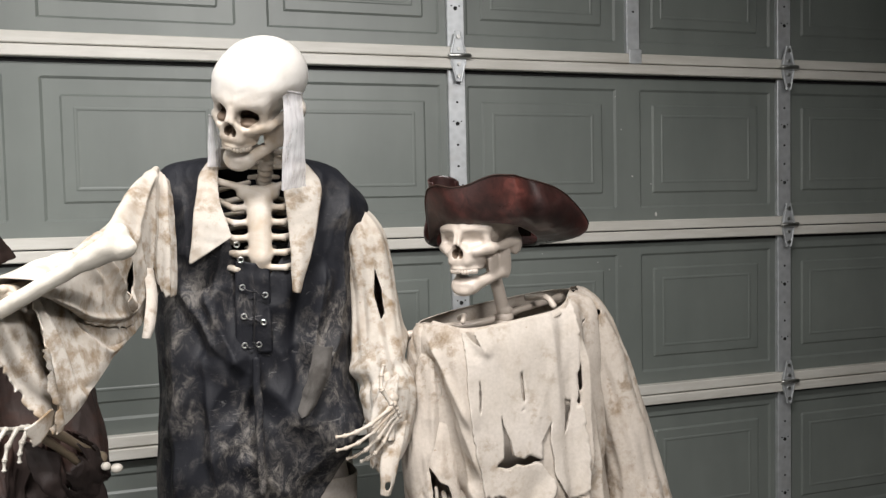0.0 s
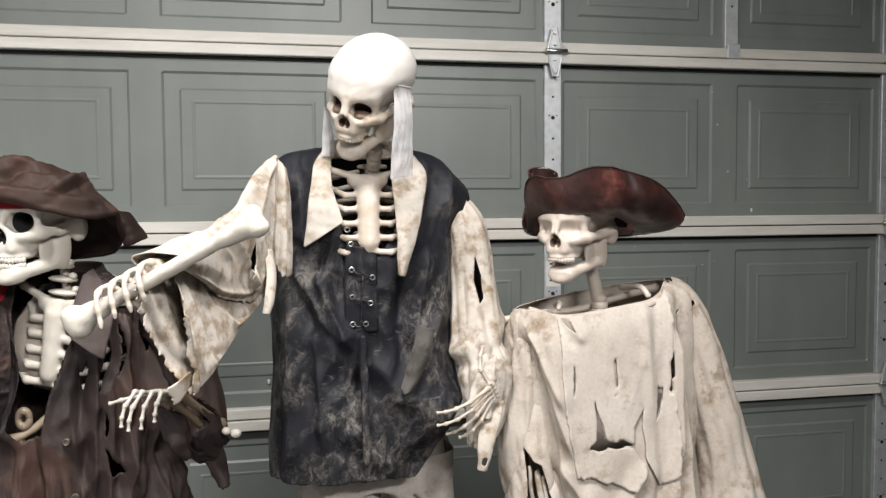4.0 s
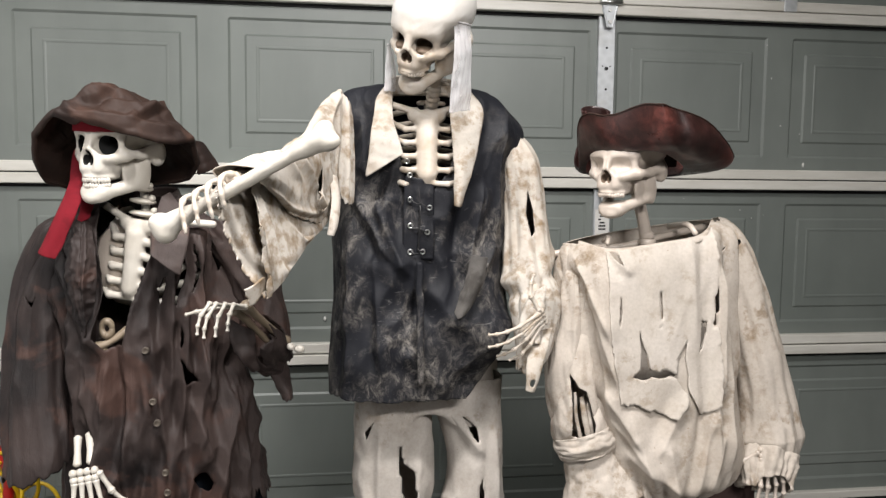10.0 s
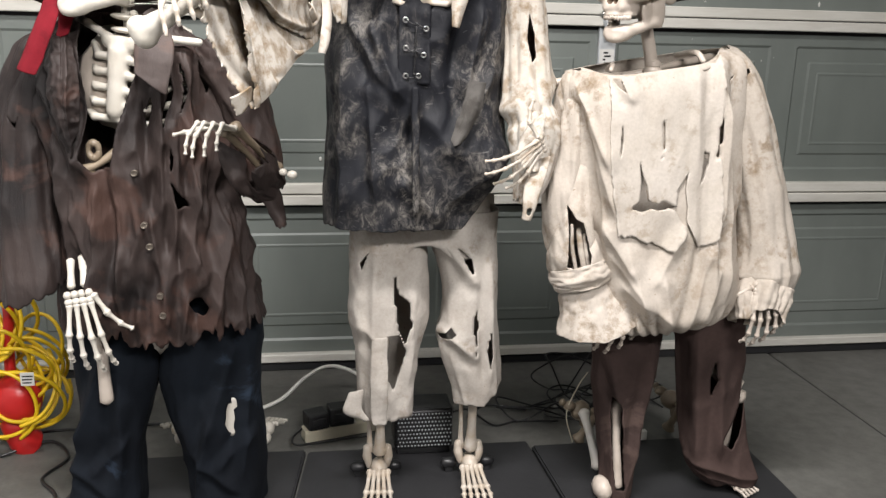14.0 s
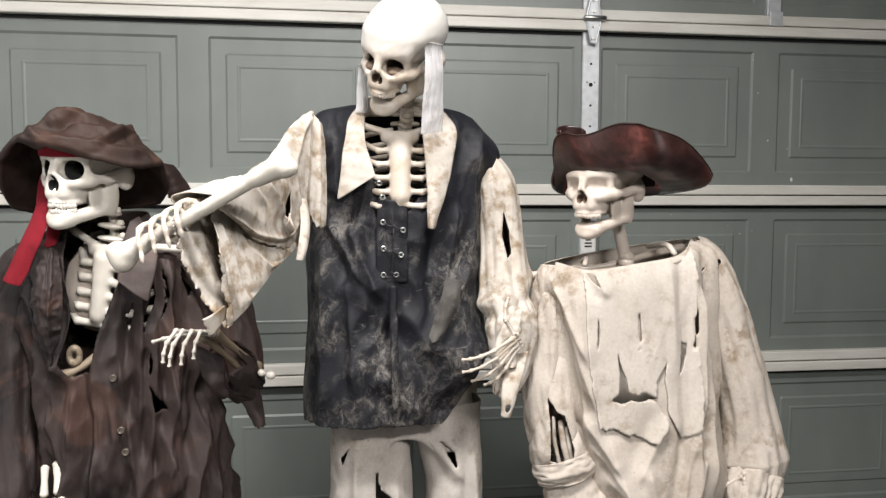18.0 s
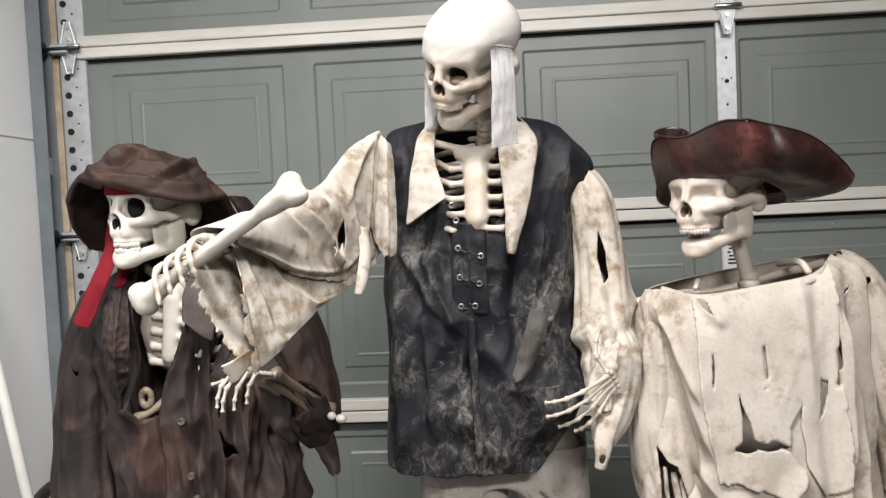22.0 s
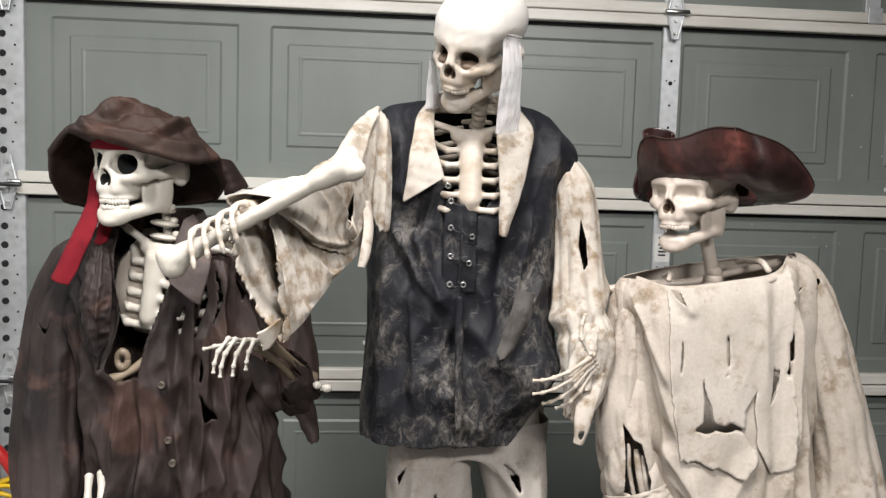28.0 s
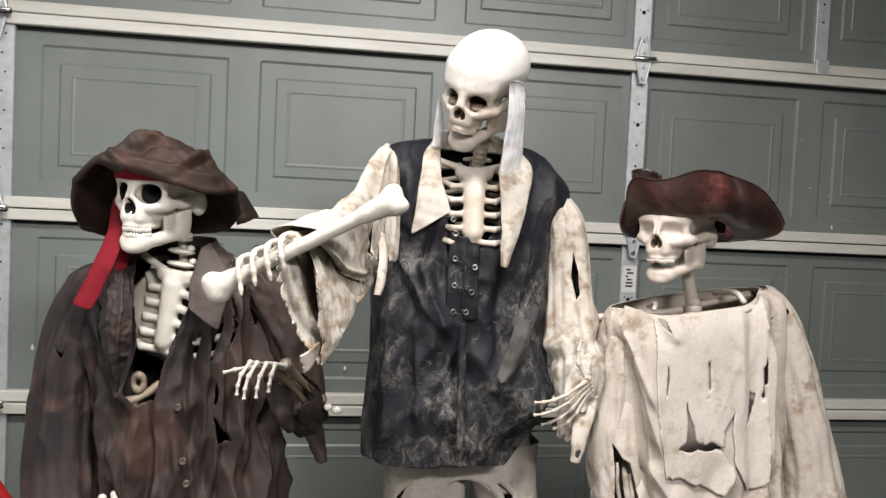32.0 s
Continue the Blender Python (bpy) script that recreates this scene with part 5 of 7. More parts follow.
garment("lacing_panel", sheet([(-0.703, -0.884, 1.085), (-0.705, -0.886, 1.02), (-0.706, -0.891, 0.925)], [(-0.646, -0.884, 1.075), (-0.645, -0.886, 1.02), (-0.645, -0.891, 0.922)], 16, 40, 0.004, 0.003, 5), M["vest"], vest, "stitched panel behind the lacing", 0.001)

# its cream shirt: long collar points and two ragged sleeves
def ragged(depth, step, seed, side=1.0):
    return lambda u, v: v > 1 - depth * jag(u, step, seed)


shirt = thing("pirate_shirt", "stained cream linen shirt with long collar and ragged sleeves", "shirt")
garment("collar_point", sheet([(-0.735, -0.835, 1.262), (-0.757, -0.868, 1.225), (-0.767, -0.897, 1.165), (-0.779, -0.902, 1.080)], [(-0.722, -0.845, 1.258), (-0.728, -0.885, 1.205), (-0.716, -0.903, 1.150), (-0.708, -0.908, 1.126)], 22, 60, 0.008, 0.003, 31), M["linen"], shirt)
garment("collar_point", sheet([(-0.600, -0.850, 1.255), (-0.616, -0.892, 1.205), (-0.611, -0.908, 1.120), (-0.609, -0.914, 1.028)], [(-0.566, -0.840, 1.248), (-0.552, -0.888, 1.205), (-0.574, -0.906, 1.100), (-0.598, -0.914, 1.026)], 20, 70, 0.008, 0.003, 33), M["linen"], shirt)
garment("collar_band", sheet([(-0.735, -0.835, 1.262), (-0.715, -0.775, 1.285), (-0.655, -0.755, 1.29), (-0.597, -0.775, 1.28), (-0.568, -0.840, 1.25)], [(-0.745, -0.84, 1.235), (-0.725, -0.765, 1.245), (-0.655, -0.74, 1.25), (-0.585, -0.765, 1.245), (-0.556, -0.845, 1.225)], 10, 50, 0, 0.003, 35), M["linen"], shirt)


ARM, ALONG, ASIDE = np.array((-0.830, -0.870)), np.array((-0.346, -0.938)), np.array((0.938, -0.346))


def on_arm(s, h, z):
    """A point s metres along the outstretched arm, h to its front, at height z."""
    p = ARM + ALONG * s + ASIDE * h
    return (p[0], p[1], z)


def soft_folds(lines, seed, depth, size=0.07):
    """Relief of a hanging cloth: ridges along lines in u and v, and crumples between them."""
    def relief(u, v, g):
        return crease(u, v, lines, True) + crumple(g[..., 0], g[..., 1], g[..., 2], size, depth, seed)
    return relief


# the upper half: bunched over the upper arm, torn open along its lower edge
TOPS = [(0.005, 1.238), (0.070, 1.216), (0.137, 1.180), (0.190, 1.150), (0.270, 1.127), (0.338, 1.119), (0.400, 1.108), (0.452, 1.098)]
TEAR = [(0.020, 1.035), (0.070, 1.018), (0.114, 1.008), (0.160, 1.000), (0.216, 1.004), (0.305, 1.022), (0.365, 1.050), (0.430, 1.078)]
SLIM = (0.30, 0.36, 0.50, 0.62, 0.72, 0.76, 0.80, 0.80)
upper = []
for h_top, h_low, drop in ((-0.030, -0.030, 0.95), (-0.038, -0.042, 0.45), (-0.012, -0.014, 0.06), (0.014, 0.016, 0.0), (0.038, 0.042, 0.16), (0.042, 0.046, 0.50), (0.038, 0.042, 0.80), (0.032, 0.036, 1.0)):
    upper.append([on_arm(a * (1 - drop) + c * drop, k * (h_top * (1 - drop) + h_low * drop), b * (1 - drop) + d * drop) for k, (a, b), (c, d) in zip(SLIM, TOPS, TEAR)])


def upper_relief(u, v, g):
    lines = [(0.42, 0.02, 0.85, 0.20, 0.022, 0.008), (0.46, 0.05, 0.62, 0.32, 0.030, 0.008), (0.50, 0.62, 0.74, 0.50, 0.022, 0.010), (0.46, 0.72, 0.66, 0.64, 0.018, 0.008),
             (0.62, 0.30, 0.92, 0.26, 0.026, 0.008), (0.40, 0.52, 0.56, 0.48, 0.018, 0.009), (0.86, 0.30, 0.93, 0.92, 0.030, 0.006)]
    return crease(u, v, lines, True) + crumple(g[..., 0], g[..., 1], g[..., 2], 0.14, 0.0035, 41)


def upper_cut(u, v, g):
    gone = u > 0.995 - 0.05 * jag(v, 0.06, 7)
    return gone | inside(u, v, [(0.66, 0.40), (0.74, 0.395), (0.80, 0.43), (0.77, 0.46), (0.70, 0.445)])


garment("sleeve", loft(upper, 150, 190, upper_relief, upper_cut), M["linen"], shirt, "wide sleeve bunched over the arm and torn open")
curl = [on_arm(0.180, 0.032, 1.062), on_arm(0.205, 0.040, 1.050), on_arm(0.222, 0.042, 1.058)]
garment("torn_strip", loft([curl, [(x, y, z - 0.004) for x, y, z in curl[:1]] + [on_arm(0.206, 0.050, 1.036), on_arm(0.228, 0.050, 1.052)], [on_arm(0.176, 0.032, 1.044), on_arm(0.202, 0.042, 1.028), on_arm(0.230, 0.046, 1.044)]], 16, 30), M["linen"], shirt, "curled lip of a tear")
# the lower half: a hanging triangle of cloth, front and back
BOTTOM = [(0.040, 1.020), (0.151, 0.993), (0.249, 0.974), (0.323, 0.951), (0.389, 0.922), (0.432, 0.906)]
front_top = [(0.040, 1.062), (0.150, 1.040), (0.240, 1.035), (0.310, 1.058), (0.375, 1.085), (0.425, 1.086)]
front = []
SPREAD = (0.25, 0.50, 0.75, 0.90, 0.90, 0.85)
for h, w in ((0.012, 0.0), (0.022, 0.25), (0.034, 0.55), (0.044, 0.85), (0.046, 1.0)):
    front.append([on_arm(a * (1 - w) + c * w + 0.010 * np.sin(np.pi * w) * (i == 5), h * SPREAD[i], b * (1 - w) + d * w) for i, ((a, b), (c, d)) in enumerate(zip(front_top, BOTTOM))])
garment("sleeve_flap", loft(front, 110, 170, soft_folds([(0.15, 0.92, 0.95, 0.72, 0.030, 0.008), (0.10, 0.78, 0.85, 0.40, 0.035, 0.006), (0.25, 0.97, 0.98, 0.93, 0.020, 0.008)], 43, 0.0025, 0.14),
                            lambda u, v, g: (v > 0.985 - 0.05 * jag(u, 0.16, 8)) | (((u - 0.35) / 0.05) ** 2 + ((v - 0.965) / 0.035) ** 2 < 1)), M["linen"], shirt, "torn hanging half of a wide sleeve")
back = []
for h, w in ((-0.010, 0.0), (-0.010, 0.3), (0.006, 0.65), (0.040, 1.0)):
    tops = front_top[:-1] + [(0.500, 1.060)]
    back.append([on_arm(a * (1 - w) + c * w, h * SPREAD[i], b * (1 - w) + d * w) for i, ((a, b), (c, d)) in enumerate(zip(tops, BOTTOM))])
garment("sleeve_lining", loft(back, 90, 150, soft_folds([(0.1, 0.90, 0.9, 0.82, 0.03, 0.006)], 45, 0.003, 0.09), lambda u, v, g: v > 0.99 - 0.055 * jag(u, 0.10, 10)), M["linen"], shirt, "inner side of the torn cuff")
tip = [on_arm(0.415, 0.034, 0.925), on_arm(0.440, 0.030, 0.905), on_arm(0.455, 0.024, 0.900)]
garment("torn_strip", loft([tip, [on_arm(0.425, 0.036, 0.940), on_arm(0.455, 0.030, 0.930), on_arm(0.472, 0.022, 0.925)]], 12, 30, None, lambda u, v, g: v > 0.95 - 0.25 * jag(u, 0.3, 11)), M["linen"], shirt)
strip_line = [on_arm(0.118, 0.024, 1.085), on_arm(0.128, 0.032, 1.045), on_arm(0.145, 0.034, 1.005), on_arm(0.150, 0.032, 0.980)]
garment("torn_strip", loft([strip_line, [on_arm(0.104, 0.034, 1.080), on_arm(0.112, 0.042, 1.040), on_arm(0.130, 0.044, 1.000), on_arm(0.142, 0.040, 0.978)]], 12, 60, lambda u, v, g: 0.004 * np.sin(np.pi * u)), M["canvas_pale"], shirt, "pale loose strip hanging from the shoulder")
cap = [[on_arm(-0.012, -0.016, 1.228), on_arm(0.020, -0.022, 1.190), on_arm(0.035, -0.024, 1.120), on_arm(0.040, -0.020, 1.050)],
       [on_arm(-0.014, -0.002, 1.246), on_arm(0.028, -0.004, 1.228), on_arm(0.055, 0.000, 1.180), on_arm(0.075, 0.006, 1.110)],
       [on_arm(-0.016, 0.010, 1.232), on_arm(0.010, 0.018, 1.190), on_arm(0.030, 0.022, 1.110), on_arm(0.045, 0.024, 1.030)],
       [on_arm(-0.030, 0.014, 1.222), on_arm(-0.015, 0.026, 1.170), on_arm(-0.004, 0.032, 1.090), on_arm(0.005, 0.032, 1.020)]]
garment("shoulder_cap", loft(cap, 70, 120, soft_folds([(0.42, 0.05, 0.50, 0.95, 0.050, 0.008), (0.68, 0.05, 0.78, 0.95, 0.045, 0.008)], 53, 0.002, 0.10), lambda u, v, g: v > 0.98 - 0.06 * jag(u, 0.2, 54)), M["linen"], shirt, "gathered folds at the shoulder seam")


def straight_fold(seed, depth, count=6):
    hang = drape(seed, count, 0.002, depth, 0.0)

    def fold(turn, down):
        return hang(turn, down) + crumple(np.cos(turn) * 0.06, np.sin(turn) * 0.06, down * 0.16, 0.075, depth * 0.6, seed + 1)

    return fold


def arm_fold(turn, down):
    d = straight_fold(61, 0.007)(turn, down)
    return d + 0.009 * np.exp(-(((down - 0.50 - 0.06 * np.sin(turn + 0.8)) / 0.03) ** 2)) * (0.5 + 0.5 * np.sin(turn * 2 + 1)) - 0.006 * np.exp(-(((down - 0.57 - 0.06 * np.sin(turn + 0.8)) / 0.03) ** 2))


def arm_cut(x, y, z, turn, down):
    gone = down > 1 - 0.09 * jag(turn, 0.5, 8)
    return gone | ((y < -0.81) & inside(x, z, [(-0.452, 1.06), (-0.440, 1.02), (-0.438, 0.975), (-0.447, 0.965), (-0.455, 1.01)]))


garment("sleeve", sleeve([(-0.486, -0.79, 1.168), (-0.463, -0.805, 1.11), (-0.448, -0.81, 1.00), (-0.445, -0.85, 0.90), (-0.440, -0.885, 0.83), (-0.446, -0.905, 0.755), (-0.464, -0.91, 0.695)], [0.022, 0.044, 0.048, 0.050, 0.050, 0.034, 0.014], 190, 240, arm_fold, arm_cut), M["linen"], shirt, "long ragged sleeve over a hanging arm")
garment("torn_strip", sheet([(-0.458, -0.955, 0.79), (-0.482, -1.0, 0.745), (-0.487, -1.01, 0.69)], [(-0.425, -0.965, 0.80), (-0.452, -1.005, 0.745), (-0.472, -1.012, 0.688)], 12, 50, 0.006, 0.004, 57, lambda u, v: (((u - 0.5) / 0.25) ** 2 + ((v - 0.86) / 0.06) ** 2) < 1), M["linen"], shirt)
garment("torn_strip", sheet([(-0.462, -0.93, 0.86), (-0.490, -0.96, 0.80), (-0.470, -0.985, 0.775)], [(-0.432, -0.94, 0.88), (-0.452, -0.975, 0.80), (-0.455, -0.985, 0.775)], 12, 40, 0.006, 0.005, 58), M["linen"], shirt)


# torn beige trousers
def leg_cut(holes, hem):
    def cut(x, y, z, turn, down):
        gone = z < hem(x) + 0.012 * jag(x + y, 0.04, 9)
        for h in holes:
            gone |= (y < -0.74) & inside(x, z, h)
        return gone
    return cut


def leg_fold(seed, depth, lines=(), x0=0):
    hang = drape(seed, 5, 0.003, depth, 0.2)

    def fold(x, z, turn, down):
        return hang(turn, down) + crumple(x, np.sin(turn) * 0.06, z * 0.6, 0.09, depth * 0.28, seed + 2) + np.where(np.sin(turn) > 0, crease(x, z, lines, True), 0)
    return fold


pants = thing("torn_trousers", "torn grubby beige trousers on bony legs", "trousers")
garment("seat", shell([(0.72, -0.64, -0.745, 0.135, 0.065, 0.07, 2.6), (0.64, -0.64, -0.745, 0.150, 0.068, 0.075, 2.6), (0.56, -0.636, -0.745, 0.150, 0.066, 0.07, 2.6)], 120, 40, None, lambda x, y, z, t, d: z < 0.575 + 0.02 * np.cos((x + 0.635) * 40)), M["khaki"], pants)
garment("leg", shell([(0.66, -0.708, -0.745, 0.080, 0.070, 0.07, 2.4), (0.58, -0.708, -0.745, 0.083, 0.070, 0.07, 2.4), (0.50, -0.710, -0.745, 0.086, 0.070, 0.07, 2.4), (0.42, -0.710, -0.748, 0.086, 0.070, 0.07, 2.4), (0.35, -0.712, -0.748, 0.070, 0.066, 0.065, 2.4), (0.18, -0.713, -0.745, 0.060, 0.062, 0.06, 2.4)],
                     120, 150, leg_fold(71, 0.010, [(-0.74, 0.58, -0.745, 0.22, 0.010, 0.010), (-0.77, 0.42, -0.70, 0.36, 0.014, 0.010), (-0.66, 0.50, -0.67, 0.30, 0.012, 0.010)]),
                     leg_cut([[(-0.702, 0.545), (-0.692, 0.49), (-0.668, 0.47), (-0.664, 0.42), (-0.676, 0.375), (-0.692, 0.41), (-0.700, 0.47)], [(-0.772, 0.555), (-0.752, 0.585), (-0.770, 0.535)], [(-0.716, 0.40), (-0.690, 0.40), (-0.675, 0.36), (-0.700, 0.27), (-0.716, 0.30)]], lambda x: 0.195 + 0.10 * (x + 0.71))), M["khaki"], pants)
garment("leg", shell([(0.66, -0.555, -0.745, 0.080, 0.068, 0.07, 2.4), (0.59, -0.548, -0.745, 0.072, 0.068, 0.07, 2.4), (0.51, -0.534, -0.745, 0.060, 0.066, 0.065, 2.4), (0.42, -0.534, -0.748, 0.062, 0.066, 0.065, 2.4), (0.37, -0.534, -0.748, 0.068, 0.066, 0.065, 2.4), (0.25, -0.510, -0.745, 0.055, 0.060, 0.06, 2.4), (0.18, -0.503, -0.745, 0.050, 0.055, 0.06, 2.4)],
                     110, 150, leg_fold(75, 0.010, [(-0.60, 0.60, -0.52, 0.50, 0.014, 0.010), (-0.59, 0.40, -0.52, 0.34, 0.014, 0.012), (-0.50, 0.55, -0.49, 0.28, 0.010, 0.010)]),
                     leg_cut([[(-0.572, 0.588), (-0.545, 0.54), (-0.530, 0.52), (-0.545, 0.57)], [(-0.603, 0.385), (-0.578, 0.41), (-0.568, 0.395), (-0.595, 0.375)], [(-0.527, 0.47), (-0.520, 0.42), (-0.524, 0.34), (-0.530, 0.40)], [(-0.492, 0.40), (-0.484, 0.35), (-0.490, 0.30), (-0.498, 0.36)]], lambda x: 0.222 + 0.9 * np.clip(x + 0.50, 0, 1) - 0.3 * np.clip(-0.53 - x, 0, 0.1))), M["khaki"], pants)
garment("flap", sheet([(-0.748, -0.822, 0.40), (-0.752, -0.832, 0.30), (-0.748, -0.830, 0.205)], [(-0.716, -0.822, 0.40), (-0.716, -0.838, 0.30), (-0.718, -0.832, 0.205)], 14, 60, 0.006, 0.004, 77, ragged(0.03, 0.3, 78)), M["khaki"], pants, "loose torn strip")
garment("flap", sheet([(-0.795, -0.80, 0.27), (-0.808, -0.80, 0.225), (-0.770, -0.80, 0.205)], [(-0.765, -0.81, 0.28), (-0.768, -0.81, 0.235), (-0.75, -0.81, 0.205)], 10, 24, 0.004, 0.003, 79), M["khaki"], pants)
garment("flap", sheet([(-0.515, -0.70, 0.68), (-0.500, -0.715, 0.55), (-0.490, -0.72, 0.40), (-0.478, -0.725, 0.265)], [(-0.470, -0.69, 0.68), (-0.468, -0.69, 0.55), (-0.462, -0.69, 0.40), (-0.448, -0.69, 0.255)], 16, 80, 0.006, 0.005, 80, ragged(0.02, 0.3, 81)), M["khaki"], pants, "loose outer panel of a torn leg")

# gauze that hangs from the bald skull
for name, left, right in (("gauze_strip", [(-0.624, -0.972, 1.360), (-0.624, -0.970, 1.31), (-0.626, -0.960, 1.25), (-0.628, -0.945, 1.200)], [(-0.588, -0.935, 1.362), (-0.586, -0.945, 1.31), (-0.586, -0.935, 1.25), (-0.584, -0.92, 1.208)]),
                          ("gauze_strip", [(-0.738, -0.880, 1.33), (-0.740, -0.87, 1.29), (-0.742, -0.865, 1.245)], [(-0.728, -0.86, 1.33), (-0.720, -0.86, 1.29), (-0.722, -0.86, 1.245)])):
    strip = thing(name, "white gauze strip hanging from the bald skull", "fabric strip", "gauze strips")
    garment("strip", sheet(left, right, 40, 90, 0.006, 0.003, 83, lambda u, v: v > 1 - 0.04 * jag(u, 0.12, 84)), M["gauze"], strip, "", 0.001)
    smooth(part("hem", Solid().tube([Vector(left[0]) + Vector((0, -0.004, 0.002)), (Vector(left[0]) + Vector(right[0])) / 2 + Vector((0, -0.008, 0.002)), Vector(right[0]) + Vector((0, -0.004, 0.002))], [0.0014] * 3, 8, 12).mesh("hem", M["gauze"]), M["gauze"], strip))

# ---- the coat skeleton: brown coat, denim, slouch hat, red bandana ----
def coat_fold():
    hang = drape(101, 8, 0.003, 0.014)

    def fold(x, z, turn, down):
        d = hang(turn, down) + crumple(x, np.sin(turn) * 0.1, z * 0.42, 0.095, 0.014, 103) + crumple(x, np.sin(turn) * 0.1, z * 0.30, 0.042, 0.005, 104)
        lines = [(-1.245, 0.74, -1.265, 0.50, 0.014, 0.022), (-1.33, 0.93, -1.26, 0.76, 0.014, 0.018), (-1.13, 0.90, -1.135, 0.66, 0.012, 0.018), (-1.09, 0.97, -1.08, 0.70, 0.010, 0.018), (-1.05, 0.97, -1.03, 0.75, 0.012, 0.018),
                 (-1.188, 0.78, -1.155, 0.43, 0.0065, 0.008), (-1.168, 0.78, -1.130, 0.43, 0.0065, 0.008), (-1.10, 0.66, -1.05, 0.50, 0.016, 0.020), (-1.29, 0.70, -1.24, 0.45, 0.016, 0.020), (-1.08, 0.62, -1.11, 0.45, 0.014, 0.016), (-1.00, 0.80, -1.00, 0.52, 0.016, 0.018),
                 (-1.215, 0.74, -1.215, 0.46, 0.010, 0.016), (-1.105, 0.86, -1.115, 0.60, 0.010, 0.016), (-1.020, 0.70, -1.060, 0.46, 0.012, 0.018), (-1.310, 0.84, -1.300, 0.56, 0.012, 0.018), (-1.07, 0.80, -1.085, 0.64, 0.009, 0.014)]
        return d + np.where(np.sin(turn) > 0, crease(x, z, lines, True), 0)

    return fold


def coat_cut(x, y, z, turn, down):
    hem = 0.402 + 0.012 + 0.25 * np.clip(x + 1.10, 0, 0.2) + 0.075 * jag(x + 0.4 * y, 0.06, 12) + 0.3 * np.clip(-1.25 - x, 0, 0.2)
    gone = z < hem
    front = y < -0.83
    gone |= front & inside(x, z, [(-1.268, 1.06), (-1.262, 0.96), (-1.256, 0.865), (-1.272, 0.79), (-1.250, 0.762), (-1.218, 0.775), (-1.205, 0.84), (-1.176, 0.92), (-1.145, 0.98), (-1.140, 1.06)])
    for x0, z0, z1, w in ((-1.118, 0.955, 0.835, 0.004), (-1.092, 0.965, 0.86, 0.004), (-1.150, 0.90, 0.84, 0.005), (-1.120, 0.81, 0.76, 0.004), (-1.060, 0.96, 0.90, 0.007), (-1.010, 0.93, 0.84, 0.004)):
        t = (z - z1) / (z0 - z1)
        gone |= front & (np.abs(x - x0 - 0.006 * np.sin(z * 50)) < w * np.sin(np.pi * np.clip(t, 0, 1))) & (t > 0) & (t < 1)
    gone |= front & inside(x, z, [(-1.098, 0.515), (-1.078, 0.525), (-1.062, 0.505), (-1.072, 0.485), (-1.092, 0.490)])
    gone |= front & inside(x, z, [(-1.118, 0.745), (-1.085, 0.70), (-1.108, 0.695)])
    return gone


coat = thing("coat", "tattered dark brown buttoned coat hanging open at the chest", "coat")
garment("body", shell([(1.04, -1.20, -0.835, 0.070, 0.045, 0.05, 2), (1.015, -1.205, -0.835, 0.115, 0.060, 0.07, 2.2), (0.975, -1.205, -0.832, 0.155, 0.075, 0.09, 2.4), (0.92, -1.205, -0.83, 0.168, 0.085, 0.10, 2.5), (0.83, -1.195, -0.83, 0.168, 0.090, 0.11, 2.5), (0.65, -1.175, -0.83, 0.168, 0.095, 0.11, 2.5), (0.50, -1.160, -0.825, 0.188, 0.10, 0.11, 2.5), (0.39, -1.152, -0.82, 0.195, 0.10, 0.11, 2.5)],
                      420, 300, coat_fold(), coat_cut), M["umber"], coat)
garment("lapel", sheet([(-1.140, -0.865, 1.050), (-1.100, -0.920, 0.990), (-1.112, -0.945, 0.900)], [(-1.154, -0.885, 1.040), (-1.164, -0.925, 0.985), (-1.166, -0.940, 0.938)], 20, 50, 0.004, 0.003, 105), M["umber_pale"], coat, "wide pointed lapel", 0.004)
garment("lapel", loft([[(-1.285, -0.880, 1.015), (-1.262, -0.925, 0.955), (-1.256, -0.945, 0.900), (-1.262, -0.944, 0.835)],
                       [(-1.300, -0.895, 1.005), (-1.285, -0.950, 0.950), (-1.280, -0.962, 0.890), (-1.274, -0.952, 0.815)],
                       [(-1.318, -0.885, 0.985), (-1.316, -0.925, 0.920), (-1.302, -0.940, 0.850), (-1.280, -0.942, 0.790)]], 40, 90, soft_folds([(0.2, 0.1, 0.5, 0.9, 0.05, 0.006), (0.6, 0.05, 0.8, 0.9, 0.04, 0.006)], 107, 0.004, 0.05)), M["umber"], coat, "wide creased lapel turned outwards", 0.004)
garment("collar", sheet([(-1.283, -0.865, 1.01), (-1.262, -0.80, 1.045), (-1.20, -0.775, 1.055), (-1.14, -0.80, 1.055), (-1.140, -0.865, 1.045)], [(-1.30, -0.87, 0.985), (-1.285, -0.77, 0.995), (-1.20, -0.745, 1.00), (-1.12, -0.77, 1.005), (-1.108, -0.88, 1.0)], 14, 60, 0, 0.004, 109), M["umber"], coat)
for x, z in ((-1.177, 0.764), (-1.166, 0.669), (-1.159, 0.629), (-1.146, 0.535), (-1.143, 0.497)):
    b = part("button", disc((x, -0.9345, z), 0.0062, depth=0.006, seg=14), M["brass"], coat, "round dull coat button")
    smooth(part("rim", Solid().tube([(x + 0.005 * math.cos(t), -0.9385, z + 0.005 * math.sin(t)) for t in np.linspace(0, 2 * np.pi, 11)], [0.0012] * 2, 5, 15).mesh("rim", M["brass"]), M["brass"], b))


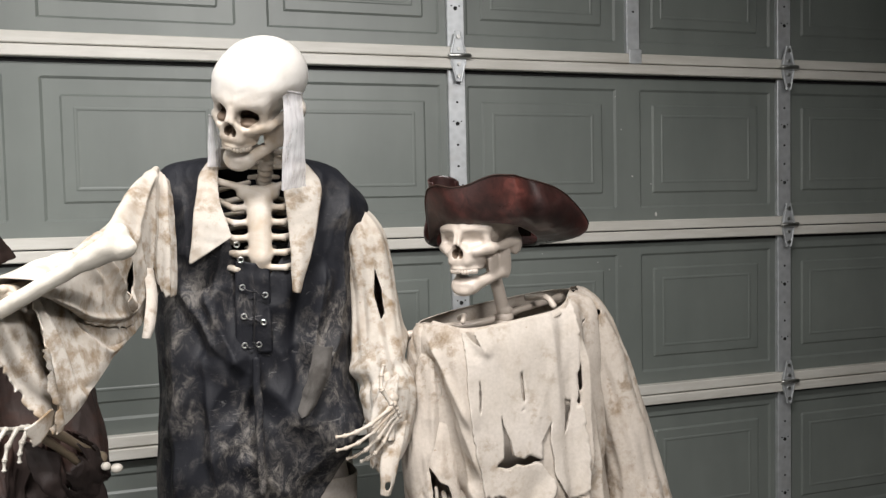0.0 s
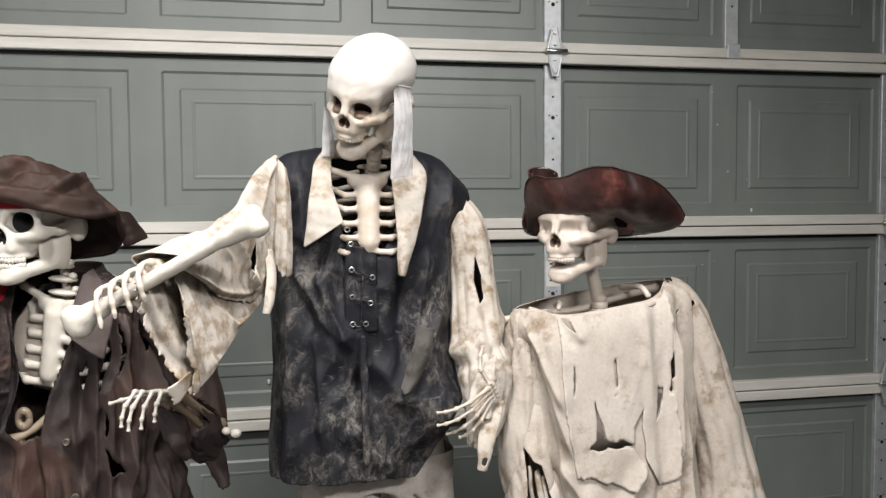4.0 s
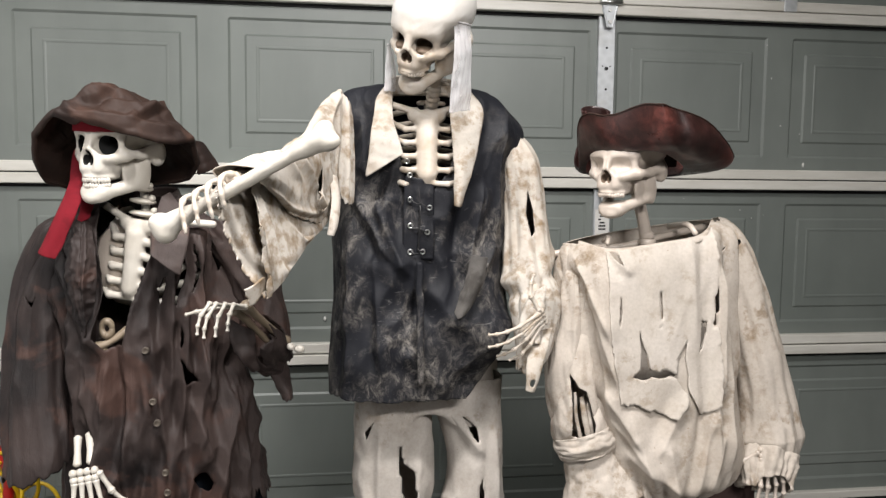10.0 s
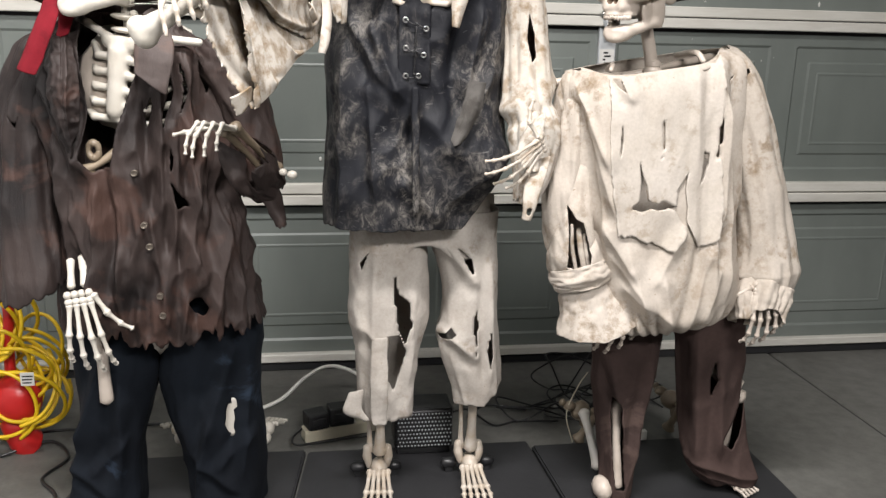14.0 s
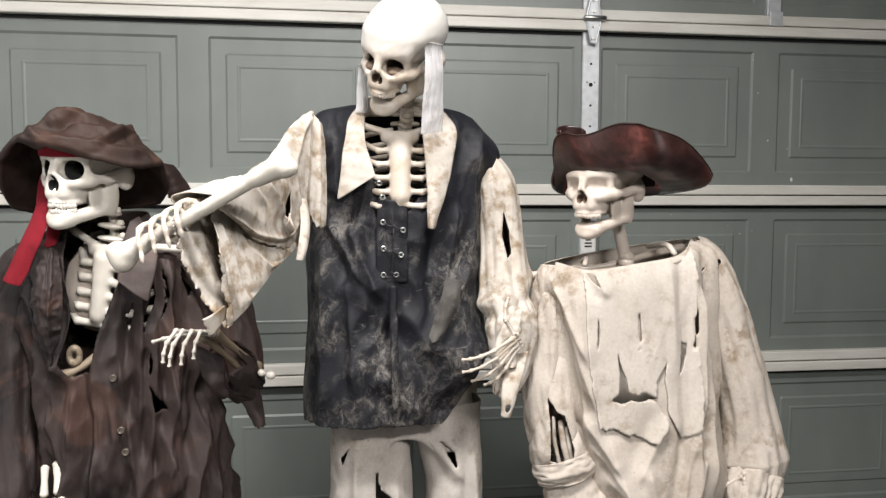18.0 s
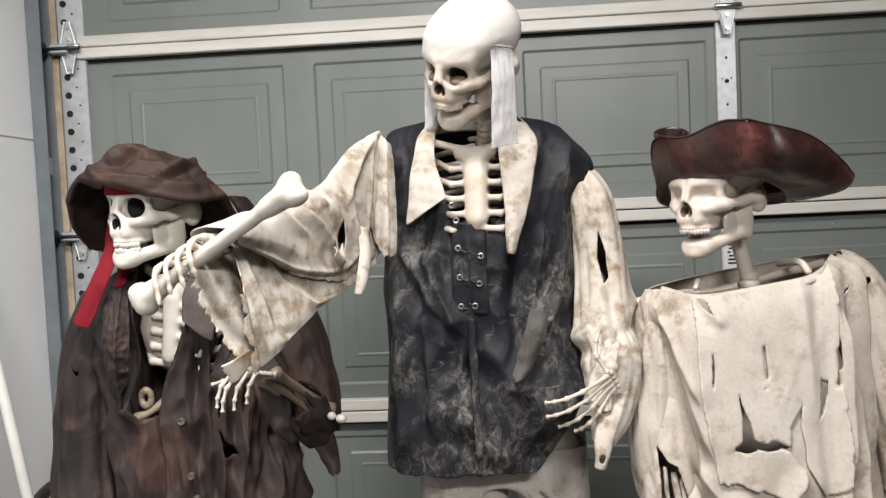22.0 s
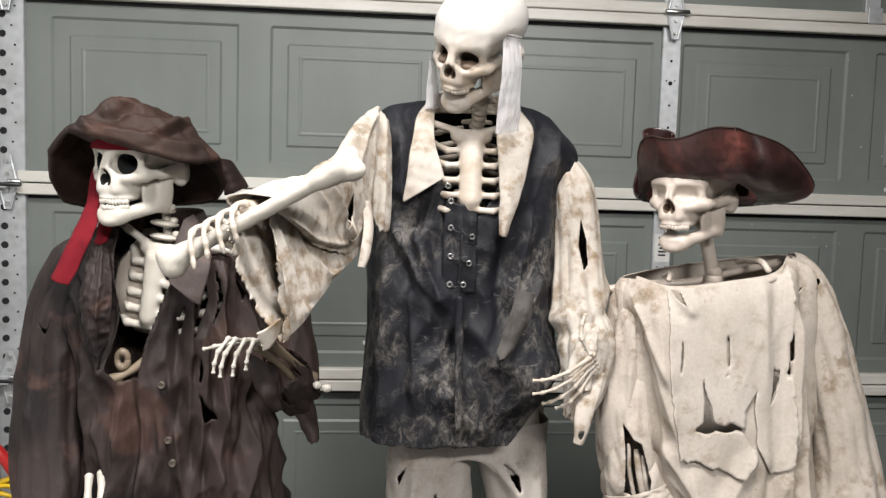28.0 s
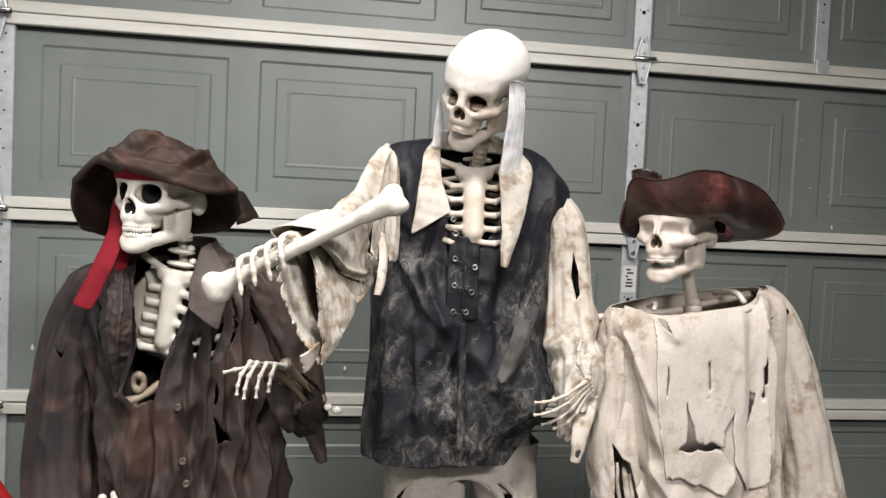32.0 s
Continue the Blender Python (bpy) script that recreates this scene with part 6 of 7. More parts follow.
def coat_sleeve_cut(x, y, z, turn, down):
    return (z < 0.512 + 0.50 * np.clip(x + 1.39, 0, 0.2) + 0.03 * jag(turn, 0.6, 14)) | ((y < -0.85) & inside(x, z, [(-1.402, 0.862), (-1.388, 0.842), (-1.378, 0.862), (-1.388, 0.834)]))


garment("sleeve", sleeve([(-1.318, -0.83, 0.990), (-1.345, -0.83, 0.962), (-1.376, -0.83, 0.88), (-1.388, -0.835, 0.78), (-1.388, -0.85, 0.66), (-1.376, -0.87, 0.55), (-1.370, -0.88, 0.46)], [0.012, 0.038, 0.046, 0.052, 0.060, 0.066, 0.070], 150, 200, lambda t, d: straight_fold(111, 0.012)(t, d) + 0.010 * (np.abs(np.sin(1.5 * t + 5 * d + 0.9 * np.sin(6 * d))) ** 0.6 - 0.6) * np.clip(d * 4, 0, 1), coat_sleeve_cut), M["umber"], coat, "wide torn sleeve")
garment("sleeve", sleeve([(-1.060, -0.83, 0.985), (-1.015, -0.835, 0.93), (-0.985, -0.84, 0.85), (-0.968, -0.85, 0.77), (-0.958, -0.87, 0.715)], [0.045, 0.052, 0.050, 0.046, 0.036], 100, 110, straight_fold(115, 0.009), lambda x, y, z, t, d: d > 1 - 0.10 * jag(t, 0.5, 16)), M["umber"], coat, "torn sleeve over a bent arm")
garment("cuff", sleeve([(-0.955, -0.875, 0.735), (-0.972, -0.92, 0.775), (-1.000, -0.965, 0.825), (-1.018, -0.99, 0.842)], [0.040, 0.040, 0.033, 0.024], 80, 70, straight_fold(117, 0.010), lambda x, y, z, t, d: d > 0.55 - 0.45 * jag(t, 0.7, 18)), M["umber"], coat, "shredded cuff")
garment("torn_strip", sheet([(-0.985, -0.90, 0.745), (-0.955, -0.905, 0.70), (-0.932, -0.895, 0.650)], [(-0.935, -0.885, 0.755), (-0.922, -0.89, 0.70), (-0.914, -0.89, 0.655)], 14, 50, 0.008, 0.010, 119, ragged(0.12, 0.3, 120)), M["umber"], coat)
garment("torn_strip", sheet([(-1.03, -0.965, 0.83), (-1.02, -0.96, 0.77), (-0.99, -0.945, 0.72)], [(-0.985, -0.96, 0.80), (-0.985, -0.955, 0.76), (-0.975, -0.94, 0.725)], 14, 50, 0.008, 0.010, 121, ragged(0.15, 0.3, 122)), M["umber"], coat)

jeans = thing("jeans", "dark blue denim jeans with a torn knee", "trousers")
garment("leg", shell([(0.50, -1.255, -0.775, 0.095, 0.075, 0.08, 2.3), (0.40, -1.262, -0.775, 0.092, 0.075, 0.08, 2.3), (0.30, -1.270, -0.775, 0.080, 0.075, 0.08, 2.3), (0.17, -1.292, -0.775, 0.066, 0.075, 0.08, 2.3), (0.07, -1.302, -0.775, 0.074, 0.085, 0.08, 2.3), (0.022, -1.307, -0.775, 0.076, 0.09, 0.08, 2.3)], 120, 120,
                     leg_fold(131, 0.010, [(-1.355, 0.15, -1.275, 0.08, 0.012, 0.011), (-1.365, 0.06, -1.255, 0.045, 0.010, 0.010), (-1.245, 0.21, -1.315, 0.13, 0.012, 0.010), (-1.275, 0.40, -1.335, 0.20, 0.016, 0.016), (-1.250, 0.34, -1.265, 0.12, 0.012, 0.014), (-1.325, 0.24, -1.355, 0.10, 0.010, 0.012)])), M["denim"], jeans)
garment("leg", shell([(0.50, -1.075, -0.775, 0.098, 0.075, 0.08, 2.3), (0.40, -1.075, -0.775, 0.102, 0.075, 0.08, 2.3), (0.30, -1.083, -0.775, 0.100, 0.075, 0.08, 2.3), (0.15, -1.062, -0.775, 0.085, 0.078, 0.08, 2.3), (0.07, -1.056, -0.775, 0.078, 0.085, 0.08, 2.3), (0.022, -1.055, -0.775, 0.076, 0.09, 0.08, 2.3)], 130, 120,
                     leg_fold(135, 0.010, [(-1.110, 0.15, -1.030, 0.08, 0.012, 0.011), (-1.120, 0.06, -1.010, 0.045, 0.010, 0.010), (-1.000, 0.21, -1.070, 0.13, 0.012, 0.010), (-1.030, 0.40, -1.090, 0.20, 0.016, 0.016), (-1.005, 0.34, -1.020, 0.12, 0.012, 0.014), (-1.080, 0.24, -1.110, 0.10, 0.010, 0.012)]),
                     lambda x, y, z, t, d: (y < -0.80) & ((((x + 1.040) / 0.0085) ** 2 + ((z - 0.242) / 0.034) ** 2) < 1)), M["denim"], jeans)
# bone-coloured sheet in place of the leg bone showing through the hole
garment("patch", sheet([(-1.052, -0.838, 0.285), (-1.055, -0.838, 0.20)], [(-1.026, -0.838, 0.285), (-1.026, -0.838, 0.20)], 6, 12), M["bone_clean"], jeans, "pale lining in the torn knee")


def slouch_hat():
    nu, nv = 220, 130
    a = np.linspace(0, 2 * np.pi, nu, endpoint=False)[None]
    v = np.linspace(0, 1, nv)[:, None]
    deg = np.degrees(a)
    # height and reach of the floppy rim all the way round; 270 degrees is the front
    turns = [0, 20, 40, 65, 90, 140, 168, 184, 200, 225, 250, 270, 300, 330, 350, 360]
    heights = [1.138, 1.105, 1.078, 1.068, 1.064, 1.056, 1.070, 1.106, 1.150, 1.180, 1.176, 1.168, 1.152, 1.143, 1.150, 1.140]
    reach = [0.128, 0.138, 0.140, 0.128, 0.122, 0.134, 0.148, 0.152, 0.148, 0.134, 0.122, 0.116, 0.118, 0.124, 0.132, 0.128]
    rim_z, rim_r = np.interp(deg, turns, heights), np.interp(deg, turns, reach)
    body = np.clip(v / 0.94, 0, 1)
    r = rim_r * (0.10 * np.sin(body * np.pi / 2) + 0.90 * body**1.10)
    sag = 0.55 * body**1.15 + 0.45 * body**2.4
    z = 1.223 + (rim_z - 1.223) * sag + 0.016 * np.sin(np.pi * body) * np.clip(-np.sin(a), -0.3, 1)
    # the edge turns under
    under = np.clip((v - 0.94) / 0.06, 0, 1)
    r, z = r - 0.006 * under, z - 0.004 * np.sin(np.pi * under) - 0.003 * under
    x = -1.236 + 0.012 * body + r * np.cos(a)
    y = -0.868 + r * 0.94 * np.sin(a)
    z = z + 0 * x
    front = y < -0.86
    fold = crease(x, z, [(-1.335, 1.155, -1.245, 1.228, 0.010, 0.018), (-1.262, 1.205, -1.225, 1.226, 0.008, 0.012), (-1.250, 1.222, -1.170, 1.214, 0.008, 0.013), (-1.235, 1.205, -1.130, 1.190, 0.010, 0.016), (-1.290, 1.184, -1.190, 1.176, 0.011, 0.016),
                         (-1.195, 1.176, -1.125, 1.160, 0.008, 0.014), (-1.190, 1.178, -1.150, 1.206, 0.007, 0.011), (-1.350, 1.135, -1.285, 1.182, 0.008, 0.011), (-1.300, 1.200, -1.262, 1.168, 0.006, 0.008)], True) * front
    wrinkle = (crumple(x, y, z, 0.10, 0.0055, 141) + fold) * np.clip(v * 4, 0, 1) * (1 - 0.5 * body**3)
    z = z + 0.7 * wrinkle
    x, y = x + 0.6 * wrinkle * np.cos(a), y + 0.9 * wrinkle * np.sin(a)
    return np.stack([x, y, z], -1), nv, nu, True, np.ones((nv - 1, nu), bool)


hat = thing("slouch_hat", "floppy dark brown suede slouch hat on a skull", "hat")
garment("crown_and_brim", slouch_hat(), M["hat"], hat, "", 0.003)
garment("drooping_flap", sheet([(-1.115, -0.80, 1.150), (-1.102, -0.79, 1.115), (-1.100, -0.785, 1.080)], [(-1.095, -0.77, 1.145), (-1.075, -0.76, 1.115), (-1.062, -0.76, 1.090)], 16, 40, 0.012, 0.006, 143, lambda u, v: v > 0.98 - 0.10 * u), M["hat"], hat, "loose drooping end of the brim", 0.003)

bandana = thing("bandana", "crimson cotton bandana knotted round a skull with a long tail", "bandana")
m = pose(-1.224, -0.868, 1.150, 2, 2, -27)
band = [m @ Vector((0.077 * math.sin(t), 0.002 - 0.0935 * math.cos(t), 0.022 - 0.004 * math.cos(t))) for t in np.linspace(-2.4, 2.4, 24)]
garment("band", sheet([(p.x, p.y, p.z + 0.020) for p in band], [(p.x, p.y, p.z - 0.010) for p in band], 10, 90, 0.0, 0.002, 151), M["red"], bandana)
garment("tail", sheet([(-1.302, -0.885, 1.125), (-1.312, -0.910, 1.050), (-1.332, -0.935, 0.990), (-1.352, -0.945, 0.942)], [(-1.270, -0.875, 1.120), (-1.280, -0.915, 1.045), (-1.300, -0.940, 0.985), (-1.322, -0.948, 0.932)], 14, 80, 0.006, 0.005, 153), M["red"], bandana)
garment("tail", sheet([(-1.290, -0.865, 1.11), (-1.292, -0.88, 1.05), (-1.300, -0.90, 0.99)], [(-1.268, -0.855, 1.11), (-1.268, -0.87, 1.05), (-1.278, -0.90, 1.00)], 10, 60, 0.004, 0.005, 155), M["red"], bandana)

# ---- the shirt skeleton: loose canvas shirt, torn brown trousers, leather tricorn ----
SHIRT = [(0.976, -0.213, -0.865, 0.158, 0.062, 0.078, 2.3), (0.968, -0.212, -0.865, 0.168, 0.072, 0.084, 2.4), (0.950, -0.206, -0.865, 0.176, 0.082, 0.09, 2.5), (0.90, -0.203, -0.865, 0.178, 0.092, 0.10, 2.5), (0.75, -0.190, -0.865, 0.168, 0.098, 0.11, 2.5), (0.62, -0.160, -0.865, 0.158, 0.103, 0.11, 2.5),
         (0.52, -0.138, -0.865, 0.152, 0.110, 0.11, 2.5), (0.462, -0.130, -0.865, 0.138, 0.104, 0.10, 2.4), (0.437, -0.128, -0.865, 0.110, 0.080, 0.08, 2.2), (0.446, -0.128, -0.865, 0.095, 0.066, 0.07, 2.2)]
SHIRT_LINES = [(-0.33, 0.93, -0.27, 0.62, 0.018, 0.014), (-0.10, 0.97, -0.085, 0.55, 0.014, 0.016), (-0.285, 0.60, -0.20, 0.50, 0.020, 0.014), (-0.26, 0.54, -0.15, 0.46, 0.022, 0.016), (-0.07, 0.58, -0.10, 0.46, 0.018, 0.014), (-0.235, 0.95, -0.222, 0.86, 0.010, 0.003),
               (-0.150, 0.97, -0.135, 0.80, 0.012, 0.004), (-0.30, 0.955, -0.27, 0.90, 0.010, 0.008), (-0.04, 0.99, -0.03, 0.70, 0.014, 0.014),
               (-0.365, 0.92, -0.300, 0.78, 0.012, 0.014), (-0.345, 0.86, -0.285, 0.69, 0.012, 0.012), (-0.330, 0.80, -0.290, 0.60, 0.014, 0.012), (-0.088, 0.90, -0.080, 0.66, 0.010, 0.020), (-0.255, 0.62, -0.200, 0.47, 0.014, 0.014), (-0.185, 0.56, -0.160, 0.45, 0.014, 0.014),
               (-0.095, 0.62, -0.125, 0.46, 0.012, 0.014), (-0.300, 0.66, -0.235, 0.56, 0.016, 0.014), (-0.060, 0.80, -0.050, 0.52, 0.012, 0.014), (-0.150, 0.66, -0.205, 0.54, 0.016, 0.010)]


def shirt_fold(extra):
    hang = drape(201, 5, 0.0005, 0.003, 0.2)

    def fold(x, z, turn, down):
        d = hang(turn, down) + crumple(x, np.sin(turn) * 0.1, z * 0.5, 0.14, 0.003, 203) + np.where(np.sin(turn) > 0, crease(x, z, SHIRT_LINES, True), 0)
        if extra:
            d = d + extra + 0.009 * np.clip((0.70 - z) / 0.10, 0, 1) * (0.6 + 0.4 * np.sin(x * 70))
        return d + 0.008 * np.sin(26 * turn + 1.5 * np.sin(3 * turn)) * np.clip((0.50 - z) / 0.06, 0, 1)

    return fold


def shirt_cut(x, y, z, turn, down):
    front = y < -0.87
    gone = front & (z > 0.957 + 0.16 * (x + 0.213) + 0.9 * np.clip(np.abs(x + 0.213) - 0.105, 0, 1))
    gone |= front & inside(x, z, [(-0.250, 0.790), (-0.243, 0.764), (-0.235, 0.745), (-0.229, 0.714), (-0.212, 0.709), (-0.196, 0.713), (-0.178, 0.706), (-0.170, 0.697), (-0.184, 0.699), (-0.205, 0.694), (-0.218, 0.698), (-0.240, 0.692), (-0.262, 0.698), (-0.247, 0.712), (-0.247, 0.75)])
    gone |= front & inside(x, z, [(-0.070, 0.945), (-0.058, 0.952), (-0.052, 0.962), (-0.060, 0.948), (-0.072, 0.938)])
    gone |= front & inside(x, z, [(-0.0935, 0.875), (-0.0885, 0.870), (-0.090, 0.80), (-0.0965, 0.785)])
    gone |= front & inside(x, z, [(-0.118, 0.795), (-0.106, 0.792), (-0.116, 0.755), (-0.124, 0.742)])
    gone |= front & inside(x, z, [(-0.2885, 0.862), (-0.2855, 0.83), (-0.2895, 0.79), (-0.2915, 0.80)])
    return gone


def panel_cut(x, y, z, turn, down):
    edge = 0.016 * (jag(x * 1.3 + z, 0.045, 22) - 0.4)
    region = [(-0.315, 0.99), (-0.312, 0.83), (-0.309, 0.779), (-0.300, 0.721), (-0.286, 0.643), (-0.250, 0.640), (-0.217, 0.629), (-0.174, 0.615), (-0.151, 0.642), (-0.153, 0.672), (-0.135, 0.640), (-0.119, 0.615), (-0.082, 0.635), (-0.079, 0.70), (-0.090, 0.80), (-0.094, 1.02)]
    gone = ~((y < -0.87) & inside(x + 0.25 * edge, z + edge, region))
    gone |= shirt_cut(x, y, z, turn, down)
    gone |= inside(x, z, [(-0.318, 0.955), (-0.300, 0.955), (-0.285, 0.915), (-0.298, 0.925)])
    gone |= inside(x, z, [(-0.2095, 0.874), (-0.206, 0.85), (-0.2045, 0.790), (-0.2085, 0.796)])
    gone |= inside(x, z, [(-0.172, 0.690), (-0.171, 0.734), (-0.151, 0.775), (-0.156, 0.740), (-0.148, 0.705), (-0.150, 0.668), (-0.156, 0.665)])
    gone |= inside(x, z, [(-0.120, 0.808), (-0.107, 0.803), (-0.115, 0.758), (-0.121, 0.765)])
    return gone


top = thing("loose_shirt", "baggy cream canvas shirt with torn front and wide sleeves", "shirt")
garment("body", shell(SHIRT, 360, 280, shirt_fold(0), shirt_cut, 0.16), M["canvas"], top)
garment("torn_front", shell(SHIRT, 420, 300, shirt_fold(0.005), panel_cut, 0.16), M["canvas_pale"], top, "torn outer layer of the shirt front")
garment("neck_hem", sheet([(-0.352, -0.880, 0.960), (-0.30, -0.930, 0.948), (-0.21, -0.940, 0.960), (-0.12, -0.936, 0.976), (-0.070, -0.88, 1.004)], [(-0.356, -0.886, 0.948), (-0.30, -0.940, 0.936), (-0.21, -0.950, 0.948), (-0.12, -0.946, 0.963), (-0.064, -0.89, 0.992)], 8, 80, 0.003, 0.003, 207), M["canvas"], top)


def left_arm_cut(x, y, z, turn, down):
    gone = down > 1 - 0.03 * jag(turn, 0.5, 24)
    gone |= (y < -0.87) & inside(x, z, [(-0.375, 0.70), (-0.360, 0.672), (-0.345, 0.665), (-0.325, 0.60), (-0.330, 0.565), (-0.372, 0.575), (-0.372, 0.63)])
    return gone


garment("sleeve", sleeve([(-0.345, -0.86, 0.950), (-0.350, -0.865, 0.88), (-0.352, -0.87, 0.78), (-0.358, -0.88, 0.68), (-0.345, -0.89, 0.60), (-0.336, -0.895, 0.545)], [0.030, 0.040, 0.046, 0.050, 0.054, 0.050], 170, 200, lambda t, d: straight_fold(211, 0.009)(t, d) + 0.009 * (np.abs(np.sin(1.5 * t + 9 * d + 0.8 * np.sin(7 * d))) ** 0.6 - 0.6), left_arm_cut), M["canvas"], top, "torn wide sleeve")
for k, (x0, x1) in enumerate(((-0.362, -0.356), (-0.348, -0.338), (-0.336, -0.330))):
    garment("torn_strip", sheet([(x0 - 0.004, -0.915, 0.66 - 0.01 * k), (x0, -0.922, 0.61), (x0 + 0.010, -0.925, 0.565)], [(x1 - 0.006, -0.915, 0.66 - 0.01 * k), (x1, -0.922, 0.61), (x1 + 0.010, -0.925, 0.565)], 6, 30, 0.002, 0.004, 213 + k), M["canvas"], top)
garment("cuff_roll", sleeve([(-0.340, -0.893, 0.572), (-0.334, -0.897, 0.548), (-0.330, -0.899, 0.528)], [0.057, 0.062, 0.052], 100, 30, straight_fold(217, 0.007), None), M["canvas"], top)
garment("cuff", sleeve([(-0.332, -0.898, 0.540), (-0.312, -0.903, 0.490), (-0.292, -0.905, 0.435), (-0.276, -0.905, 0.385)], [0.046, 0.060, 0.090, 0.108], 130, 90, straight_fold(219, 0.006), lambda x, y, z, t, d: z < 0.425 + 0.36 * np.clip(x + 0.30, 0, 0.2) + 0.006 * jag(t, 0.6, 26), flat=0.72), M["canvas"], top, "wide drooping cuff")


def right_arm_cut(x, y, z, turn, down):
    return (y < -0.87) & (inside(x, z, [(0.000, 0.62), (0.006, 0.60), (0.002, 0.53), (-0.006, 0.55)]) | inside(x, z, [(-0.028, 0.955), (-0.020, 0.965), (-0.016, 0.958), (-0.030, 0.945)]))


garment("sleeve", sleeve([(-0.068, -0.86, 0.985), (-0.032, -0.862, 0.945), (0.000, -0.865, 0.86), (0.034, -0.87, 0.74), (0.062, -0.875, 0.62), (0.072, -0.88, 0.545), (0.070, -0.885, 0.500)], [0.030, 0.046, 0.054, 0.058, 0.062, 0.072, 0.060], 130, 170, straight_fold(223, 0.009, 7), right_arm_cut), M["canvas"], top, "long loose sleeve gathered at the cuff")


def frill(turn, down):
    return 0.0022 * np.sin(23 * turn + 2 * down + 1.5 * np.sin(5 * turn)) * (0.4 + down) + crumple(np.cos(turn) * 0.06, np.sin(turn) * 0.06, down * 0.08, 0.05, 0.004, 227) + 0.004 * np.sin(7 * turn)


garment("cuff", sleeve([(0.068, -0.895, 0.515), (0.055, -0.91, 0.480), (0.048, -0.925, 0.445)], [0.062, 0.060, 0.050], 150, 40, frill, lambda x, y, z, t, d: (y < -0.94) & (((x - 0.048) / 0.034) ** 2 + ((z - 0.455) / 0.035) ** 2 < 1)), M["canvas"], top, "ruffled elastic cuff")

trousers = thing("ragged_trousers", "ragged cocoa-brown trousers wrapped round thin shins", "trousers")
garment("leg", shell([(0.48, -0.185, -0.825, 0.075, 0.060, 0.06, 2.2), (0.32, -0.195, -0.825, 0.070, 0.060, 0.06, 2.2), (0.25, -0.198, -0.825, 0.060, 0.056, 0.055, 2.2), (0.157, -0.198, -0.83, 0.046, 0.050, 0.05, 2.2), (0.09, -0.200, -0.835, 0.036, 0.046, 0.05, 2.2), (0.022, -0.200, -0.84, 0.030, 0.046, 0.05, 2.2)], 110, 120,
                     leg_fold(231, 0.009, [(-0.24, 0.34, -0.19, 0.12, 0.012, 0.012), (-0.15, 0.34, -0.19, 0.05, 0.012, 0.012)]),
                     lambda x, y, z, t, d: (y < -0.83) & inside(x, z, [(-0.236, 0.27), (-0.216, 0.25), (-0.200, 0.12), (-0.194, 0.045), (-0.212, 0.045), (-0.224, 0.12)])), M["cocoa"], trousers)
garment("leg", shell([(0.48, -0.010, -0.825, 0.080, 0.062, 0.06, 2.2), (0.34, 0.004, -0.825, 0.076, 0.062, 0.06, 2.2), (0.23, 0.015, -0.825, 0.074, 0.060, 0.06, 2.2), (0.11, 0.037, -0.828, 0.076, 0.058, 0.06, 2.2), (0.05, 0.062, -0.83, 0.070, 0.056, 0.06, 2.2), (0.022, 0.078, -0.83, 0.060, 0.05, 0.06, 2.2)], 120, 130,
                     leg_fold(235, 0.011, [(-0.05, 0.40, -0.02, 0.10, 0.014, 0.014), (0.00, 0.36, 0.02, 0.12, 0.012, 0.014), (-0.03, 0.10, 0.12, 0.05, 0.014, 0.014), (-0.02, 0.07, 0.12, 0.03, 0.012, 0.012)]),
                     lambda x, y, z, t, d: (z < 0.03 + 0.02 * jag(x, 0.04, 28)) | ((y < -0.83) & (inside(x, z, [(0.066, 0.305), (0.084, 0.305), (0.082, 0.25), (0.070, 0.16), (0.052, 0.13), (0.020, 0.155), (0.042, 0.19), (0.060, 0.23)]) | inside(x, z, [(-0.012, 0.35), (-0.004, 0.30), (-0.012, 0.26), (-0.018, 0.30)])))), M["cocoa"], trousers)


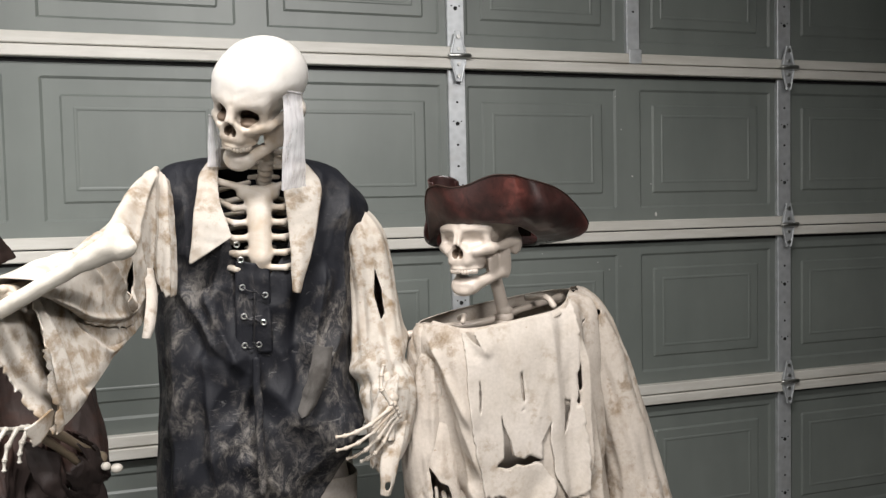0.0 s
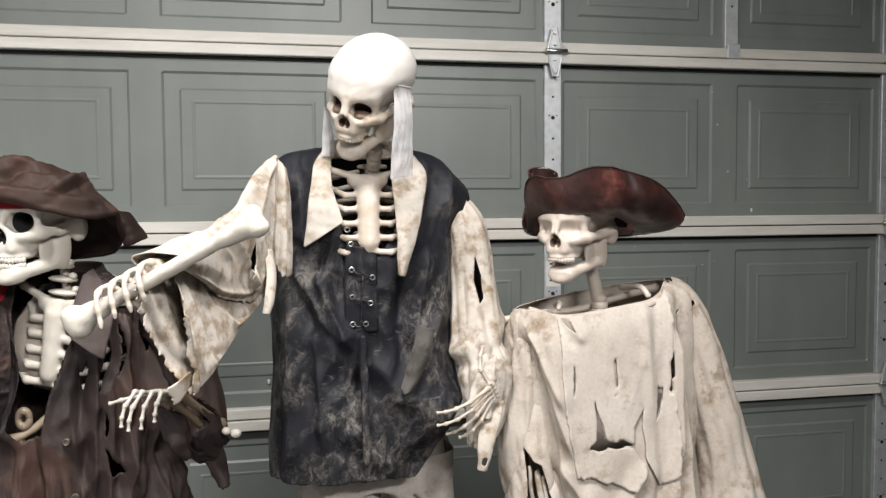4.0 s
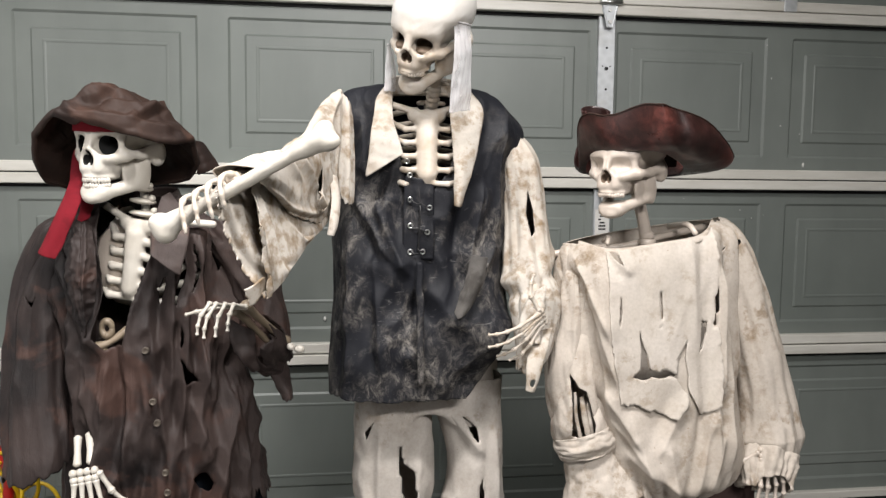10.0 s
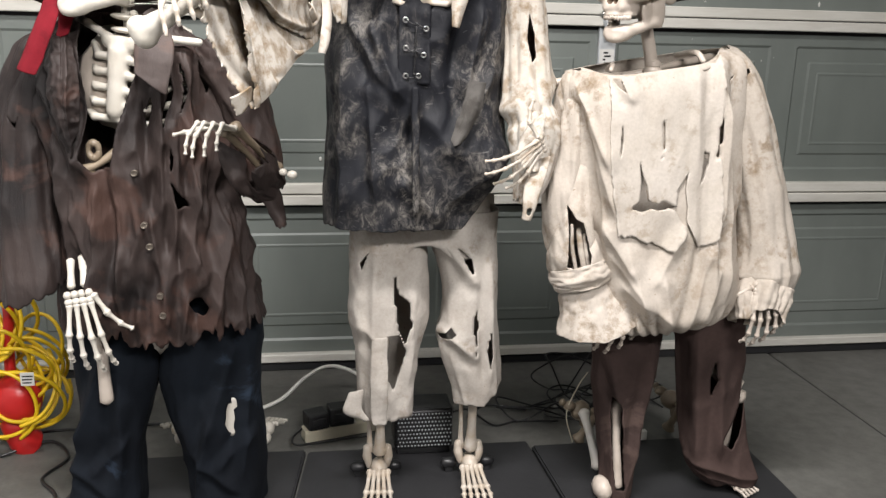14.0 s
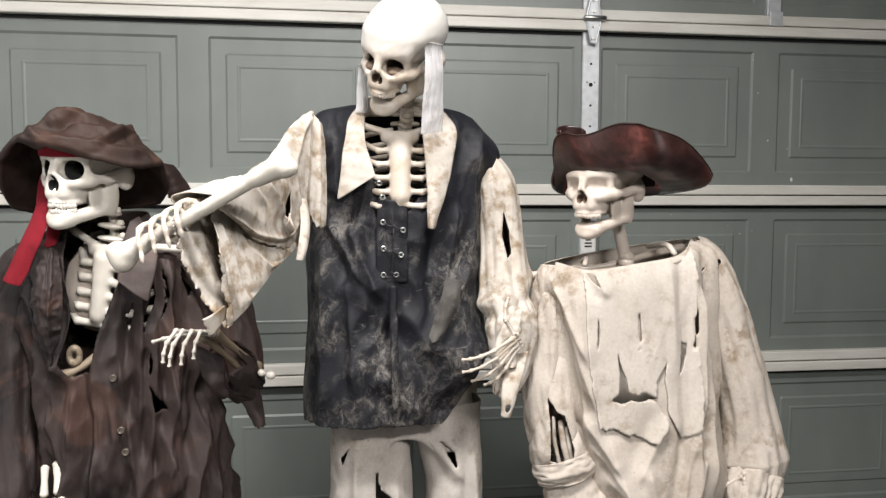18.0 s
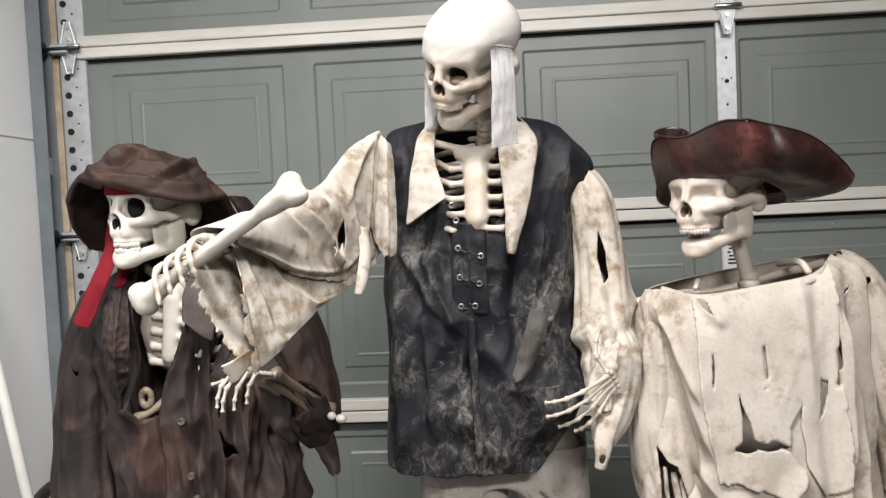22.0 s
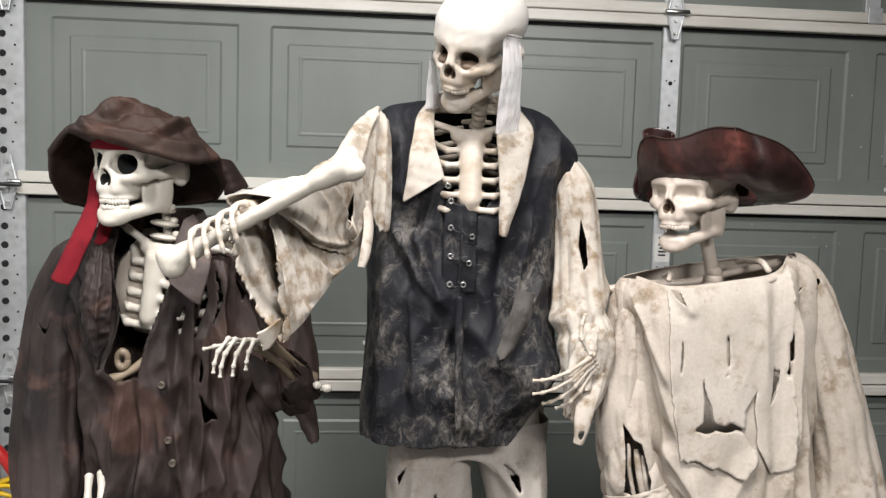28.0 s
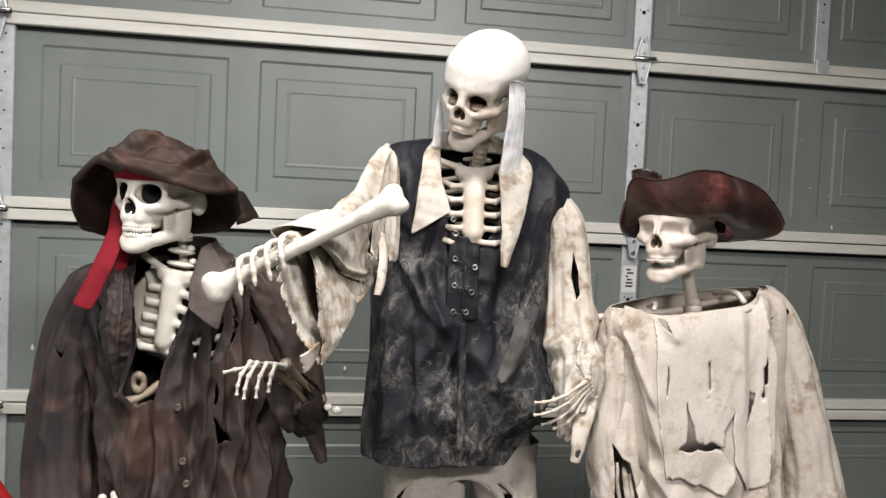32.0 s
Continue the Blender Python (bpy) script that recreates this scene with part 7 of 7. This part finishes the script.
def tricorn():
    rim = [(-0.342, -0.845, 1.108), (-0.362, -0.890, 1.180), (-0.358, -0.926, 1.208), (-0.328, -0.972, 1.202), (-0.272, -1.008, 1.221), (-0.195, -0.998, 1.211), (-0.118, -0.965, 1.187), (-0.038, -0.897, 1.128), (-0.095, -0.80, 1.160), (-0.205, -0.745, 1.195), (-0.30, -0.76, 1.185), (-0.340, -0.800, 1.125)]
    nu, nv = 220, 60
    ring = np.array(rim + rim[:1])
    q = np.vstack([ring[-2], ring, ring[1]])
    t = np.linspace(0, len(rim) - 1e-9, nu, endpoint=False)
    i = t.astype(int)
    u = (t - i)[:, None]
    a, b, c, d = q[i], q[i + 1], q[i + 2], q[i + 3]
    top = 0.5 * (2 * b + (c - a) * u + (2 * a - 5 * b + 4 * c - d) * u**2 + (3 * b - a - 3 * c + d) * u**3)
    centre = np.array((-0.238, -0.875))
    flat = top[:, :2] - centre
    ang = np.arctan2(flat[:, 1], flat[:, 0])
    base = np.stack([centre[0] + 0.094 * np.cos(ang), centre[1] + 0.104 * np.sin(ang), np.interp(np.degrees(ang) % 360, [0, 90, 150, 175, 195, 235, 260, 285, 315, 340, 360], [1.090, 1.085, 1.092, 1.116, 1.132, 1.137, 1.138, 1.131, 1.114, 1.100, 1.090])], -1)
    v = np.linspace(0, 1, nv)[:, None, None]
    mid = base * 0.42 + top * 0.58
    round_out = np.interp(np.degrees(ang) % 360, [0, 90, 170, 200, 245, 262, 280, 300, 330, 360], [1.30, 1.16, 1.10, 1.02, 1.03, 1.05, 1.26, 1.36, 1.36, 1.30])
    mid[:, :2] = centre + (mid[:, :2] - centre) * round_out[:, None]
    mid[:, 2] = base[:, 2] + 0.30 * (top[:, 2] - base[:, 2]) - 0.004
    g = (1 - v) ** 2 * base[None] + 2 * v * (1 - v) * mid[None] + v**2 * top[None]
    g[..., 2] += 0.002 * waves(g[..., 0], g[..., 1], g[..., 2], 0.07, 301)
    # a soft crease where two sides of the brim meet
    s = (g[..., 0] + 0.238 - 0.30 * (1.21 - g[..., 2])) / 0.014
    g[..., 1] -= (0.011 * np.exp(-np.abs(s)) - 0.006 * np.exp(-((s - 2.2) ** 2))) * (g[..., 1] < -0.88) * v[..., 0]
    return g, nv, nu, True, np.ones((nv - 1, nu), bool)


hat = thing("tricorn_hat", "oxblood leather tricorn hat with a rolled brim on a skull", "hat")
garment("brim", tricorn(), M["leather"], hat, "", 0.004)
a = np.linspace(0, 2 * np.pi, 60, endpoint=False)
crown = Solid()
for k, (r, z) in enumerate(((0.098, 1.142), (0.098, 1.16), (0.092, 1.180), (0.06, 1.192), (0.01, 1.195))):
    crown.v.append(np.stack([-0.238 + r * np.cos(a), -0.872 + 1.08 * r * np.sin(a), z + 0 * a], -1))
crown.f = [tuple(q) for q in grid_faces(5, 60, True)]
crown.m = [0] * len(crown.f)
part("crown", crown.mesh("crown", M["leather"]), M["leather"], hat)
# dark shell added inside the hat, in place of the shade there
garment("lining", shell([(1.165, -0.238, -0.868, 0.040, 0.040, 0.05, 2), (1.158, -0.236, -0.868, 0.080, 0.060, 0.085, 2), (1.130, -0.234, -0.866, 0.088, 0.066, 0.094, 2), (1.108, -0.232, -0.862, 0.088, 0.062, 0.092, 2)], 60, 30, None, lambda x, y, z, t, d: (y < -0.87) & (z < 1.145)), M["hat"], hat, "dark inner lining")
scroll = [(0.030 * math.cos(3.7 - 0.48 * k) * (1 - 0.03 * k), 0.028 * math.sin(3.7 - 0.48 * k)) for k in range(11)]
garment("rolled_edge", sheet([(-0.330 + x, -0.908 + y, 1.214 + 0.45 * max(0, y)) for x, y in scroll], [(-0.322 + 0.85 * x, -0.900 + 0.9 * y, 1.165) for x, y in scroll], 20, 70), M["leather"], hat, "curled edge of the brim", 0.003)
g = tricorn()[0][-1]
row = np.nonzero(g[:, 1] < -0.84)[0]
piping = Solid().tube([g[k] for k in row[:: max(1, len(row) // 40)]], [0.0016] * 3, 6, 160)
part("edge_piping", piping.mesh("edge_piping", M["hat"]), M["hat"], hat, "dark worn edge of the brim")


# ---- the bone in the fist ----
def thigh_bone():
    def field(p):
        p = p * np.array((1.30, 1.30, 1.0)) + 0.0012 * np.stack([waves(p[..., 0], p[..., 1], p[..., 2], 0.05, 61), waves(p[..., 0], p[..., 1], p[..., 2], 0.05, 62), 0 * p[..., 0]], -1)
        d = capsule(p, (0, 0, -0.16), (0, 0, 0.16), 0.0135)
        d = join(d, capsule(p, (0, 0, 0.135), (0, 0, 0.175), 0.014, 0.021), 0.02)
        d = join(d, blob(p, (0.015, 0, 0.182), (0.015, 0.019, 0.017)), 0.010)
        d = join(d, blob(p, (-0.015, 0.0, 0.182), (0.014, 0.018, 0.018)), 0.010)
        d = join(d, capsule(p, (0, 0, -0.13), (0, 0, -0.175), 0.014, 0.024), 0.02)
        d = join(d, blob(p, (0.017, 0, -0.180), (0.016, 0.021, 0.017)), 0.010)
        d = join(d, blob(p, (-0.017, 0, -0.176), (0.015, 0.021, 0.018)), 0.010)
        return d

    v, f = net(field, (-0.05, -0.04, -0.215), (0.05, 0.04, 0.215), 0.003)
    a, b = Vector((-1.088, -1.262, 1.007)), Vector((-0.858, -1.362, 1.137))
    m = Matrix.Translation((a + b) / 2) @ (b - a).to_track_quat("Z", "X").to_matrix().to_4x4() @ Matrix.Diagonal((0.92, 0.92, (b - a).length / 0.36, 1))
    me = bpy.data.meshes.new("thigh_bone")
    me.from_pydata(v.tolist(), [], f.tolist())
    me.polygons.foreach_set("use_smooth", [True] * len(me.polygons))
    ob = part("thigh_bone", me, M["bone_clean"])
    ob.matrix_world = m
    return tagged(ob, "long white plastic thigh bone gripped in a bony fist", "bone")


thigh_bone()


# ---- on the floor: mats, speaker, power strip, cables, cord reel ----
def mat(back, front, y0, y1):
    """A mat whose back edge runs between two x, and whose front edge between two others."""
    t = thing("floor_mat", "black rubber floor mat under a skeleton", "mat", "floor mats")
    bm = box(0, 1, 0, 1, 0.0, 0.018)
    for v in bm.verts:
        u, w = v.co.x, v.co.y
        v.co.x = (back[0] * (1 - u) + back[1] * u) * w + (front[0] * (1 - u) + front[1] * u) * (1 - w)
        v.co.y = y0 * (1 - w) + y1 * w
    bmesh.ops.bevel(bm, geom=bm.edges[:], offset=0.004, segments=2, affect="EDGES")
    part("slab", bm, M["rubber"], t)


mat((-1.385, -0.893), (-1.52, -1.00), -1.45, -0.565)
mat((-0.887, -0.338), (-0.994, -0.305), -1.45, -0.575)
mat((-0.331, 0.215), (-0.298, 0.205), -1.45, -0.60)

speaker = thing("speaker", "small black speaker with a perforated steel grille", "speaker")
part("body", box(-0.680, -0.538, -0.622, -0.53, 0.036, 0.140, 0.008, 2), M["black"], speaker)
part("base", box(-0.674, -0.544, -0.616, -0.535, 0.018, 0.038, 0.003), M["black"], speaker)
grille = part("grille", box(-0.676, -0.542, -0.628, -0.621, 0.040, 0.136, 0.003), M["black"], speaker, "black perforated grille")
spots = Solid()
for r in range(9):
    for c in range(16):
        spots.ball((-0.671 + 0.0082 * c + 0.0041 * (r % 2), -0.6283, 0.046 + 0.0103 * r), (0.0026, 0.0012, 0.0026), seg=6)
tagged(part("perforation", spots.mesh("perforation", M["zinc"]), M["zinc"], grille), kind="stuff")
for x in (-0.772, -0.690, -0.560, -0.470):
    c = Solid().tube([(x - 0.012, -0.705, 0.040), (x + 0.012, -0.705, 0.040)], [0.012, 0.012], 14, curved=False)
    tagged(part("foot_clamp", c.mesh("foot_clamp", M["black"]), M["black"]), "black clamp holding a skeleton's ankle", "clamp", "foot clamps")
    s = part("foot_clamp_stand", box(x - 0.008, x + 0.008, -0.712, -0.698, 0.018, 0.042), M["black"])
    s.parent = bpy.data.objects[[o.name for o in bpy.data.objects if o.name.startswith("foot_clamp") and not o.name.startswith("foot_clamp_stand")][-1]]
    s.name = "stand"

strip = thing("power_strip", "cream power strip with a black adapter plugged in", "power strip")
m = pose(-0.800, -0.455, 0.022, 0, 0, 16)
for name, dims, mt in (("housing", (-0.105, 0.105, -0.022, 0.022, -0.020, 0.012), "cream_plastic"), ("rocker_switch", (0.078, 0.096, -0.012, 0.012, 0.010, 0.018), "red_plastic")):
    part(name, box(*dims, 0.005, 2), M[mt], strip).matrix_local = m
for x in (-0.07, -0.025, 0.02):
    part("socket", box(x - 0.014, x + 0.014, -0.016, 0.016, 0.011, 0.0135, 0.001), M["white_plastic"], strip).matrix_local = m
for k, (x, y, w, h, rz) in enumerate(((-0.868, -0.474, 0.028, 0.030, 20), (-0.806, -0.456, 0.032, 0.036, 12))):
    ad = thing("power_adapter", "black plug-in power adapter on the power strip", "power adapter", "power adapters")
    part("case", box(-w, w, -0.026, 0.026, 0, h + 0.012, 0.006, 2), M["black"], ad)
    part("rib", box(-w * 0.7, w * 0.7, -0.028, -0.024, 0.012, h, 0.002), M["rubber"], ad)
    ad.matrix_world = pose(x, y, 0.0355, 0, 0, rz)


def cable(name, points, r, material, label, group="", n=120, category="cable"):
    c = Solid().tube(points, [r, r], 8, n)
    return tagged(part(name, c.mesh(name, M[material]), M[material]), label, category, group)


cable("white_cable", [(-1.02, -0.30, 0.008), (-0.96, -0.26, 0.02), (-0.90, -0.22, 0.06), (-0.84, -0.20, 0.085), (-0.78, -0.21, 0.08), (-0.70, -0.25, 0.05), (-0.60, -0.28, 0.02), (-0.5, -0.3, 0.008)], 0.0055, "white_plastic", "white cable looping off the floor behind the mats")
rng = np.random.RandomState(9)


def tangle(cx, cy, spread, loops, seed, height=0.16):
    rng = np.random.RandomState(seed)
    pts, a = [], rng.uniform(0, 6)
    for k in range(loops * 5):
        a += rng.uniform(0.9, 1.6)
        r = spread * rng.uniform(0.45, 1.0)
        pts.append((cx + r * 1.3 * math.cos(a), cy + 0.7 * r * math.sin(a), 0.006 + height * max(0.0, rng.uniform(-0.5, 1.0))))
    pts[0] = (*pts[0][:2], 0.005)
    pts[-1] = (*pts[-1][:2], 0.005)
    return pts


for k, (x, y, s, n, h) in enumerate(((-0.17, -0.34, 0.10, 3, 0.17), (-0.12, -0.40, 0.12, 3, 0.10), (-0.02, -0.32, 0.11, 2, 0.14), (-0.26, -0.40, 0.10, 2, 0.05), (0.03, -0.38, 0.07, 2, 0.10))):
    cable("black_cable", tangle(x, y, s, n, 40 + k, h), 0.0026, "black", "thin black cable tangled on the floor", "tangled cables", 260)
cable("black_cable", [(-0.90, -0.47, 0.03), (-0.925, -0.50, 0.02), (-0.92, -0.54, 0.02), (-0.87, -0.52, 0.010), (-0.80, -0.50, 0.008), (-0.74, -0.49, 0.008)], 0.003, "black", "thin black lead of a power adapter", "tangled cables")
cable("black_cable", [(-0.52, -0.52, 0.08), (-0.47, -0.47, 0.06), (-0.40, -0.46, 0.008), (-0.33, -0.44, 0.006), (-0.22, -0.45, 0.006)], 0.003, "black", "thin black speaker lead", "tangled cables")
cable("black_cable", [(-0.46, -0.40, 0.006), (-0.40, -0.36, 0.02), (-0.30, -0.36, 0.008), (-0.20, -0.33, 0.006)], 0.003, "black", "thin black speaker lead", "tangled cables")
cable("black_cable", [(-1.62, -0.50, 0.006), (-1.52, -0.46, 0.02), (-1.46, -0.52, 0.006), (-1.49, -0.62, 0.006), (-1.44, -0.70, 0.006), (-1.42, -0.80, 0.006)], 0.004, "black", "black extension lead on the concrete", "tangled cables")
cable("black_cable", [(-1.66, -0.40, 0.006), (-1.50, -0.38, 0.01), (-1.40, -0.40, 0.006), (-1.30, -0.36, 0.006), (-1.22, -0.38, 0.006)], 0.004, "black", "black extension lead on the concrete", "tangled cables")
cable("orange_wire", [(-0.225, -0.60, 0.02), (-0.245, -0.60, 0.10), (-0.215, -0.59, 0.17), (-0.19, -0.58, 0.20)], 0.0016, "cream_plastic", "thin tan wire standing by an ankle", category="wire")
for x, y, w in ((-0.045, -0.60, 0.016),):
    t = part("connector_block", box(x - w, x + w, y - 0.008, y + 0.008, 0.018, 0.045, 0.003), M["white_plastic"])
    tagged(t, "small white cable connector block", "connector")

# loose brown foot bones behind the shirt skeleton
for x, y, r in ((-0.205, -0.585, 25), (0.055, -0.545, -30)):
    s = Solid()
    bone_rod(s, (0, 0, 0.02), (0.03, -0.03, 0.10), 0.010, 1.8)
    s.ball((0.0, 0.0, 0.10), (0.028, 0.022, 0.026))
    s.ball((-0.028, 0.01, 0.115), (0.018, 0.016, 0.013))
    s.ball((0.022, -0.004, 0.070), (0.022, 0.020, 0.026))
    bone_rod(s, (-0.045, 0.02, 0.125), (-0.01, 0.0, 0.10), 0.007, 1.5)
    ob = part("loose_bone", s.mesh("loose_bone", M["bone_brown"]), M["bone_brown"])
    ob.matrix_world = pose(x, y, 0.0, 0, 0, r)
    tagged(ob, "brown weathered bone fragment on the floor", "bone", "loose bones")
s = Solid()
bone_rod(s, (-0.235, -0.70, 0.15), (-0.222, -0.78, 0.05), 0.010, 1.5)
tagged(part("shin_bone", s.mesh("shin_bone", M["bone"]), M["bone"]), "pale bare shin bone leaning by a trouser leg", "bone")

# the yellow extension cord on its red reel
reel = thing("cord_reel", "yellow extension cord coiled loosely on a red reel", "cord reel")
smooth(part("hub", Solid().ball((-1.585, -0.46, 0.135), (0.060, 0.050, 0.065), seg=20).mesh("hub", M["red_plastic"]), M["red_plastic"], reel, "glossy red reel hub"))
smooth(part("foot", Solid().tube([(-1.60, -0.46, 0.08), (-1.58, -0.46, 0.03), (-1.57, -0.45, 0.012)], [0.03, 0.034, 0.04], 14).mesh("foot", M["red_plastic"]), M["red_plastic"], reel))
smooth(part("handle", Solid().tube([(-1.592, -0.46, 0.17), (-1.590, -0.46, 0.27), (-1.582, -0.46, 0.385), (-1.615, -0.46, 0.445), (-1.656, -0.46, 0.500), (-1.690, -0.46, 0.500)], [0.013, 0.013, 0.013, 0.012], 10).mesh("handle", M["red_plastic"]), M["red_plastic"], reel, "red bar handle"))
smooth(part("grip", Solid().tube([(-1.725, -0.46, 0.470), (-1.690, -0.46, 0.500), (-1.668, -0.46, 0.505)], [0.014, 0.015, 0.014], 10).mesh("grip", M["black"]), M["black"], reel, "black rubber grip"))
label = part("label", box(-1.545, -1.515, -0.535, -0.532, 0.20, 0.232), M["paper"], reel, "small white paper label")
for k in range(3):
    part("print_bar", box(-1.541, -1.521 + 0.002 * k, -0.5362, -0.5352, 0.206 + 0.008 * k, 0.209 + 0.008 * k), M["hole"], label)
rng = np.random.RandomState(5)
for k in range(22):
    cx, cz = -1.565 + rng.uniform(-0.045, 0.035), (0.21 if k % 2 else 0.145) + rng.uniform(-0.03, 0.03)
    rx, rz = rng.uniform(0.06, 0.098), rng.uniform(0.06, 0.095)
    tilt, y0, ph = rng.uniform(-0.5, 0.5), -0.46 + rng.uniform(-0.06, 0.05), rng.uniform(0, 6)
    if k in (3, 8):
        rx, rz, cz = 0.055, 0.075, 0.26
    if k >= 15:
        cx, cz, rx, rz = -1.635 + 0.012 * (k - 18), 0.30 + 0.008 * (k - 15), 0.075, 0.085
    pts = [(cx + rx * math.cos(t + ph), y0 + tilt * 0.09 * math.sin(t + ph) + 0.004 * t, max(0.007, cz + rz * math.sin(t + ph))) for t in np.linspace(0, 2 * np.pi * 1.05, 15)]
    smooth(part("cord_loop", Solid().tube(pts, [0.0048, 0.0048], 8, 50).mesh("cord_loop", M["yellow"]), M["yellow"], reel))

# white pipes leaning on the side wall
for k, (x0, z0, x1, z1) in enumerate(((-1.642, 0.0, -1.871, 1.44), (-1.690, 0.0, -1.871, 1.16))):
    p = Solid().tube([(x0, -0.50 - 0.05 * k, z0 + 0.012), (x1, -0.52 - 0.05 * k, z1)], [0.0125, 0.0125], 14, curved=False)
    tagged(part("plastic_pipe", p.mesh("plastic_pipe", M["white_plastic"]), M["white_plastic"]), "white plastic pipe leaning on the side wall", "pipe", "leaning pipes")
